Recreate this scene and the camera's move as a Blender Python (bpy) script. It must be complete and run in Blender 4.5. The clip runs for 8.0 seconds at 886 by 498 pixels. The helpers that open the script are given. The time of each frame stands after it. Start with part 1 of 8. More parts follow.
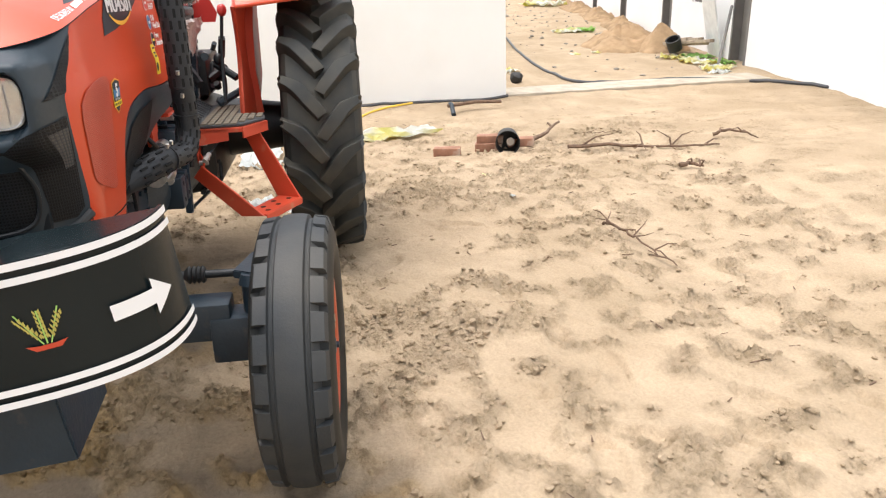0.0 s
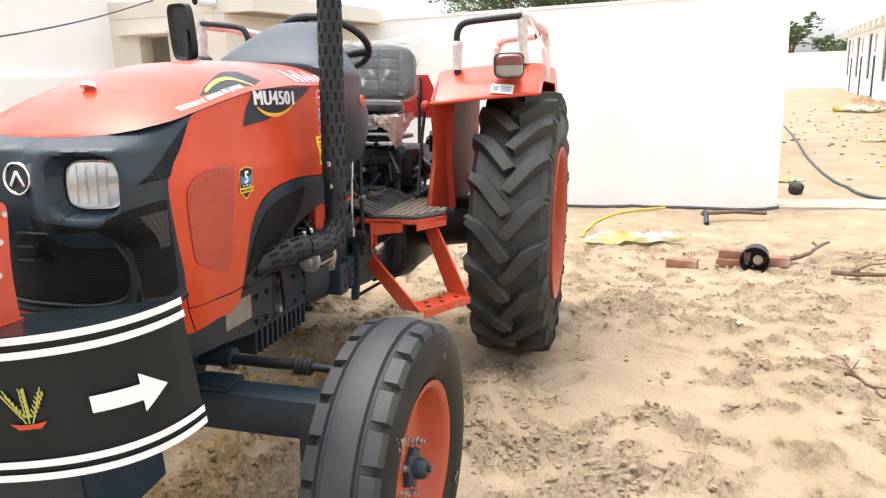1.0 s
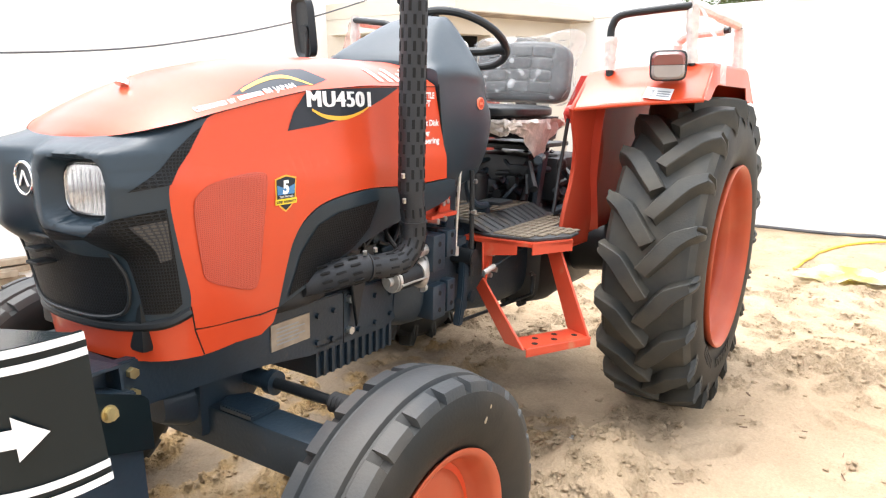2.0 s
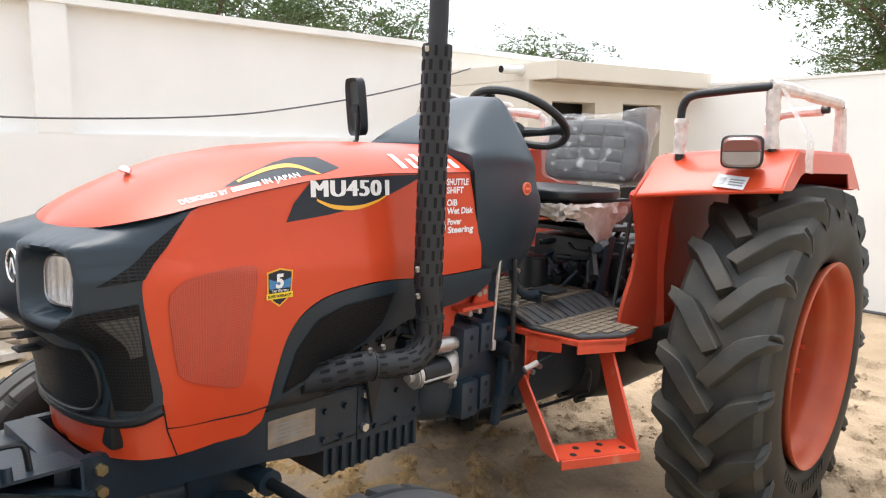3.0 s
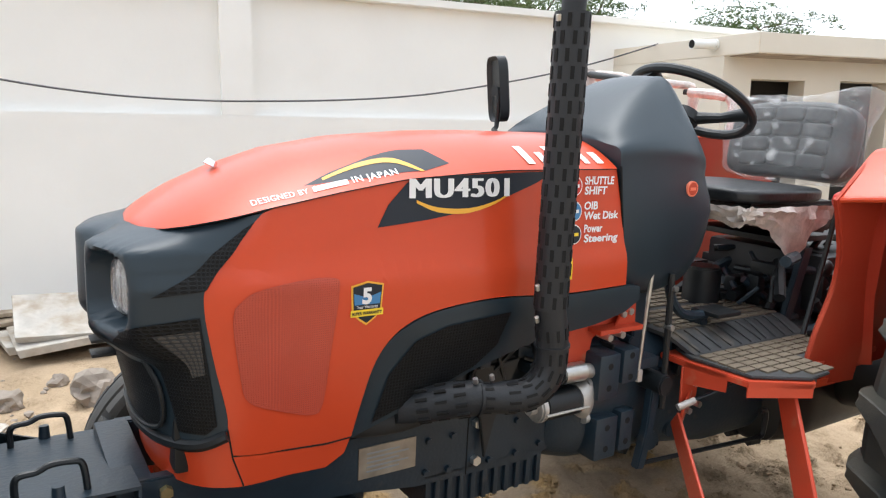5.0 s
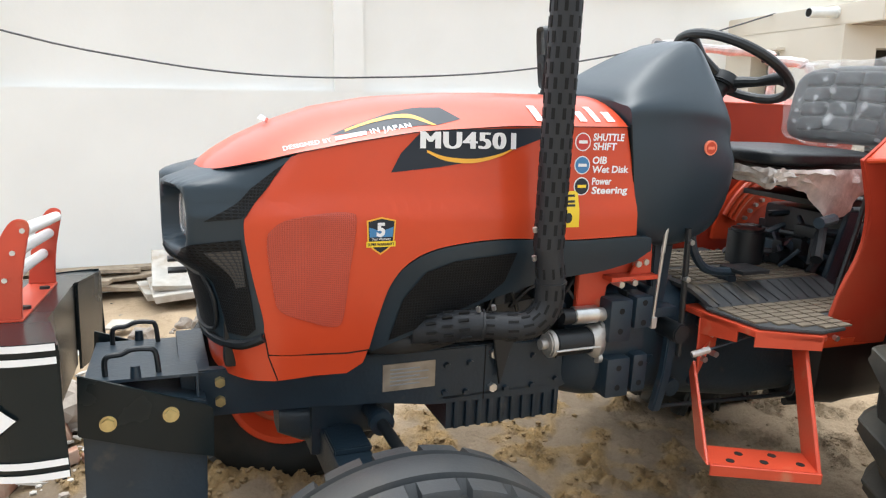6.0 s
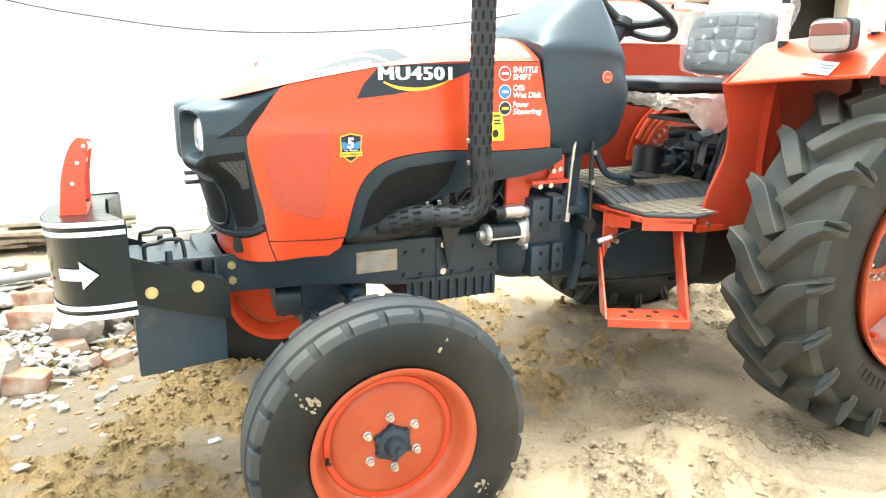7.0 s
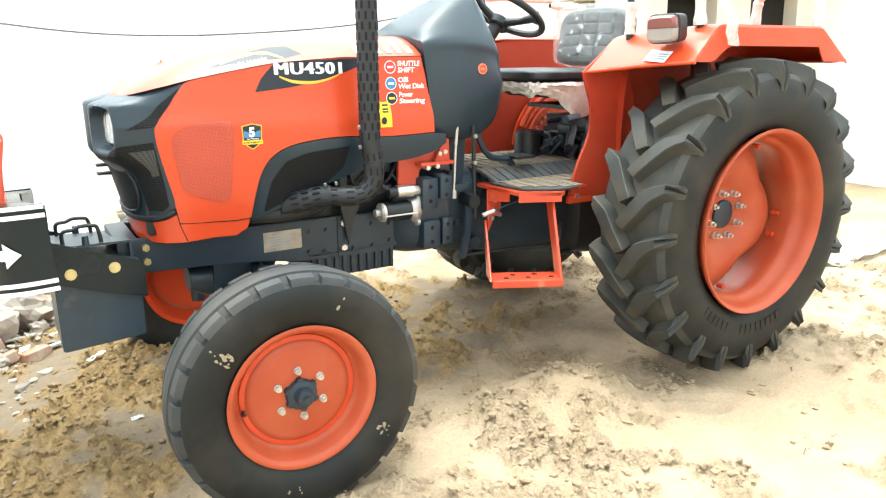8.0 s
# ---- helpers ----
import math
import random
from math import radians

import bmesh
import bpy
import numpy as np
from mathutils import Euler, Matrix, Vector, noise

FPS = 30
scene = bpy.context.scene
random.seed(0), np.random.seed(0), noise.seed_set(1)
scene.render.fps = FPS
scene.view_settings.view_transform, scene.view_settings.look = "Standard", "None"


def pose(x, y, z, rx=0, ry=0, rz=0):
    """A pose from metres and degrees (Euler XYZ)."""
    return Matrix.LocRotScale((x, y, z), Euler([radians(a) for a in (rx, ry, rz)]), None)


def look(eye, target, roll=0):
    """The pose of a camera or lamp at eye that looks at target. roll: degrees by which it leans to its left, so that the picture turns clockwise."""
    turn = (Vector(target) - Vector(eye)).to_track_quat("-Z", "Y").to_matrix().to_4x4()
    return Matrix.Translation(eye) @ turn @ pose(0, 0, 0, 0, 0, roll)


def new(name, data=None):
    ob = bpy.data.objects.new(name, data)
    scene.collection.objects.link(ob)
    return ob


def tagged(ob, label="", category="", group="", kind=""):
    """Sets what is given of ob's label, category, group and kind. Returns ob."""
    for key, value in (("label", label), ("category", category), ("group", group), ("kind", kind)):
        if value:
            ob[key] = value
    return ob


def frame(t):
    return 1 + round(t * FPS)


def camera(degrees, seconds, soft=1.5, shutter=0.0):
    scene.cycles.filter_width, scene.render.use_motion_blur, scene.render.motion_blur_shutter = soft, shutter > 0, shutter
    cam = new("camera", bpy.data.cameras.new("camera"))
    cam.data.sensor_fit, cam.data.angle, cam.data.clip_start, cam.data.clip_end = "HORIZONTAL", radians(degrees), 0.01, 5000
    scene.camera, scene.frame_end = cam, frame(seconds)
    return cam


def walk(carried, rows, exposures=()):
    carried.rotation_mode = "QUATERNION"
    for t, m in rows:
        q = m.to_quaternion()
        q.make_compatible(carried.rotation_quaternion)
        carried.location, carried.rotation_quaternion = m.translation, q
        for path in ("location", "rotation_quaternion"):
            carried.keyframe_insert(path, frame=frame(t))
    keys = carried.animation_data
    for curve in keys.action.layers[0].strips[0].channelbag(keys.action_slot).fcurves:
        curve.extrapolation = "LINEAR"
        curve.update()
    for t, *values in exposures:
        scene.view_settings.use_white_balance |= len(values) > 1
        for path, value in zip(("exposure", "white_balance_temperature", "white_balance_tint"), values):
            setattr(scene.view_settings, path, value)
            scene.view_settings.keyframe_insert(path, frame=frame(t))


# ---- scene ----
cam = camera(63.9, 8.0, soft=1.2)
PATH = [
    (0, (-1.931, -0.88, 1.389), (-0.083, -1.12, 0.664), -2.5),
    (0.5, (-1.802, -1.065, 1.412), (0.102, -1.239, 0.825), -2.9),
    (1, (-1.664, -1.305, 1.361), (0.218, -0.798, 0.914), -1.9),
    (1.5, (-1.389, -1.478, 1.333), (0.396, -0.683, 0.909), -0.7),
    (1.7, (-1.298, -1.514, 1.338), (0.429, -0.609, 0.892), -1.0),
    (2.8, (-0.886, -1.668, 1.426), (0.548, -0.304, 1.137), 0.8),
    (3, (-0.858, -1.681, 1.437), (0.581, -0.319, 1.164), 0.3),
    (3.5, (-0.705, -1.576, 1.453), (0.702, -0.18, 1.186), 1.6),
    (4, (-0.64, -1.53, 1.451), (0.598, 0.005, 1.117), 0.2),
    (4.2, (-0.605, -1.502, 1.454), (0.561, 0.083, 1.097), -0.1),
    (5.3, (-0.458, -1.608, 1.465), (0.559, 0.081, 1.13), 0.8),
    (5.5, (-0.395, -1.682, 1.457), (0.59, 0.017, 1.079), 0.9),
    (6, (-0.405, -1.886, 1.419), (0.307, -0.058, 1.031), 0.5),
    (6.5, (-0.538, -2.182, 1.366), (0.142, -0.395, 0.778), -0.0),
    (6.6, (-0.556, -2.233, 1.388), (0.153, -0.465, 0.779), 0.3),
    (7, (-0.587, -2.43, 1.368), (0.201, -0.662, 0.866), -0.9),
    (7.5, (-0.616, -2.667, 1.333), (0.253, -0.941, 0.818), -2.4),
    (8, (-0.64, -2.75, 1.344), (0.34, -1.082, 0.838), -2.1),
]
EXPO = [(0, 0.1, 6500, 10), (0.5, -0.06, 6500, 10), (1, 0.3, 6400, 10), (1.5, 1.0, 6400, 10), (3, 0.14, 6400, 10), (3.5, 0.08, 6300, 9), (4, 0.06, 6300, 8), (5.5, -0.04, 6200, 8), (6, 0.11, 6200, 6),
        (6.5, 0.45, 6200, 3), (7, 1.36, 6200, -3), (7.5, 1.31, 6300, -5), (8, 1.13, 6300, -2)]
walk(cam, [(t, look(eye, target, roll)) for t, eye, target, roll in PATH], EXPO)

# ---- light: bright overcast sky, soft high sun ----
world = bpy.data.worlds.new("world")
scene.world = world
world.use_nodes = True
wn, wl = world.node_tree.nodes, world.node_tree.links
sky = wn.new("ShaderNodeTexSky")
sky.sky_type = "NISHITA"
sky.sun_disc = False
sky.sun_elevation, sky.sun_rotation = radians(78), radians(11)
sky.air_density, sky.dust_density = 1.0, 4.0
pale = wn.new("ShaderNodeHueSaturation")
pale.inputs["Saturation"].default_value = 0.22
wl.new(sky.outputs[0], pale.inputs["Color"])
wl.new(pale.outputs[0], wn["Background"].inputs["Color"])
wn["Background"].inputs["Strength"].default_value = 0.4
sun = new("sun", bpy.data.lights.new("sun", "SUN"))
sun.data.energy, sun.data.angle, sun.data.color = 0.4, radians(60), (1.0, 0.99, 0.97)
sun.matrix_world = look((0.2, 1.0, 5.0), (0, 0, 0))


# ---- materials ----
def material(name, base, rough=0.6, metal=0.0, var=0.12, scale=6.0, bump=0.0, bump_scale=60.0, second=None, mix_scale=2.0, mix_lo=0.5, mix_hi=0.65,
             coat=0.0, spec=0.5, detail=6.0):
    m = bpy.data.materials.new(name)
    m.use_nodes = True
    nt = m.node_tree
    n, l = nt.nodes, nt.links
    b = n["Principled BSDF"]
    b.inputs["Roughness"].default_value, b.inputs["Metallic"].default_value = rough, metal
    b.inputs["Coat Weight"].default_value, b.inputs["Specular IOR Level"].default_value = coat, spec
    b.inputs["Coat IOR"].default_value, b.inputs["Coat Roughness"].default_value = 1.55, 0.16
    tc = n.new("ShaderNodeTexCoord")
    nz = n.new("ShaderNodeTexNoise")
    nz.inputs["Scale"].default_value, nz.inputs["Detail"].default_value = scale, detail
    l.new(tc.outputs["Object"], nz.inputs["Vector"])
    ramp = n.new("ShaderNodeValToRGB")
    lo = [max(0.0, c * (1 - var)) for c in base]
    hi = [min(1.0, c * (1 + var)) for c in base]
    ramp.color_ramp.elements[0].position, ramp.color_ramp.elements[1].position = 0.3, 0.7
    ramp.color_ramp.elements[0].color, ramp.color_ramp.elements[1].color = (*lo, 1), (*hi, 1)
    l.new(nz.outputs["Fac"], ramp.inputs["Fac"])
    colour = ramp.outputs["Color"]
    if second:
        n2 = n.new("ShaderNodeTexNoise")
        n2.inputs["Scale"].default_value, n2.inputs["Detail"].default_value = mix_scale, 8
        l.new(tc.outputs["Object"], n2.inputs["Vector"])
        r2 = n.new("ShaderNodeMapRange")
        r2.inputs["From Min"].default_value, r2.inputs["From Max"].default_value = mix_lo, mix_hi
        l.new(n2.outputs["Fac"], r2.inputs["Value"])
        mx = n.new("ShaderNodeMix")
        mx.data_type = "RGBA"
        l.new(r2.outputs[0], mx.inputs["Factor"])
        l.new(colour, mx.inputs[6])
        mx.inputs[7].default_value = (*second, 1)
        colour = mx.outputs[2]
    l.new(colour, b.inputs["Base Color"])
    rr = n.new("ShaderNodeMapRange")
    rr.inputs["To Min"].default_value, rr.inputs["To Max"].default_value = max(0.02, rough - 0.08), min(1.0, rough + 0.1)
    l.new(nz.outputs["Fac"], rr.inputs["Value"])
    l.new(rr.outputs[0], b.inputs["Roughness"])
    if bump:
        n3 = n.new("ShaderNodeTexNoise")
        n3.inputs["Scale"].default_value, n3.inputs["Detail"].default_value = bump_scale, 6
        l.new(tc.outputs["Object"], n3.inputs["Vector"])
        bp = n.new("ShaderNodeBump")
        bp.inputs["Strength"].default_value, bp.inputs["Distance"].default_value = bump, 0.01
        l.new(n3.outputs["Fac"], bp.inputs["Height"])
        l.new(bp.outputs["Normal"], b.inputs["Normal"])
    return m


def perforated(name, base, hole, pitch, rough=0.5, size=0.32):
    """Sheet with a regular grid of small holes."""
    m = material(name, base, rough, var=0.1)
    n, l = m.node_tree.nodes, m.node_tree.links
    b = n["Principled BSDF"]
    tc = n["Texture Coordinate"]
    mp = n.new("ShaderNodeMapping")
    mp.inputs["Scale"].default_value = (1 / pitch, 1 / pitch, 1 / pitch)
    vo = n.new("ShaderNodeTexVoronoi")
    vo.inputs["Scale"].default_value, vo.inputs["Randomness"].default_value = 1.0, 0.0
    l.new(tc.outputs["UV"], mp.inputs["Vector"])
    l.new(mp.outputs[0], vo.inputs["Vector"])
    st = n.new("ShaderNodeMapRange")
    st.inputs["From Min"].default_value, st.inputs["From Max"].default_value = size, size + 0.08
    l.new(vo.outputs["Distance"], st.inputs["Value"])
    mx = n.new("ShaderNodeMix")
    mx.data_type = "RGBA"
    src = b.inputs["Base Color"].links[0].from_socket
    l.new(st.outputs[0], mx.inputs["Factor"])
    mx.inputs[6].default_value = (*hole, 1)
    l.new(src, mx.inputs[7])
    l.new(mx.outputs[2], b.inputs["Base Color"])
    bp = n.new("ShaderNodeBump")
    bp.inputs["Strength"].default_value, bp.inputs["Distance"].default_value = 0.8, 0.002
    l.new(st.outputs[0], bp.inputs["Height"])
    l.new(bp.outputs["Normal"], b.inputs["Normal"])
    return m


M = {}
M["orange"] = material("orange_paint", (0.57, 0.063, 0.020), 0.3, var=0.05, scale=3, coat=0.16, bump=0.008, bump_scale=250, spec=0.34)
M["orange"].node_tree.nodes["Principled BSDF"].inputs["Coat Roughness"].default_value = 0.05
M["orange_rough"] = material("orange_frame_paint", (0.53, 0.060, 0.024), 0.4, var=0.08, scale=9, bump=0.05, bump_scale=120, second=(0.42, 0.26, 0.15), mix_scale=9, mix_lo=0.62, mix_hi=0.82)
# darker, duller copy of the orange: shade inside the fenders put into the colour
M["orange_shade"] = material("shaded_orange_paint", (0.38, 0.039, 0.017), 0.5, var=0.1, scale=5, bump=0.03, bump_scale=90, spec=0.2, second=(0.40, 0.075, 0.035), mix_scale=4, mix_lo=0.5, mix_hi=0.8)
M["orange_rim"] = material("rim_paint", (0.40, 0.072, 0.03), 0.36, var=0.08, scale=6, bump=0.02, bump_scale=120, spec=0.3, second=(0.42, 0.115, 0.055), mix_scale=5, mix_lo=0.48, mix_hi=0.8)
M["orange_mesh"] = perforated("orange_mesh", (0.52, 0.075, 0.040), (0.38, 0.054, 0.031), 0.0046, 0.3, 0.3)
M["slate"] = material("slate_plastic", (0.018, 0.031, 0.042), 0.36, var=0.12, scale=4, bump=0.06, bump_scale=600, spec=0.4)
M["chassis"] = material("chassis_paint", (0.014, 0.027, 0.040), 0.4, var=0.18, scale=8, bump=0.12, bump_scale=90, second=(0.09, 0.075, 0.06), mix_scale=14, mix_lo=0.64, mix_hi=0.85)
M["black"] = material("black_plastic", (0.008, 0.0105, 0.0125), 0.45, var=0.15, scale=6, bump=0.08, bump_scale=400)
# mesh with paler holes: light through the grille put into the colour
M["lit_mesh"] = perforated("backlit_mesh", (0.02, 0.022, 0.025), (0.06, 0.054, 0.046), 0.0075, 0.5, 0.34)
M["black_mesh"] = perforated("black_mesh", (0.009, 0.0105, 0.012), (0.002, 0.002, 0.002), 0.0075, 0.5, 0.34)
M["black_mesh"].node_tree.nodes["Principled BSDF"].inputs["Specular IOR Level"].default_value = 0.25
M["gloss_black"] = material("gloss_black_paint", (0.006, 0.011, 0.013), 0.24, var=0.2, scale=3, coat=0.1, bump=0.02, bump_scale=30, spec=0.22)
M["gunmetal"] = material("exhaust_paint", (0.012, 0.014, 0.017), 0.55, var=0.2, scale=12, bump=0.1, bump_scale=150)
M["slot"] = material("slot_dark", (0.004, 0.004, 0.004), 0.9)
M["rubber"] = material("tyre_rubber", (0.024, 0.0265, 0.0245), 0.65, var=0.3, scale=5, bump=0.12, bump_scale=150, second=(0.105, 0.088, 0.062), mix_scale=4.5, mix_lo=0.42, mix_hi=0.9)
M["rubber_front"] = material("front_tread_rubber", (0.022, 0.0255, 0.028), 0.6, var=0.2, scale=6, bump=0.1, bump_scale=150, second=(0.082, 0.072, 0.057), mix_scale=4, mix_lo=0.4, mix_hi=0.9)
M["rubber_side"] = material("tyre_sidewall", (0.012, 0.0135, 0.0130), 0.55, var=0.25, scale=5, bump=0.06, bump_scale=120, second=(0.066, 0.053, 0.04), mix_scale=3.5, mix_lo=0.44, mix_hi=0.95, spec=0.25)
M["mud"] = material("dried_mud", (0.30, 0.25, 0.17), 0.95, var=0.2, scale=20, bump=0.3)
M["rubber_plain"] = material("rubber", (0.02, 0.02, 0.02), 0.6, var=0.15)
M["mat"] = material("floor_mat_rubber", (0.04, 0.042, 0.044), 0.7, var=0.2, scale=10, bump=0.1, second=(0.22, 0.17, 0.115), mix_scale=7, mix_lo=0.55, mix_hi=0.85)
M["mat_dust"] = material("dusty_mat_rubber", (0.17, 0.135, 0.095), 0.85, var=0.3, scale=14, bump=0.1, second=(0.06, 0.055, 0.05), mix_scale=9, mix_lo=0.5, mix_hi=0.7)
M["steel"] = material("bright_steel", (0.6, 0.6, 0.58), 0.32, 0.9, var=0.15, scale=30)
M["zinc"] = material("yellow_zinc", (0.55, 0.45, 0.22), 0.38, 0.85, var=0.2, scale=40)
M["cast"] = material("cast_aluminium", (0.5, 0.48, 0.45), 0.5, 0.7, var=0.2, scale=30, bump=0.1)
M["chrome"] = material("chrome", (0.85, 0.86, 0.87), 0.08, 1.0, var=0.02)
M["white"] = material("white_decal", (0.8, 0.8, 0.8), 0.35, var=0.03)
M["grey_decal"] = material("grey_decal", (0.3, 0.32, 0.33), 0.35, var=0.05)
M["navy"] = material("dark_decal", (0.018, 0.024, 0.034), 0.4, var=0.08, spec=0.3)
M["gold"] = material("gold_decal", (0.8, 0.42, 0.04), 0.35, var=0.05)
M["yellow"] = material("yellow_decal", (0.85, 0.62, 0.03), 0.4, var=0.04)
M["blue"] = material("blue_decal", (0.05, 0.2, 0.42), 0.35, var=0.08)
M["red_decal"] = material("red_decal", (0.55, 0.04, 0.03), 0.35, var=0.05)
M["wheat"] = material("wheat_decal", (0.42, 0.36, 0.08), 0.4, var=0.15, scale=40)
M["salmon"] = material("salmon_decal", (0.85, 0.25, 0.15), 0.4, var=0.04)
M["tin"] = material("makers_plate", (0.36, 0.31, 0.25), 0.42, 0.5, var=0.2, scale=25)
M["vinyl"] = material("black_vinyl", (0.012, 0.014, 0.016), 0.4, var=0.15, scale=12, bump=0.15, bump_scale=90)
M["lens_red"] = material("red_lens", (0.17, 0.04, 0.032), 0.25, var=0.1, coat=0.6)
M["lens_white"] = material("frosted_lens", (0.27, 0.24, 0.225), 0.22, var=0.15, coat=0.6)
M["tape"] = material("wrapping_film", (0.62, 0.56, 0.52), 0.35, var=0.2, scale=30, bump=0.5, bump_scale=60)
M["wall"] = material("cream_plaster", (0.85, 0.845, 0.815), 0.85, var=0.03, scale=1.2, bump=0.06, bump_scale=40, second=(0.81, 0.795, 0.75), mix_scale=0.9, mix_lo=0.55, mix_hi=0.85)
M["wall_tan"] = material("tan_plaster", (0.68, 0.63, 0.54), 0.85, var=0.04, scale=1.5, bump=0.06, bump_scale=40, second=(0.64, 0.58, 0.48), mix_scale=1.2, mix_lo=0.55, mix_hi=0.8)
M["wall_white"] = material("white_plaster", (0.88, 0.87, 0.85), 0.85, var=0.03, scale=1.2, bump=0.05, bump_scale=30)
M["soffit"] = material("brown_soffit", (0.34, 0.28, 0.22), 0.9, var=0.3, scale=6)
# near-black colour standing in for the shade of unlit rooms
M["shade_in"] = material("interior_shade", (0.03, 0.028, 0.025), 0.95, var=0.2)
M["frame_grey"] = material("grey_frame", (0.16, 0.15, 0.14), 0.6, var=0.15)
M["concrete"] = material("concrete", (0.5, 0.47, 0.42), 0.9, var=0.12, scale=8, bump=0.25, bump_scale=50)
M["brick"] = material("worn_brick", (0.32, 0.16, 0.10), 0.9, var=0.3, scale=9, bump=0.4, bump_scale=60, second=(0.5, 0.42, 0.34), mix_scale=7, mix_lo=0.48, mix_hi=0.7)
M["kerb"] = material("dusty_kerb", (0.43, 0.37, 0.29), 0.95, var=0.2, scale=6, bump=0.3, bump_scale=50)
M["stone"] = material("rubble_stone", (0.28, 0.24, 0.20), 0.9, var=0.25, scale=8, bump=0.5, bump_scale=35)
M["tile"] = material("broken_tile", (0.50, 0.475, 0.43), 0.7, var=0.2, scale=7, bump=0.2, bump_scale=40, second=(0.33, 0.27, 0.2), mix_scale=6, mix_lo=0.42, mix_hi=0.68)
M["soil"] = material("dug_soil", (0.36, 0.245, 0.145), 0.95, var=0.25, scale=5, bump=0.6, bump_scale=18, second=(0.26, 0.175, 0.1), mix_scale=3, mix_lo=0.45, mix_hi=0.65, spec=0.1)
M["plank"] = material("weathered_plank", (0.36, 0.29, 0.21), 0.85, var=0.25, scale=14, bump=0.4, bump_scale=40)
M["bark"] = material("bark", (0.12, 0.085, 0.06), 0.9, var=0.3, scale=20, bump=0.5, bump_scale=60)
M["twig"] = material("dry_branch", (0.16, 0.10, 0.065), 0.9, var=0.3, scale=25, bump=0.4, bump_scale=90)
M["leaf"] = material("leaf_green", (0.085, 0.135, 0.04), 0.6, var=0.45, scale=1.5)
M["plastic_yellow"] = material("yellow_plastic_sheet", (0.72, 0.66, 0.18), 0.4, var=0.15, scale=5, second=(0.78, 0.77, 0.7), mix_scale=2.2, mix_lo=0.4, mix_hi=0.55)
M["plastic_white"] = material("white_plastic_sheet", (0.75, 0.77, 0.75), 0.4, var=0.1, scale=8)
M["plastic_green"] = material("green_plastic", (0.3, 0.5, 0.12), 0.45, var=0.2)
M["hose"] = material("black_hose", (0.06, 0.062, 0.068), 0.5, var=0.2)
M["hose_yellow"] = material("yellow_rope", (0.75, 0.5, 0.06), 0.55, var=0.15)

# sand: dry pale sand with damp browner patches and shade painted under the machine
def sand_material():
    m = material("sand", (0.425, 0.324, 0.219), 0.95, var=0.12, scale=4.0, bump=0.3, bump_scale=34, second=(0.355, 0.267, 0.174), mix_scale=1.3, mix_lo=0.44, mix_hi=0.68, spec=0.12, detail=12)
    n, l = m.node_tree.nodes, m.node_tree.links
    b = n["Principled BSDF"]
    tc = n["Texture Coordinate"]

    def texture(scale, detail, rough=0.5):
        t = n.new("ShaderNodeTexNoise")
        t.inputs["Scale"].default_value, t.inputs["Detail"].default_value, t.inputs["Roughness"].default_value = scale, detail, rough
        l.new(tc.outputs["Object"], t.inputs["Vector"])
        return t.outputs["Fac"]

    def span(src, a, c, lo=0.0, hi=1.0):
        r = n.new("ShaderNodeMapRange")
        r.inputs["From Min"].default_value, r.inputs["From Max"].default_value = a, c
        r.inputs["To Min"].default_value, r.inputs["To Max"].default_value = lo, hi
        l.new(src, r.inputs["Value"])
        return r.outputs[0]

    def sums(op, a, c, d=0.0):
        o = n.new("ShaderNodeMath")
        o.operation = op
        for sock, v in zip(o.inputs, (a, c, d)):
            if isinstance(v, float):
                sock.default_value = v
            else:
                l.new(v, sock)
        return o.outputs[0]

    def blend(fac, a, c):
        o = n.new("ShaderNodeMix")
        o.data_type = "RGBA"
        l.new(fac, o.inputs["Factor"])
        l.new(a, o.inputs[6])
        if isinstance(c, tuple):
            o.inputs[7].default_value = c
        else:
            l.new(c, o.inputs[7])
        return o.outputs[2]

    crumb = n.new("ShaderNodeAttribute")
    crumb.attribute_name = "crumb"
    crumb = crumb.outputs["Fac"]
    fine = texture(85.0, 6, 0.7)
    # crumbled patches are rough, the drifts between them nearly smooth
    n["Bump"].inputs["Distance"].default_value = 0.022
    l.new(span(crumb, 0.0, 1.0, 0.45, 1.0), n["Bump"].inputs["Strength"])
    b2 = n.new("ShaderNodeBump")
    b2.inputs["Distance"].default_value = 0.009
    l.new(span(crumb, 0.0, 1.0, 0.55, 1.0), b2.inputs["Strength"])
    l.new(fine, b2.inputs["Height"])
    l.new(n["Bump"].outputs["Normal"], b2.inputs["Normal"])
    l.new(b2.outputs["Normal"], b.inputs["Normal"])
    col = b.inputs["Base Color"].links[0].from_socket
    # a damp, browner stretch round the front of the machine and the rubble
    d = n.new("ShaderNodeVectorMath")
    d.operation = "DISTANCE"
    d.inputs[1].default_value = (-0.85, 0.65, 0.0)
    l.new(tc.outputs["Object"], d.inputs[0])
    # second centre: browner ground that also paints in the shade under the machine
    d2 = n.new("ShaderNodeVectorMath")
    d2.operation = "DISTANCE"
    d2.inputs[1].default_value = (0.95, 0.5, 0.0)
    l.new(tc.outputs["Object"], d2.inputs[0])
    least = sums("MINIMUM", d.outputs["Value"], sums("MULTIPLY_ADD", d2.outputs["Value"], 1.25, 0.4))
    damp_shade = span(sums("MULTIPLY_ADD", texture(2.6, 9), 2.4, least), 3.0, 2.3)
    damp_shade_tone = blend(crumb, n.new("ShaderNodeRGB").outputs[0], (0.28, 0.186, 0.085, 1))
    damp_shade_tone.node.inputs[6].links[0].from_node.outputs[0].default_value = (0.165, 0.127, 0.088, 1)
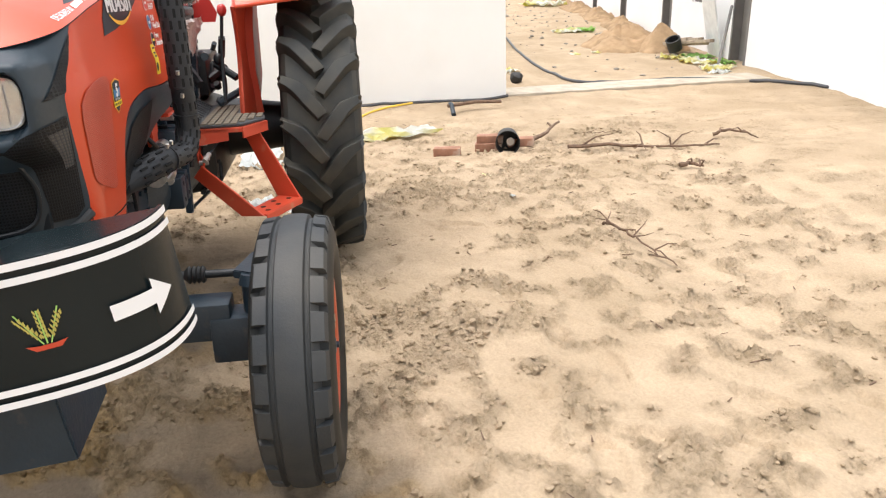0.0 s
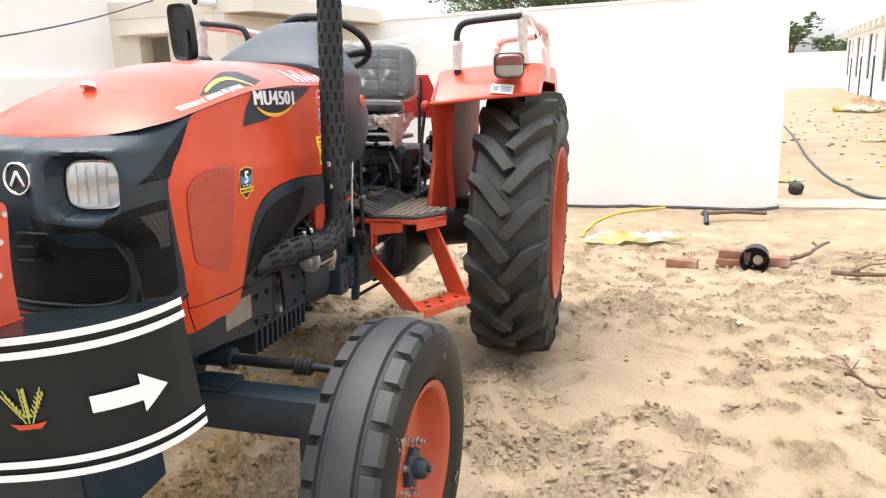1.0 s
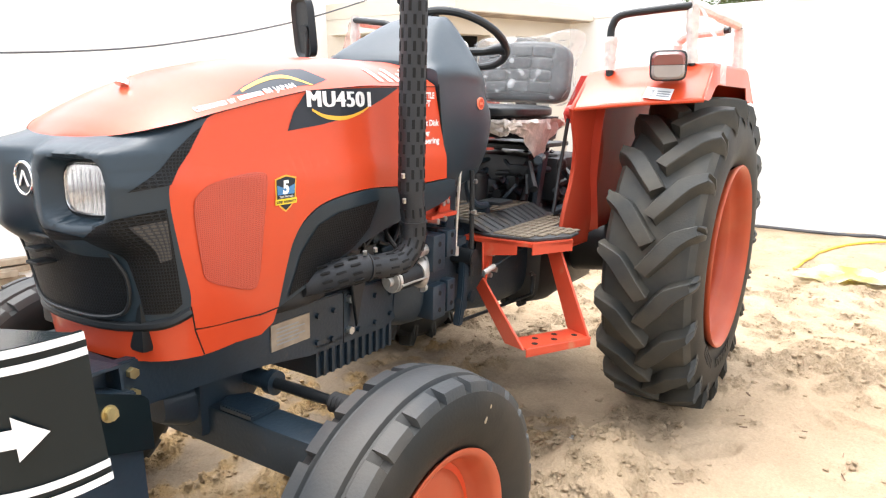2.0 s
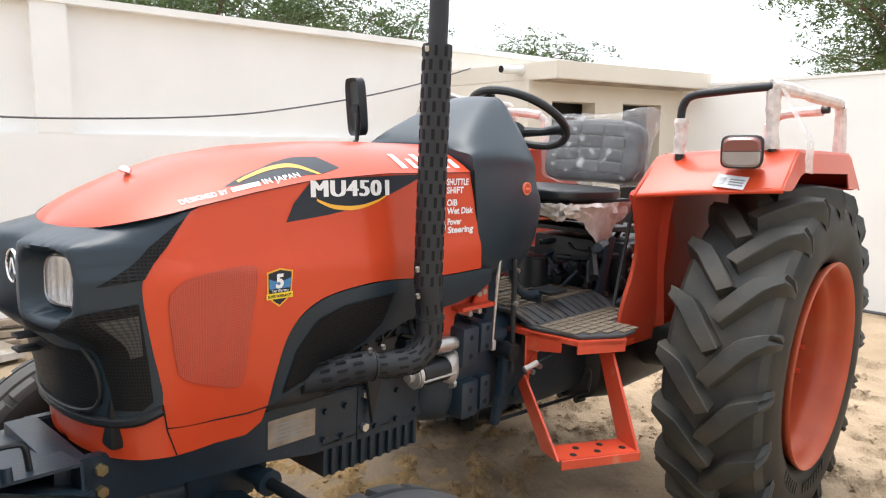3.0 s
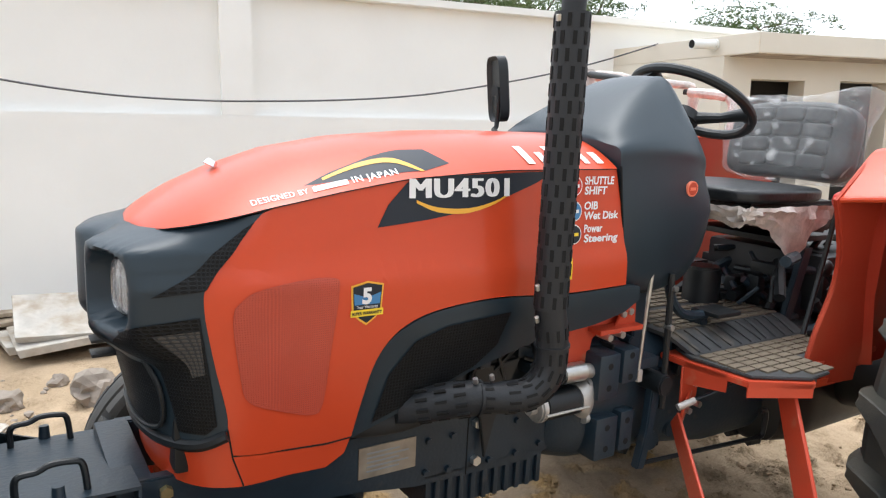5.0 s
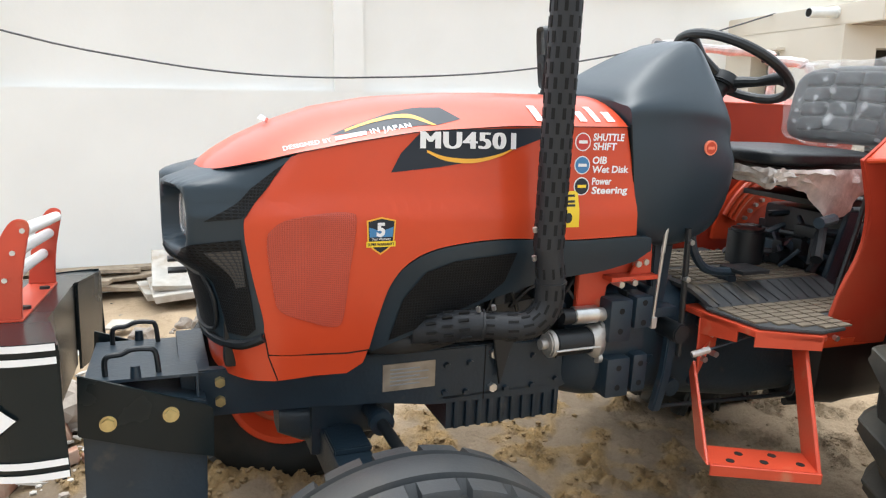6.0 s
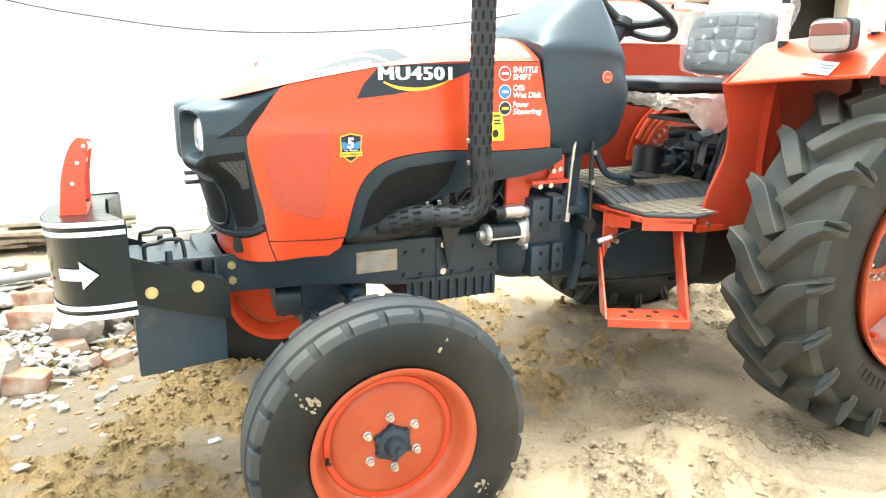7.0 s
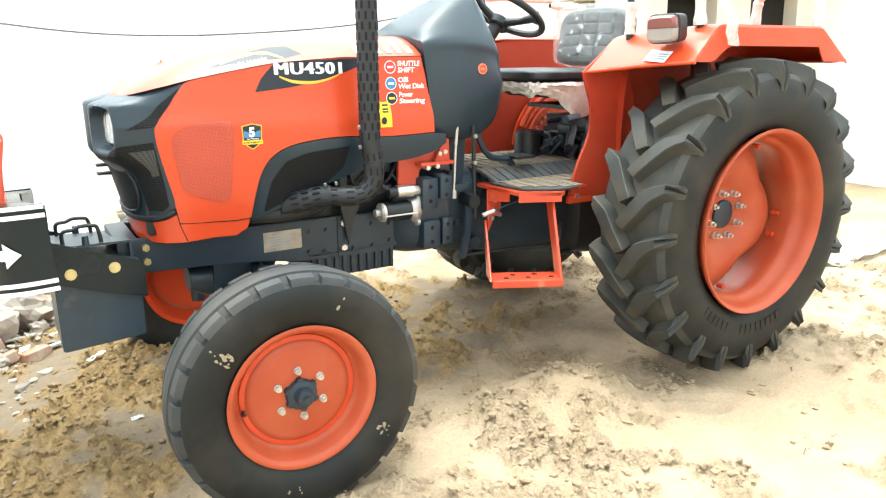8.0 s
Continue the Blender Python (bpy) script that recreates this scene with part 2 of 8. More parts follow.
    col = blend(damp_shade, col, damp_shade_tone)
    # damper crumbs in the crumbled patches; the specks also stand in for crumb shadows
    wet_shade = span(texture(24.0, 8, 0.65), 0.46, 0.62, 0.0, 0.55)
    col = blend(sums("MULTIPLY", wet_shade, crumb), col, (0.235, 0.172, 0.098, 1))
    gm = n.new("ShaderNodeVectorMath")
    gm.operation = "SCALE"
    l.new(col, gm.inputs[0])
    l.new(span(fine, 0.32, 0.68, 0.86, 1.12), gm.inputs["Scale"])
    l.new(gm.outputs[0], b.inputs["Base Color"])
    return m


M["sand"] = sand_material()


def film_material():
    m = bpy.data.materials.new("clear_film")
    m.use_nodes = True
    n, l = m.node_tree.nodes, m.node_tree.links
    b = n["Principled BSDF"]
    b.inputs["Base Color"].default_value = (0.75, 0.76, 0.76, 1)
    b.inputs["Roughness"].default_value = 0.16
    tr = n.new("ShaderNodeBsdfTransparent")
    nz = n.new("ShaderNodeTexNoise")
    nz.noise_type = "RIDGED_MULTIFRACTAL"
    nz.inputs["Scale"].default_value, nz.inputs["Detail"].default_value = 8, 2
    rr = n.new("ShaderNodeMapRange")
    rr.inputs["From Min"].default_value, rr.inputs["From Max"].default_value = 0.1, 0.75
    rr.inputs["To Min"].default_value, rr.inputs["To Max"].default_value = 0.16, 0.78
    mx = n.new("ShaderNodeMixShader")
    l.new(nz.outputs["Fac"], rr.inputs["Value"])
    l.new(rr.outputs[0], mx.inputs[0])
    l.new(tr.outputs[0], mx.inputs[1])
    l.new(b.outputs[0], mx.inputs[2])
    l.new(mx.outputs[0], n["Material Output"].inputs["Surface"])
    bp = n.new("ShaderNodeBump")
    bp.inputs["Strength"].default_value, bp.inputs["Distance"].default_value = 0.8, 0.01
    l.new(nz.outputs["Fac"], bp.inputs["Height"])
    l.new(bp.outputs["Normal"], b.inputs["Normal"])
    return m


M["film"] = film_material()
M["milky_film"] = film_material()
M["milky_film"].name = "milky_film"
M["milky_film"].node_tree.nodes["Map Range"].inputs["To Min"].default_value = 0.55
M["milky_film"].node_tree.nodes["Map Range"].inputs["To Max"].default_value = 0.95


def lamp_glass():
    m = bpy.data.materials.new("lamp_glass")
    m.use_nodes = True
    b = m.node_tree.nodes["Principled BSDF"]
    b.inputs["Transmission Weight"].default_value = 0.9
    b.inputs["Roughness"].default_value = 0.06
    b.inputs["IOR"].default_value = 1.3
    return m


M["glass"] = lamp_glass()


# ---- mesh helpers ----
def link(name, bm, mat, smooth=False, sharp=None):
    me = bpy.data.meshes.new(name)
    bm.normal_update()
    if smooth:
        for f in bm.faces:
            f.smooth = True
        lim = radians(sharp or 35)
        for e in bm.edges:
            if len(e.link_faces) == 2 and e.calc_face_angle(0) > lim:
                e.smooth = False
    bm.to_mesh(me)
    bm.free()
    me.materials.append(mat)
    return new(name, me)


def part(name, bm, mat, parent, label="", smooth=True, sharp=None):
    ob = link(name, bm, mat, smooth, sharp)
    ob.parent = parent
    if label:
        tagged(ob, label)
    return ob


def clone(ob, m, parent=None):
    """The same mesh again at another pose, under the same parent."""
    o = ob.copy()
    scene.collection.objects.link(o)
    o.parent = parent or ob.parent
    o.matrix_basis = m
    return o


def empty(name, loc=(0, 0, 0)):
    ob = new(name)
    ob.empty_display_size = 0.05
    ob.location = loc
    return ob


def box(lo, hi, bevel=0.0, bm=None):
    bm = bm or bmesh.new()
    lo, hi = Vector(lo), Vector(hi)
    d = hi - lo
    r = bmesh.ops.create_cube(bm, size=1.0, matrix=Matrix.Translation((lo + hi) / 2) @ Matrix.Diagonal((*d, 1)))
    if bevel:
        vs = set(r["verts"])
        bmesh.ops.bevel(bm, geom=[e for e in bm.edges if set(e.verts) <= vs], offset=bevel, segments=2, affect="EDGES", profile=0.6)
    return bm


def cyl(p, q, r, r2=None, seg=20, bm=None, bevel=0.0):
    bm = bm or bmesh.new()
    p, q = Vector(p), Vector(q)
    d = q - p
    m = Matrix.Translation((p + q) / 2) @ d.to_track_quat("Z", "Y").to_matrix().to_4x4()
    res = bmesh.ops.create_cone(bm, cap_ends=True, segments=seg, radius1=r, radius2=r if r2 is None else r2, depth=d.length, matrix=m)
    if bevel:
        vs = set(res["verts"])
        ed = [e for e in bm.edges if set(e.verts) <= vs and any(len(f.verts) > 4 for f in e.link_faces)]
        bmesh.ops.bevel(bm, geom=ed, offset=bevel, segments=2, affect="EDGES")
    return bm


def smooth_path(pts, n=8, closed=False):
    """Catmull-Rom through the points."""
    P = [Vector(p) for p in pts]
    out = []
    k = len(P)
    last = k if closed else k - 1
    for i in range(last):
        a = P[(i - 1) % k] if closed or i > 0 else P[0]
        b, c = P[i], P[(i + 1) % k]
        d = P[(i + 2) % k] if closed or i + 2 < k else P[-1]
        for j in range(n):
            t = j / n
            out.append(0.5 * ((2 * b) + (c - a) * t + (2 * a - 5 * b + 4 * c - d) * t * t + (3 * b - a - 3 * c + d) * t ** 3))
    if not closed:
        out.append(P[-1])
    return out


def tube(path, r, seg=10, closed=False, bm=None, radii=None):
    bm = bm or bmesh.new()
    path = [Vector(p) for p in path]
    n = len(path)
    rings = []
    up = None
    for i, p in enumerate(path):
        if closed:
            d = path[(i + 1) % n] - path[i - 1]
        else:
            d = path[min(i + 1, n - 1)] - path[max(i - 1, 0)]
        d = d.normalized() if d.length > 1e-9 else Vector((1, 0, 0))
        if up is None:
            up = d.orthogonal().normalized()
        up = (up - d * up.dot(d))
        up = up.normalized() if up.length > 1e-6 else d.orthogonal().normalized()
        side = d.cross(up)
        rr = float(radii[i]) if radii else float(r)
        rings.append([bm.verts.new(p + rr * (math.cos(a) * up + math.sin(a) * side)) for a in (2 * math.pi * k / seg for k in range(seg))])
    m = n if closed else n - 1
    for i in range(m):
        a, b = rings[i], rings[(i + 1) % n]
        for k in range(seg):
            bm.faces.new((a[k], a[(k + 1) % seg], b[(k + 1) % seg], b[k]))
    if not closed:
        bm.faces.new(rings[0][::-1])
        bm.faces.new(rings[-1])
    return bm


def prism(poly, lo, hi, axis="y", bevel=0.0):
    """A flat outline given thickness along an axis. poly: pairs in the other two axes."""
    def at(a, b, c):
        return {"y": (a, c, b), "x": (c, a, b), "z": (a, b, c)}[axis]
    bm = bmesh.new()
    A = [bm.verts.new(at(a, b, lo)) for a, b in poly]
    B = [bm.verts.new(at(a, b, hi)) for a, b in poly]
    n = len(poly)
    bm.faces.new(A)
    bm.faces.new(B[::-1])
    for i in range(n):
        bm.faces.new((A[i], B[i], B[(i + 1) % n], A[(i + 1) % n]))
    bmesh.ops.recalc_face_normals(bm, faces=bm.faces)
    if bevel:
        bmesh.ops.bevel(bm, geom=list(bm.edges), offset=bevel, segments=2, affect="EDGES")
    return bm


def sheet(poly, fn, step=0.03, rim=None, bm=None):
    """A flat outline in two parameters, cut to a grid and bent by fn(a, b) into space. Keeps the parameters as UV."""
    flat = bmesh.new()
    vs = [flat.verts.new((a, b, 0)) for a, b in poly]
    f = flat.faces.new(vs)
    f.normal_update()
    bmesh.ops.triangulate(flat, faces=[f])
    for ax in (0, 1):
        c = [v.co[ax] for v in flat.verts]
        k = math.floor(min(c) / step) + 1
        while k * step < max(c):
            co, no = [0, 0, 0], [0, 0, 0]
            co[ax], no[ax] = k * step, 1
            bmesh.ops.bisect_plane(flat, geom=flat.verts[:] + flat.edges[:] + flat.faces[:], plane_co=co, plane_no=no, dist=1e-6)
            k += 1
    bmesh.ops.dissolve_limit(flat, angle_limit=0.0, verts=[], edges=[])
    uvl = flat.loops.layers.uv.new("UVMap")
    for face in flat.faces:
        for lp in face.loops:
            lp[uvl].uv = (lp.vert.co.x, lp.vert.co.y)
    params = {}
    for v in flat.verts:
        params[v] = (v.co.x, v.co.y)
        v.co = fn(v.co.x, v.co.y)
    bmesh.ops.recalc_face_normals(flat, faces=flat.faces)
    if rim:
        edges = [e for e in flat.edges if e.is_boundary]
        got = bmesh.ops.extrude_edge_only(flat, edges=edges)["geom"]
        kd = {tuple(round(c, 6) for c in v.co): par for v, par in params.items() if v.is_valid}
        for v in got:
            if isinstance(v, bmesh.types.BMVert):
                par = kd.get(tuple(round(c, 6) for c in v.co))
                if par:
                    v.co = rim(*par)
    if bm is None:
        return flat
    me = bpy.data.meshes.new("tmp")
    flat.to_mesh(me)
    flat.free()
    bm.from_mesh(me)
    bpy.data.meshes.remove(me)
    return bm


def lathe(profile, seg=64, axis_y=True, wrap=False):
    """Turn (radius, y) pairs about the y axis."""
    bm = bmesh.new()
    rings = []
    for k in range(seg):
        a = 2 * math.pi * k / seg
        rings.append([bm.verts.new((r * math.cos(a), y, r * math.sin(a))) for r, y in profile])
    m = len(profile)
    for k in range(seg):
        A, B = rings[k], rings[(k + 1) % seg]
        for i in range(m if wrap else m - 1):
            j = (i + 1) % m
            bm.faces.new((A[i], A[j], B[j], B[i]))
    bmesh.ops.remove_doubles(bm, verts=bm.verts, dist=1e-6)
    bmesh.ops.recalc_face_normals(bm, faces=bm.faces)
    return bm


def lettering(body, size, fn, x, z, bold=0.0, shear=0.0, width=None, spacing=1.0, strikes=1, shift=0.0016):
    """Text laid on a surface by fn(a, b); (x, z) is its lower left corner, width fits it to a length."""
    cu = bpy.data.curves.new("letters", "FONT")
    cu.body, cu.size, cu.offset, cu.shear, cu.space_character = body, size, bold, shear, spacing
    cu.resolution_u = 3
    ob = new("letters", cu)
    dg = bpy.context.evaluated_depsgraph_get()
    me = bpy.data.meshes.new_from_object(ob.evaluated_get(dg))
    bm = bmesh.new()
    bm.from_mesh(me)
    bpy.data.objects.remove(ob)
    bpy.data.curves.remove(cu)
    bpy.data.meshes.remove(me)
    x0, x1 = min(v.co.x for v in bm.verts), max(v.co.x for v in bm.verts)
    k = width / (x1 - x0) if width else 1.0
    bmesh.ops.remove_doubles(bm, verts=bm.verts, dist=1e-5)
    # heavier strokes by striking the same letters again a little aside
    src = bm.verts[:] + bm.edges[:] + bm.faces[:]
    for j in range(1, strikes):
        for g in bmesh.ops.duplicate(bm, geom=src)["geom"]:
            if isinstance(g, bmesh.types.BMVert):
                g.co.x += shift * j
                g.co.z += 0.0002 * j
    lift = fn(x, z)
    for v in bm.verts:
        up = v.co.z
        v.co = fn(x + (v.co.x - x0) * k, z + v.co.y) - Vector((0, up, 0))
    return bm


def lump(r, seed, squash=(1, 1, 1), sub=2, rough=0.35):
    bm = bmesh.new()
    bmesh.ops.create_icosphere(bm, subdivisions=sub, radius=1.0)
    o = Vector((seed * 3.1, seed * 1.7, seed * 0.9))
    for v in bm.verts:
        k = 1 + rough * noise.noise(v.co * 1.3 + o) + 0.5 * rough * noise.noise(v.co * 3.1 + o)
        v.co = Vector((v.co.x * squash[0], v.co.y * squash[1], v.co.z * squash[2])) * r * k
    return bm


def interp(x, table):
    return float(np.interp(x, [a for a, _ in table], [b for _, b in table]))


# ---- ground: one sheet of trodden sand ----
def rise(x, y):
    """Large forms of the ground."""
    z = interp(x, [(-3, -0.03), (0.3, -0.015), (1.7, -0.01), (3, 0.0), (5, -0.02), (8, -0.06), (12, -0.03), (16, 0.04), (20, 0.1), (28, 0.22), (40, 0.42), (60, 0.6), (400, 0.6)])
    z += 0.028 * min(0.8, max(-0.8, y)) * min(1.0, max(0.0, 1.0 - (x - 1.0) / 1.5))
    if y > 2.2:
        z -= 0.13 * min(1.0, (y - 2.2) / 2.5)
    if x > 8.5:
        z *= min(1.0, max(0.0, (3.0 - y) / 4.0))
    for cx, cy, rx, ry, h in ((1.12, -0.66, 0.30, 0.21, 0.125), (0.85, -0.72, 0.3, 0.2, 0.04), (-0.26, 0.72, 0.22, 0.25, 0.11), (-0.55, 0.42, 0.25, 0.18, 0.05), (-0.75, 0.1, 0.3, 0.2, 0.05), (-0.45, -0.2, 0.2, 0.15, 0.04), (2.5, -1.55, 0.5, 0.4, 0.06),
                              (0.5, 0.3, 0.45, 0.35, 0.04), (1.9, 0.4, 0.5, 0.6, 0.03)):
        d = ((x - cx) / rx) ** 2 + ((y - cy) / ry) ** 2
        if d < 6:
            z += h * math.exp(-d)
    return z


PRINTS = {}


def tread_prints():
    """Shallow shoe prints across the open yard, kept by half-metre cell."""
    rnd = random.Random(21)
    for _ in range(46):
        x, y, a = rnd.uniform(-0.6, 5.0), rnd.uniform(-4.2, -0.95), rnd.uniform(0, 6.28)
        for k in range(rnd.randint(2, 5)):
            px = x + 0.42 * k * math.cos(a) + (0.07 if k % 2 else -0.07) * math.sin(a)
            py = y + 0.42 * k * math.sin(a) - (0.07 if k % 2 else -0.07) * math.cos(a)
            if py > -0.9:
                continue
            p = (px, py, math.cos(a + rnd.gauss(0, 0.15)), math.sin(a), rnd.uniform(0.006, 0.016))
            i, j = int(px // 0.5), int(py // 0.5)
            for di in (-1, 0, 1):
                for dj in (-1, 0, 1):
                    PRINTS.setdefault((i + di, j + dj), []).append(p)


tread_prints()
ROUGH = ((1.10, -0.70, 0.36, 0.28, 0.6), (-0.32, 0.75, 0.2, 0.25, 0.8), (-0.5, 0.46, 0.2, 0.2, 0.7), (-0.7, 0.25, 0.22, 0.2, 0.7), (-0.82, -0.08, 0.25, 0.15, 0.6), (-0.45, -0.2, 0.2, 0.15, 0.7),
         (-0.85, 0.65, 0.2, 0.3, -0.7), (-0.35, 0.1, 0.15, 0.15, -0.5), (0.75, -1.25, 0.3, 0.25, 0.6), (2.55, -1.6, 0.5, 0.35, 0.45), (0.55, 0.2, 0.5, 0.3, 0.6), (2.9, -2.2, 0.35, 0.3, 0.4),
         (1.75, -0.35, 0.42, 0.3, -0.8), (1.5, -1.2, 0.35, 0.25, -0.7), (2.0, -1.35, 0.3, 0.3, -0.5))


def crumbled(x, y):
    """How crumbled the sand is, 0 in the smooth drifts to 1."""
    v = Vector((x, y, 0))
    w = 0.35 * noise.noise(v * 1.5 + Vector((9, 3, 2))) + 0.75 * noise.noise(v * 4.6 + Vector((1, 8, 2))) + 0.8 * noise.noise(v * 9.0 + Vector((2, 2, 5)))
    for cx, cy, rx, ry, h in ROUGH:
        d = ((x - cx) / rx) ** 2 + ((y - cy) / ry) ** 2
        if d < 5:
            w += h * math.exp(-d)
    k = min(1.0, max(0.0, (w + 0.17) / 0.6))
    return k * k * (3 - 2 * k)


def ground_z(x, y):
    v = Vector((x, y, 0))
    k = 1.0 if abs(x) < 14 else 0.4
    z = rise(x, y) + k * (0.03 * noise.noise(v * 0.9) + 0.02 * noise.noise(v * 2.7 + Vector((5, 1, 0))) + 0.016 * noise.noise(v * 6.0) + 0.006 * noise.noise(v * 14.0))
    # finer forms fade out away from the trodden yard
    k *= 1 - min(1.0, max(0.0, max(-1.7 - x, x - 4.2, -3.8 - y, y - 2.2, 0.0)) / 1.2)
    if k > 0.0:
        # crumbling patches between smoother drifts: rounded clumps with creases
        c = k * crumbled(x, y)
        warp = v + 0.03 * Vector((noise.noise(v * 9), noise.noise(v * 9 + Vector((3, 3, 3))), 0))
        c = c + 0.16 * k
        z += c * (0.034 * abs(noise.noise(warp * 11.0)) + 0.048 * abs(noise.noise(warp * 24.0 + Vector((4, 2, 0)))) + 0.03 * abs(noise.noise(warp * 44.0 + Vector((1, 5, 0)))) - 0.014)
        for px, py, ca, sa, dep in PRINTS.get((int(x // 0.5), int(y // 0.5)), ()):
            u, t = (x - px) * ca + (y - py) * sa, (y - py) * ca - (x - px) * sa
            q = math.sqrt((u / 0.14) ** 2 + (t / 0.052) ** 2)
            if q < 1.7:
                z += k * dep * (-1.0 + 0.5 * noise.noise(v * 30.0) * (q < 1) if q < 0.85 else (-1.0 + (q - 0.85) / 0.3 * 1.7) if q < 1.15 else 0.7 * (1.7 - q) / 0.55)
    return z


def axis_steps(lo, hi, fine, far):
    mid = list(np.arange(lo, hi, fine))
    out, s = [], fine
    a = lo
    while a > -far:
        s *= 1.12
        a -= s
        out.insert(0, a)
    b, s = mid[-1], fine
    while b < far:
        s *= 1.12
        b += s
        mid.append(b)
    return out + mid


gx, gy = axis_steps(-1.6, 4.6, 0.0135, 700), axis_steps(-3.5, 1.5, 0.0135, 700)
gv = [(x, y, ground_z(x, y)) for x in gx for y in gy]
ny = len(gy)
gf = [(i * ny + j, (i + 1) * ny + j, (i + 1) * ny + j + 1, i * ny + j + 1) for i in range(len(gx) - 1) for j in range(ny - 1)]
gm = bpy.data.meshes.new("ground")
gm.from_pydata(gv, [], gf)
gm.polygons.foreach_set("use_smooth", [True] * len(gf))
gm.materials.append(M["sand"])
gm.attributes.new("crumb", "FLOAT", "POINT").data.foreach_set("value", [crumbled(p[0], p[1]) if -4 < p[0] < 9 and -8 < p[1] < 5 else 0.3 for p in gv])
ground = tagged(new("ground", gm), "pale trodden dry sand, damp brown patches, shade painted under the tractor", "ground", kind="structure")


def clods():
    """Crumbs and clods of sand lying on the ground, all in one mesh."""
    rnd = random.Random(4)
    base = []
    for s in range(5):
        b = lump(1.0, s + 1, (1, 0.85, 0.65), 1, 0.5)
        base.append(([v.co.copy() for v in b.verts], [[v.index for v in f.verts] for f in b.faces]))
        b.free()
    V, F = [], []
    for x0, x1, y0, y1, n in ((-1.4, 4.4, -3.6, 1.2, 46000), (0.2, 1.9, -1.5, -0.3, 6000), (-0.9, 0.3, -0.2, 1.1, 4000)):
        for _ in range(n):
            x, y = rnd.uniform(x0, x1), rnd.uniform(y0, y1)
            if crumbled(x, y) * 0.75 < rnd.random() and rnd.random() > 0.012:
                continue
            r = 0.003 + 0.016 * rnd.random() ** 4.5
            vs, fs = rnd.choice(base)
            a = rnd.uniform(0, 6.28)
            o = len(V)
            z = ground_z(x, y) + 0.15 * r
            ca, sa = math.cos(a), math.sin(a)
            V += [(x + r * (p.x * ca - p.y * sa), y + r * (p.x * sa + p.y * ca), z + r * p.z) for p in vs]
            F += [[o + i for i in f] for f in fs]
    me = bpy.data.meshes.new("sand_clods")
    me.from_pydata(V, [], F)
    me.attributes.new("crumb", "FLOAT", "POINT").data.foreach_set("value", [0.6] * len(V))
    me.materials.append(M["sand"])
    return tagged(new("sand_clods", me), "crumbled clods of dry sand on the ground", "sand", kind="stuff")


clods()

# ---- walls and buildings ----
def setting(name, bm, mat, label, category="wall"):
    return tagged(link(name, bm, mat), label, category, kind="structure")


EAST = pose(6.45, -2.81, 0, 0, 0, -6.8)


def placed(ob, m):
    ob.matrix_basis = m
    return ob


placed(setting("wall_east", box((0, 0, -0.3), (0.23, 5.0, 2.165)), M["wall"], "plain cream plastered compound wall with clean corner"), EAST)
placed(setting("coping", box((-0.012, -0.012, 2.165), (0.242, 5.0, 2.195)), M["wall"], "thin plaster coping on the cream wall", "coping"), EAST)

# long side wall, oblique to the machine: thick plinth below, pilasters and set-back panels above
SIDE_POSE = pose(5.0, 3.85, 0, 0, 0, 173.1)


placed(setting("wall_north", box((-2.4, -0.3, -0.6), (36, 0, 1.56)), M["wall"], "cream plastered boundary wall with thick lower band"), SIDE_POSE)
placed(setting("wall_north_upper", box((-2.4, -0.3, 1.56), (36, -0.09, 2.54)), M["wall"], "set-back upper panels of the cream boundary wall"), SIDE_POSE)
for k in range(11):
    a = 3.78 + 2.9 * k
    placed(setting("pilaster", box((a, -0.092, 1.561), (a + 0.25, 0, 2.54)), M["wall"], "flat pilaster between the wall panels", "pilaster"), SIDE_POSE)
placed(setting("wall_north_top", box((-2.4, -0.32, 2.541), (36, 0.015, 2.6)), M["wall"], "plain plaster top band of the boundary wall", "coping"), SIDE_POSE)
setting("wall_west", box((-30.3, -8.5, -0.4), (-30, 17, 3.0)), M["wall"], "plain cream plastered boundary wall far behind")


def wall_with_holes(name, x0, x1, a0, a1, z0, z1, holes, mat, label, axis="x"):
    """A wall between x0 and x1 thick, along the other axis from a0 to a1, with rectangular openings right through."""
    bm = bmesh.new()
    A = sorted({a0, a1, *[h[0] for h in holes], *[h[1] for h in holes]})
    Z = sorted({z0, z1, *[h[2] for h in holes], *[h[3] for h in holes]})
    for i in range(len(A) - 1):
        for j in range(len(Z) - 1):
            ca, cz = (A[i] + A[i + 1]) / 2, (Z[j] + Z[j + 1]) / 2
            if any(h[0] < ca < h[1] and h[2] < cz < h[3] for h in holes):
                continue
            if axis == "x":
                box((x0, A[i], Z[j]), (x1, A[i + 1], Z[j + 1]), bm=bm)
            else:
                box((A[i], x0, Z[j]), (A[i + 1], x1, Z[j + 1]), bm=bm)
    bmesh.ops.remove_doubles(bm, verts=bm.verts, dist=1e-5)
    inner = [f for f in bm.faces if any(f is not g and (f.calc_center_median() - g.calc_center_median()).length < 1e-4 for e in f.edges for g in e.link_faces)]
    bmesh.ops.delete(bm, geom=inner, context="FACES")
    bmesh.ops.recalc_face_normals(bm, faces=bm.faces)
    return setting(name, bm, mat, label)


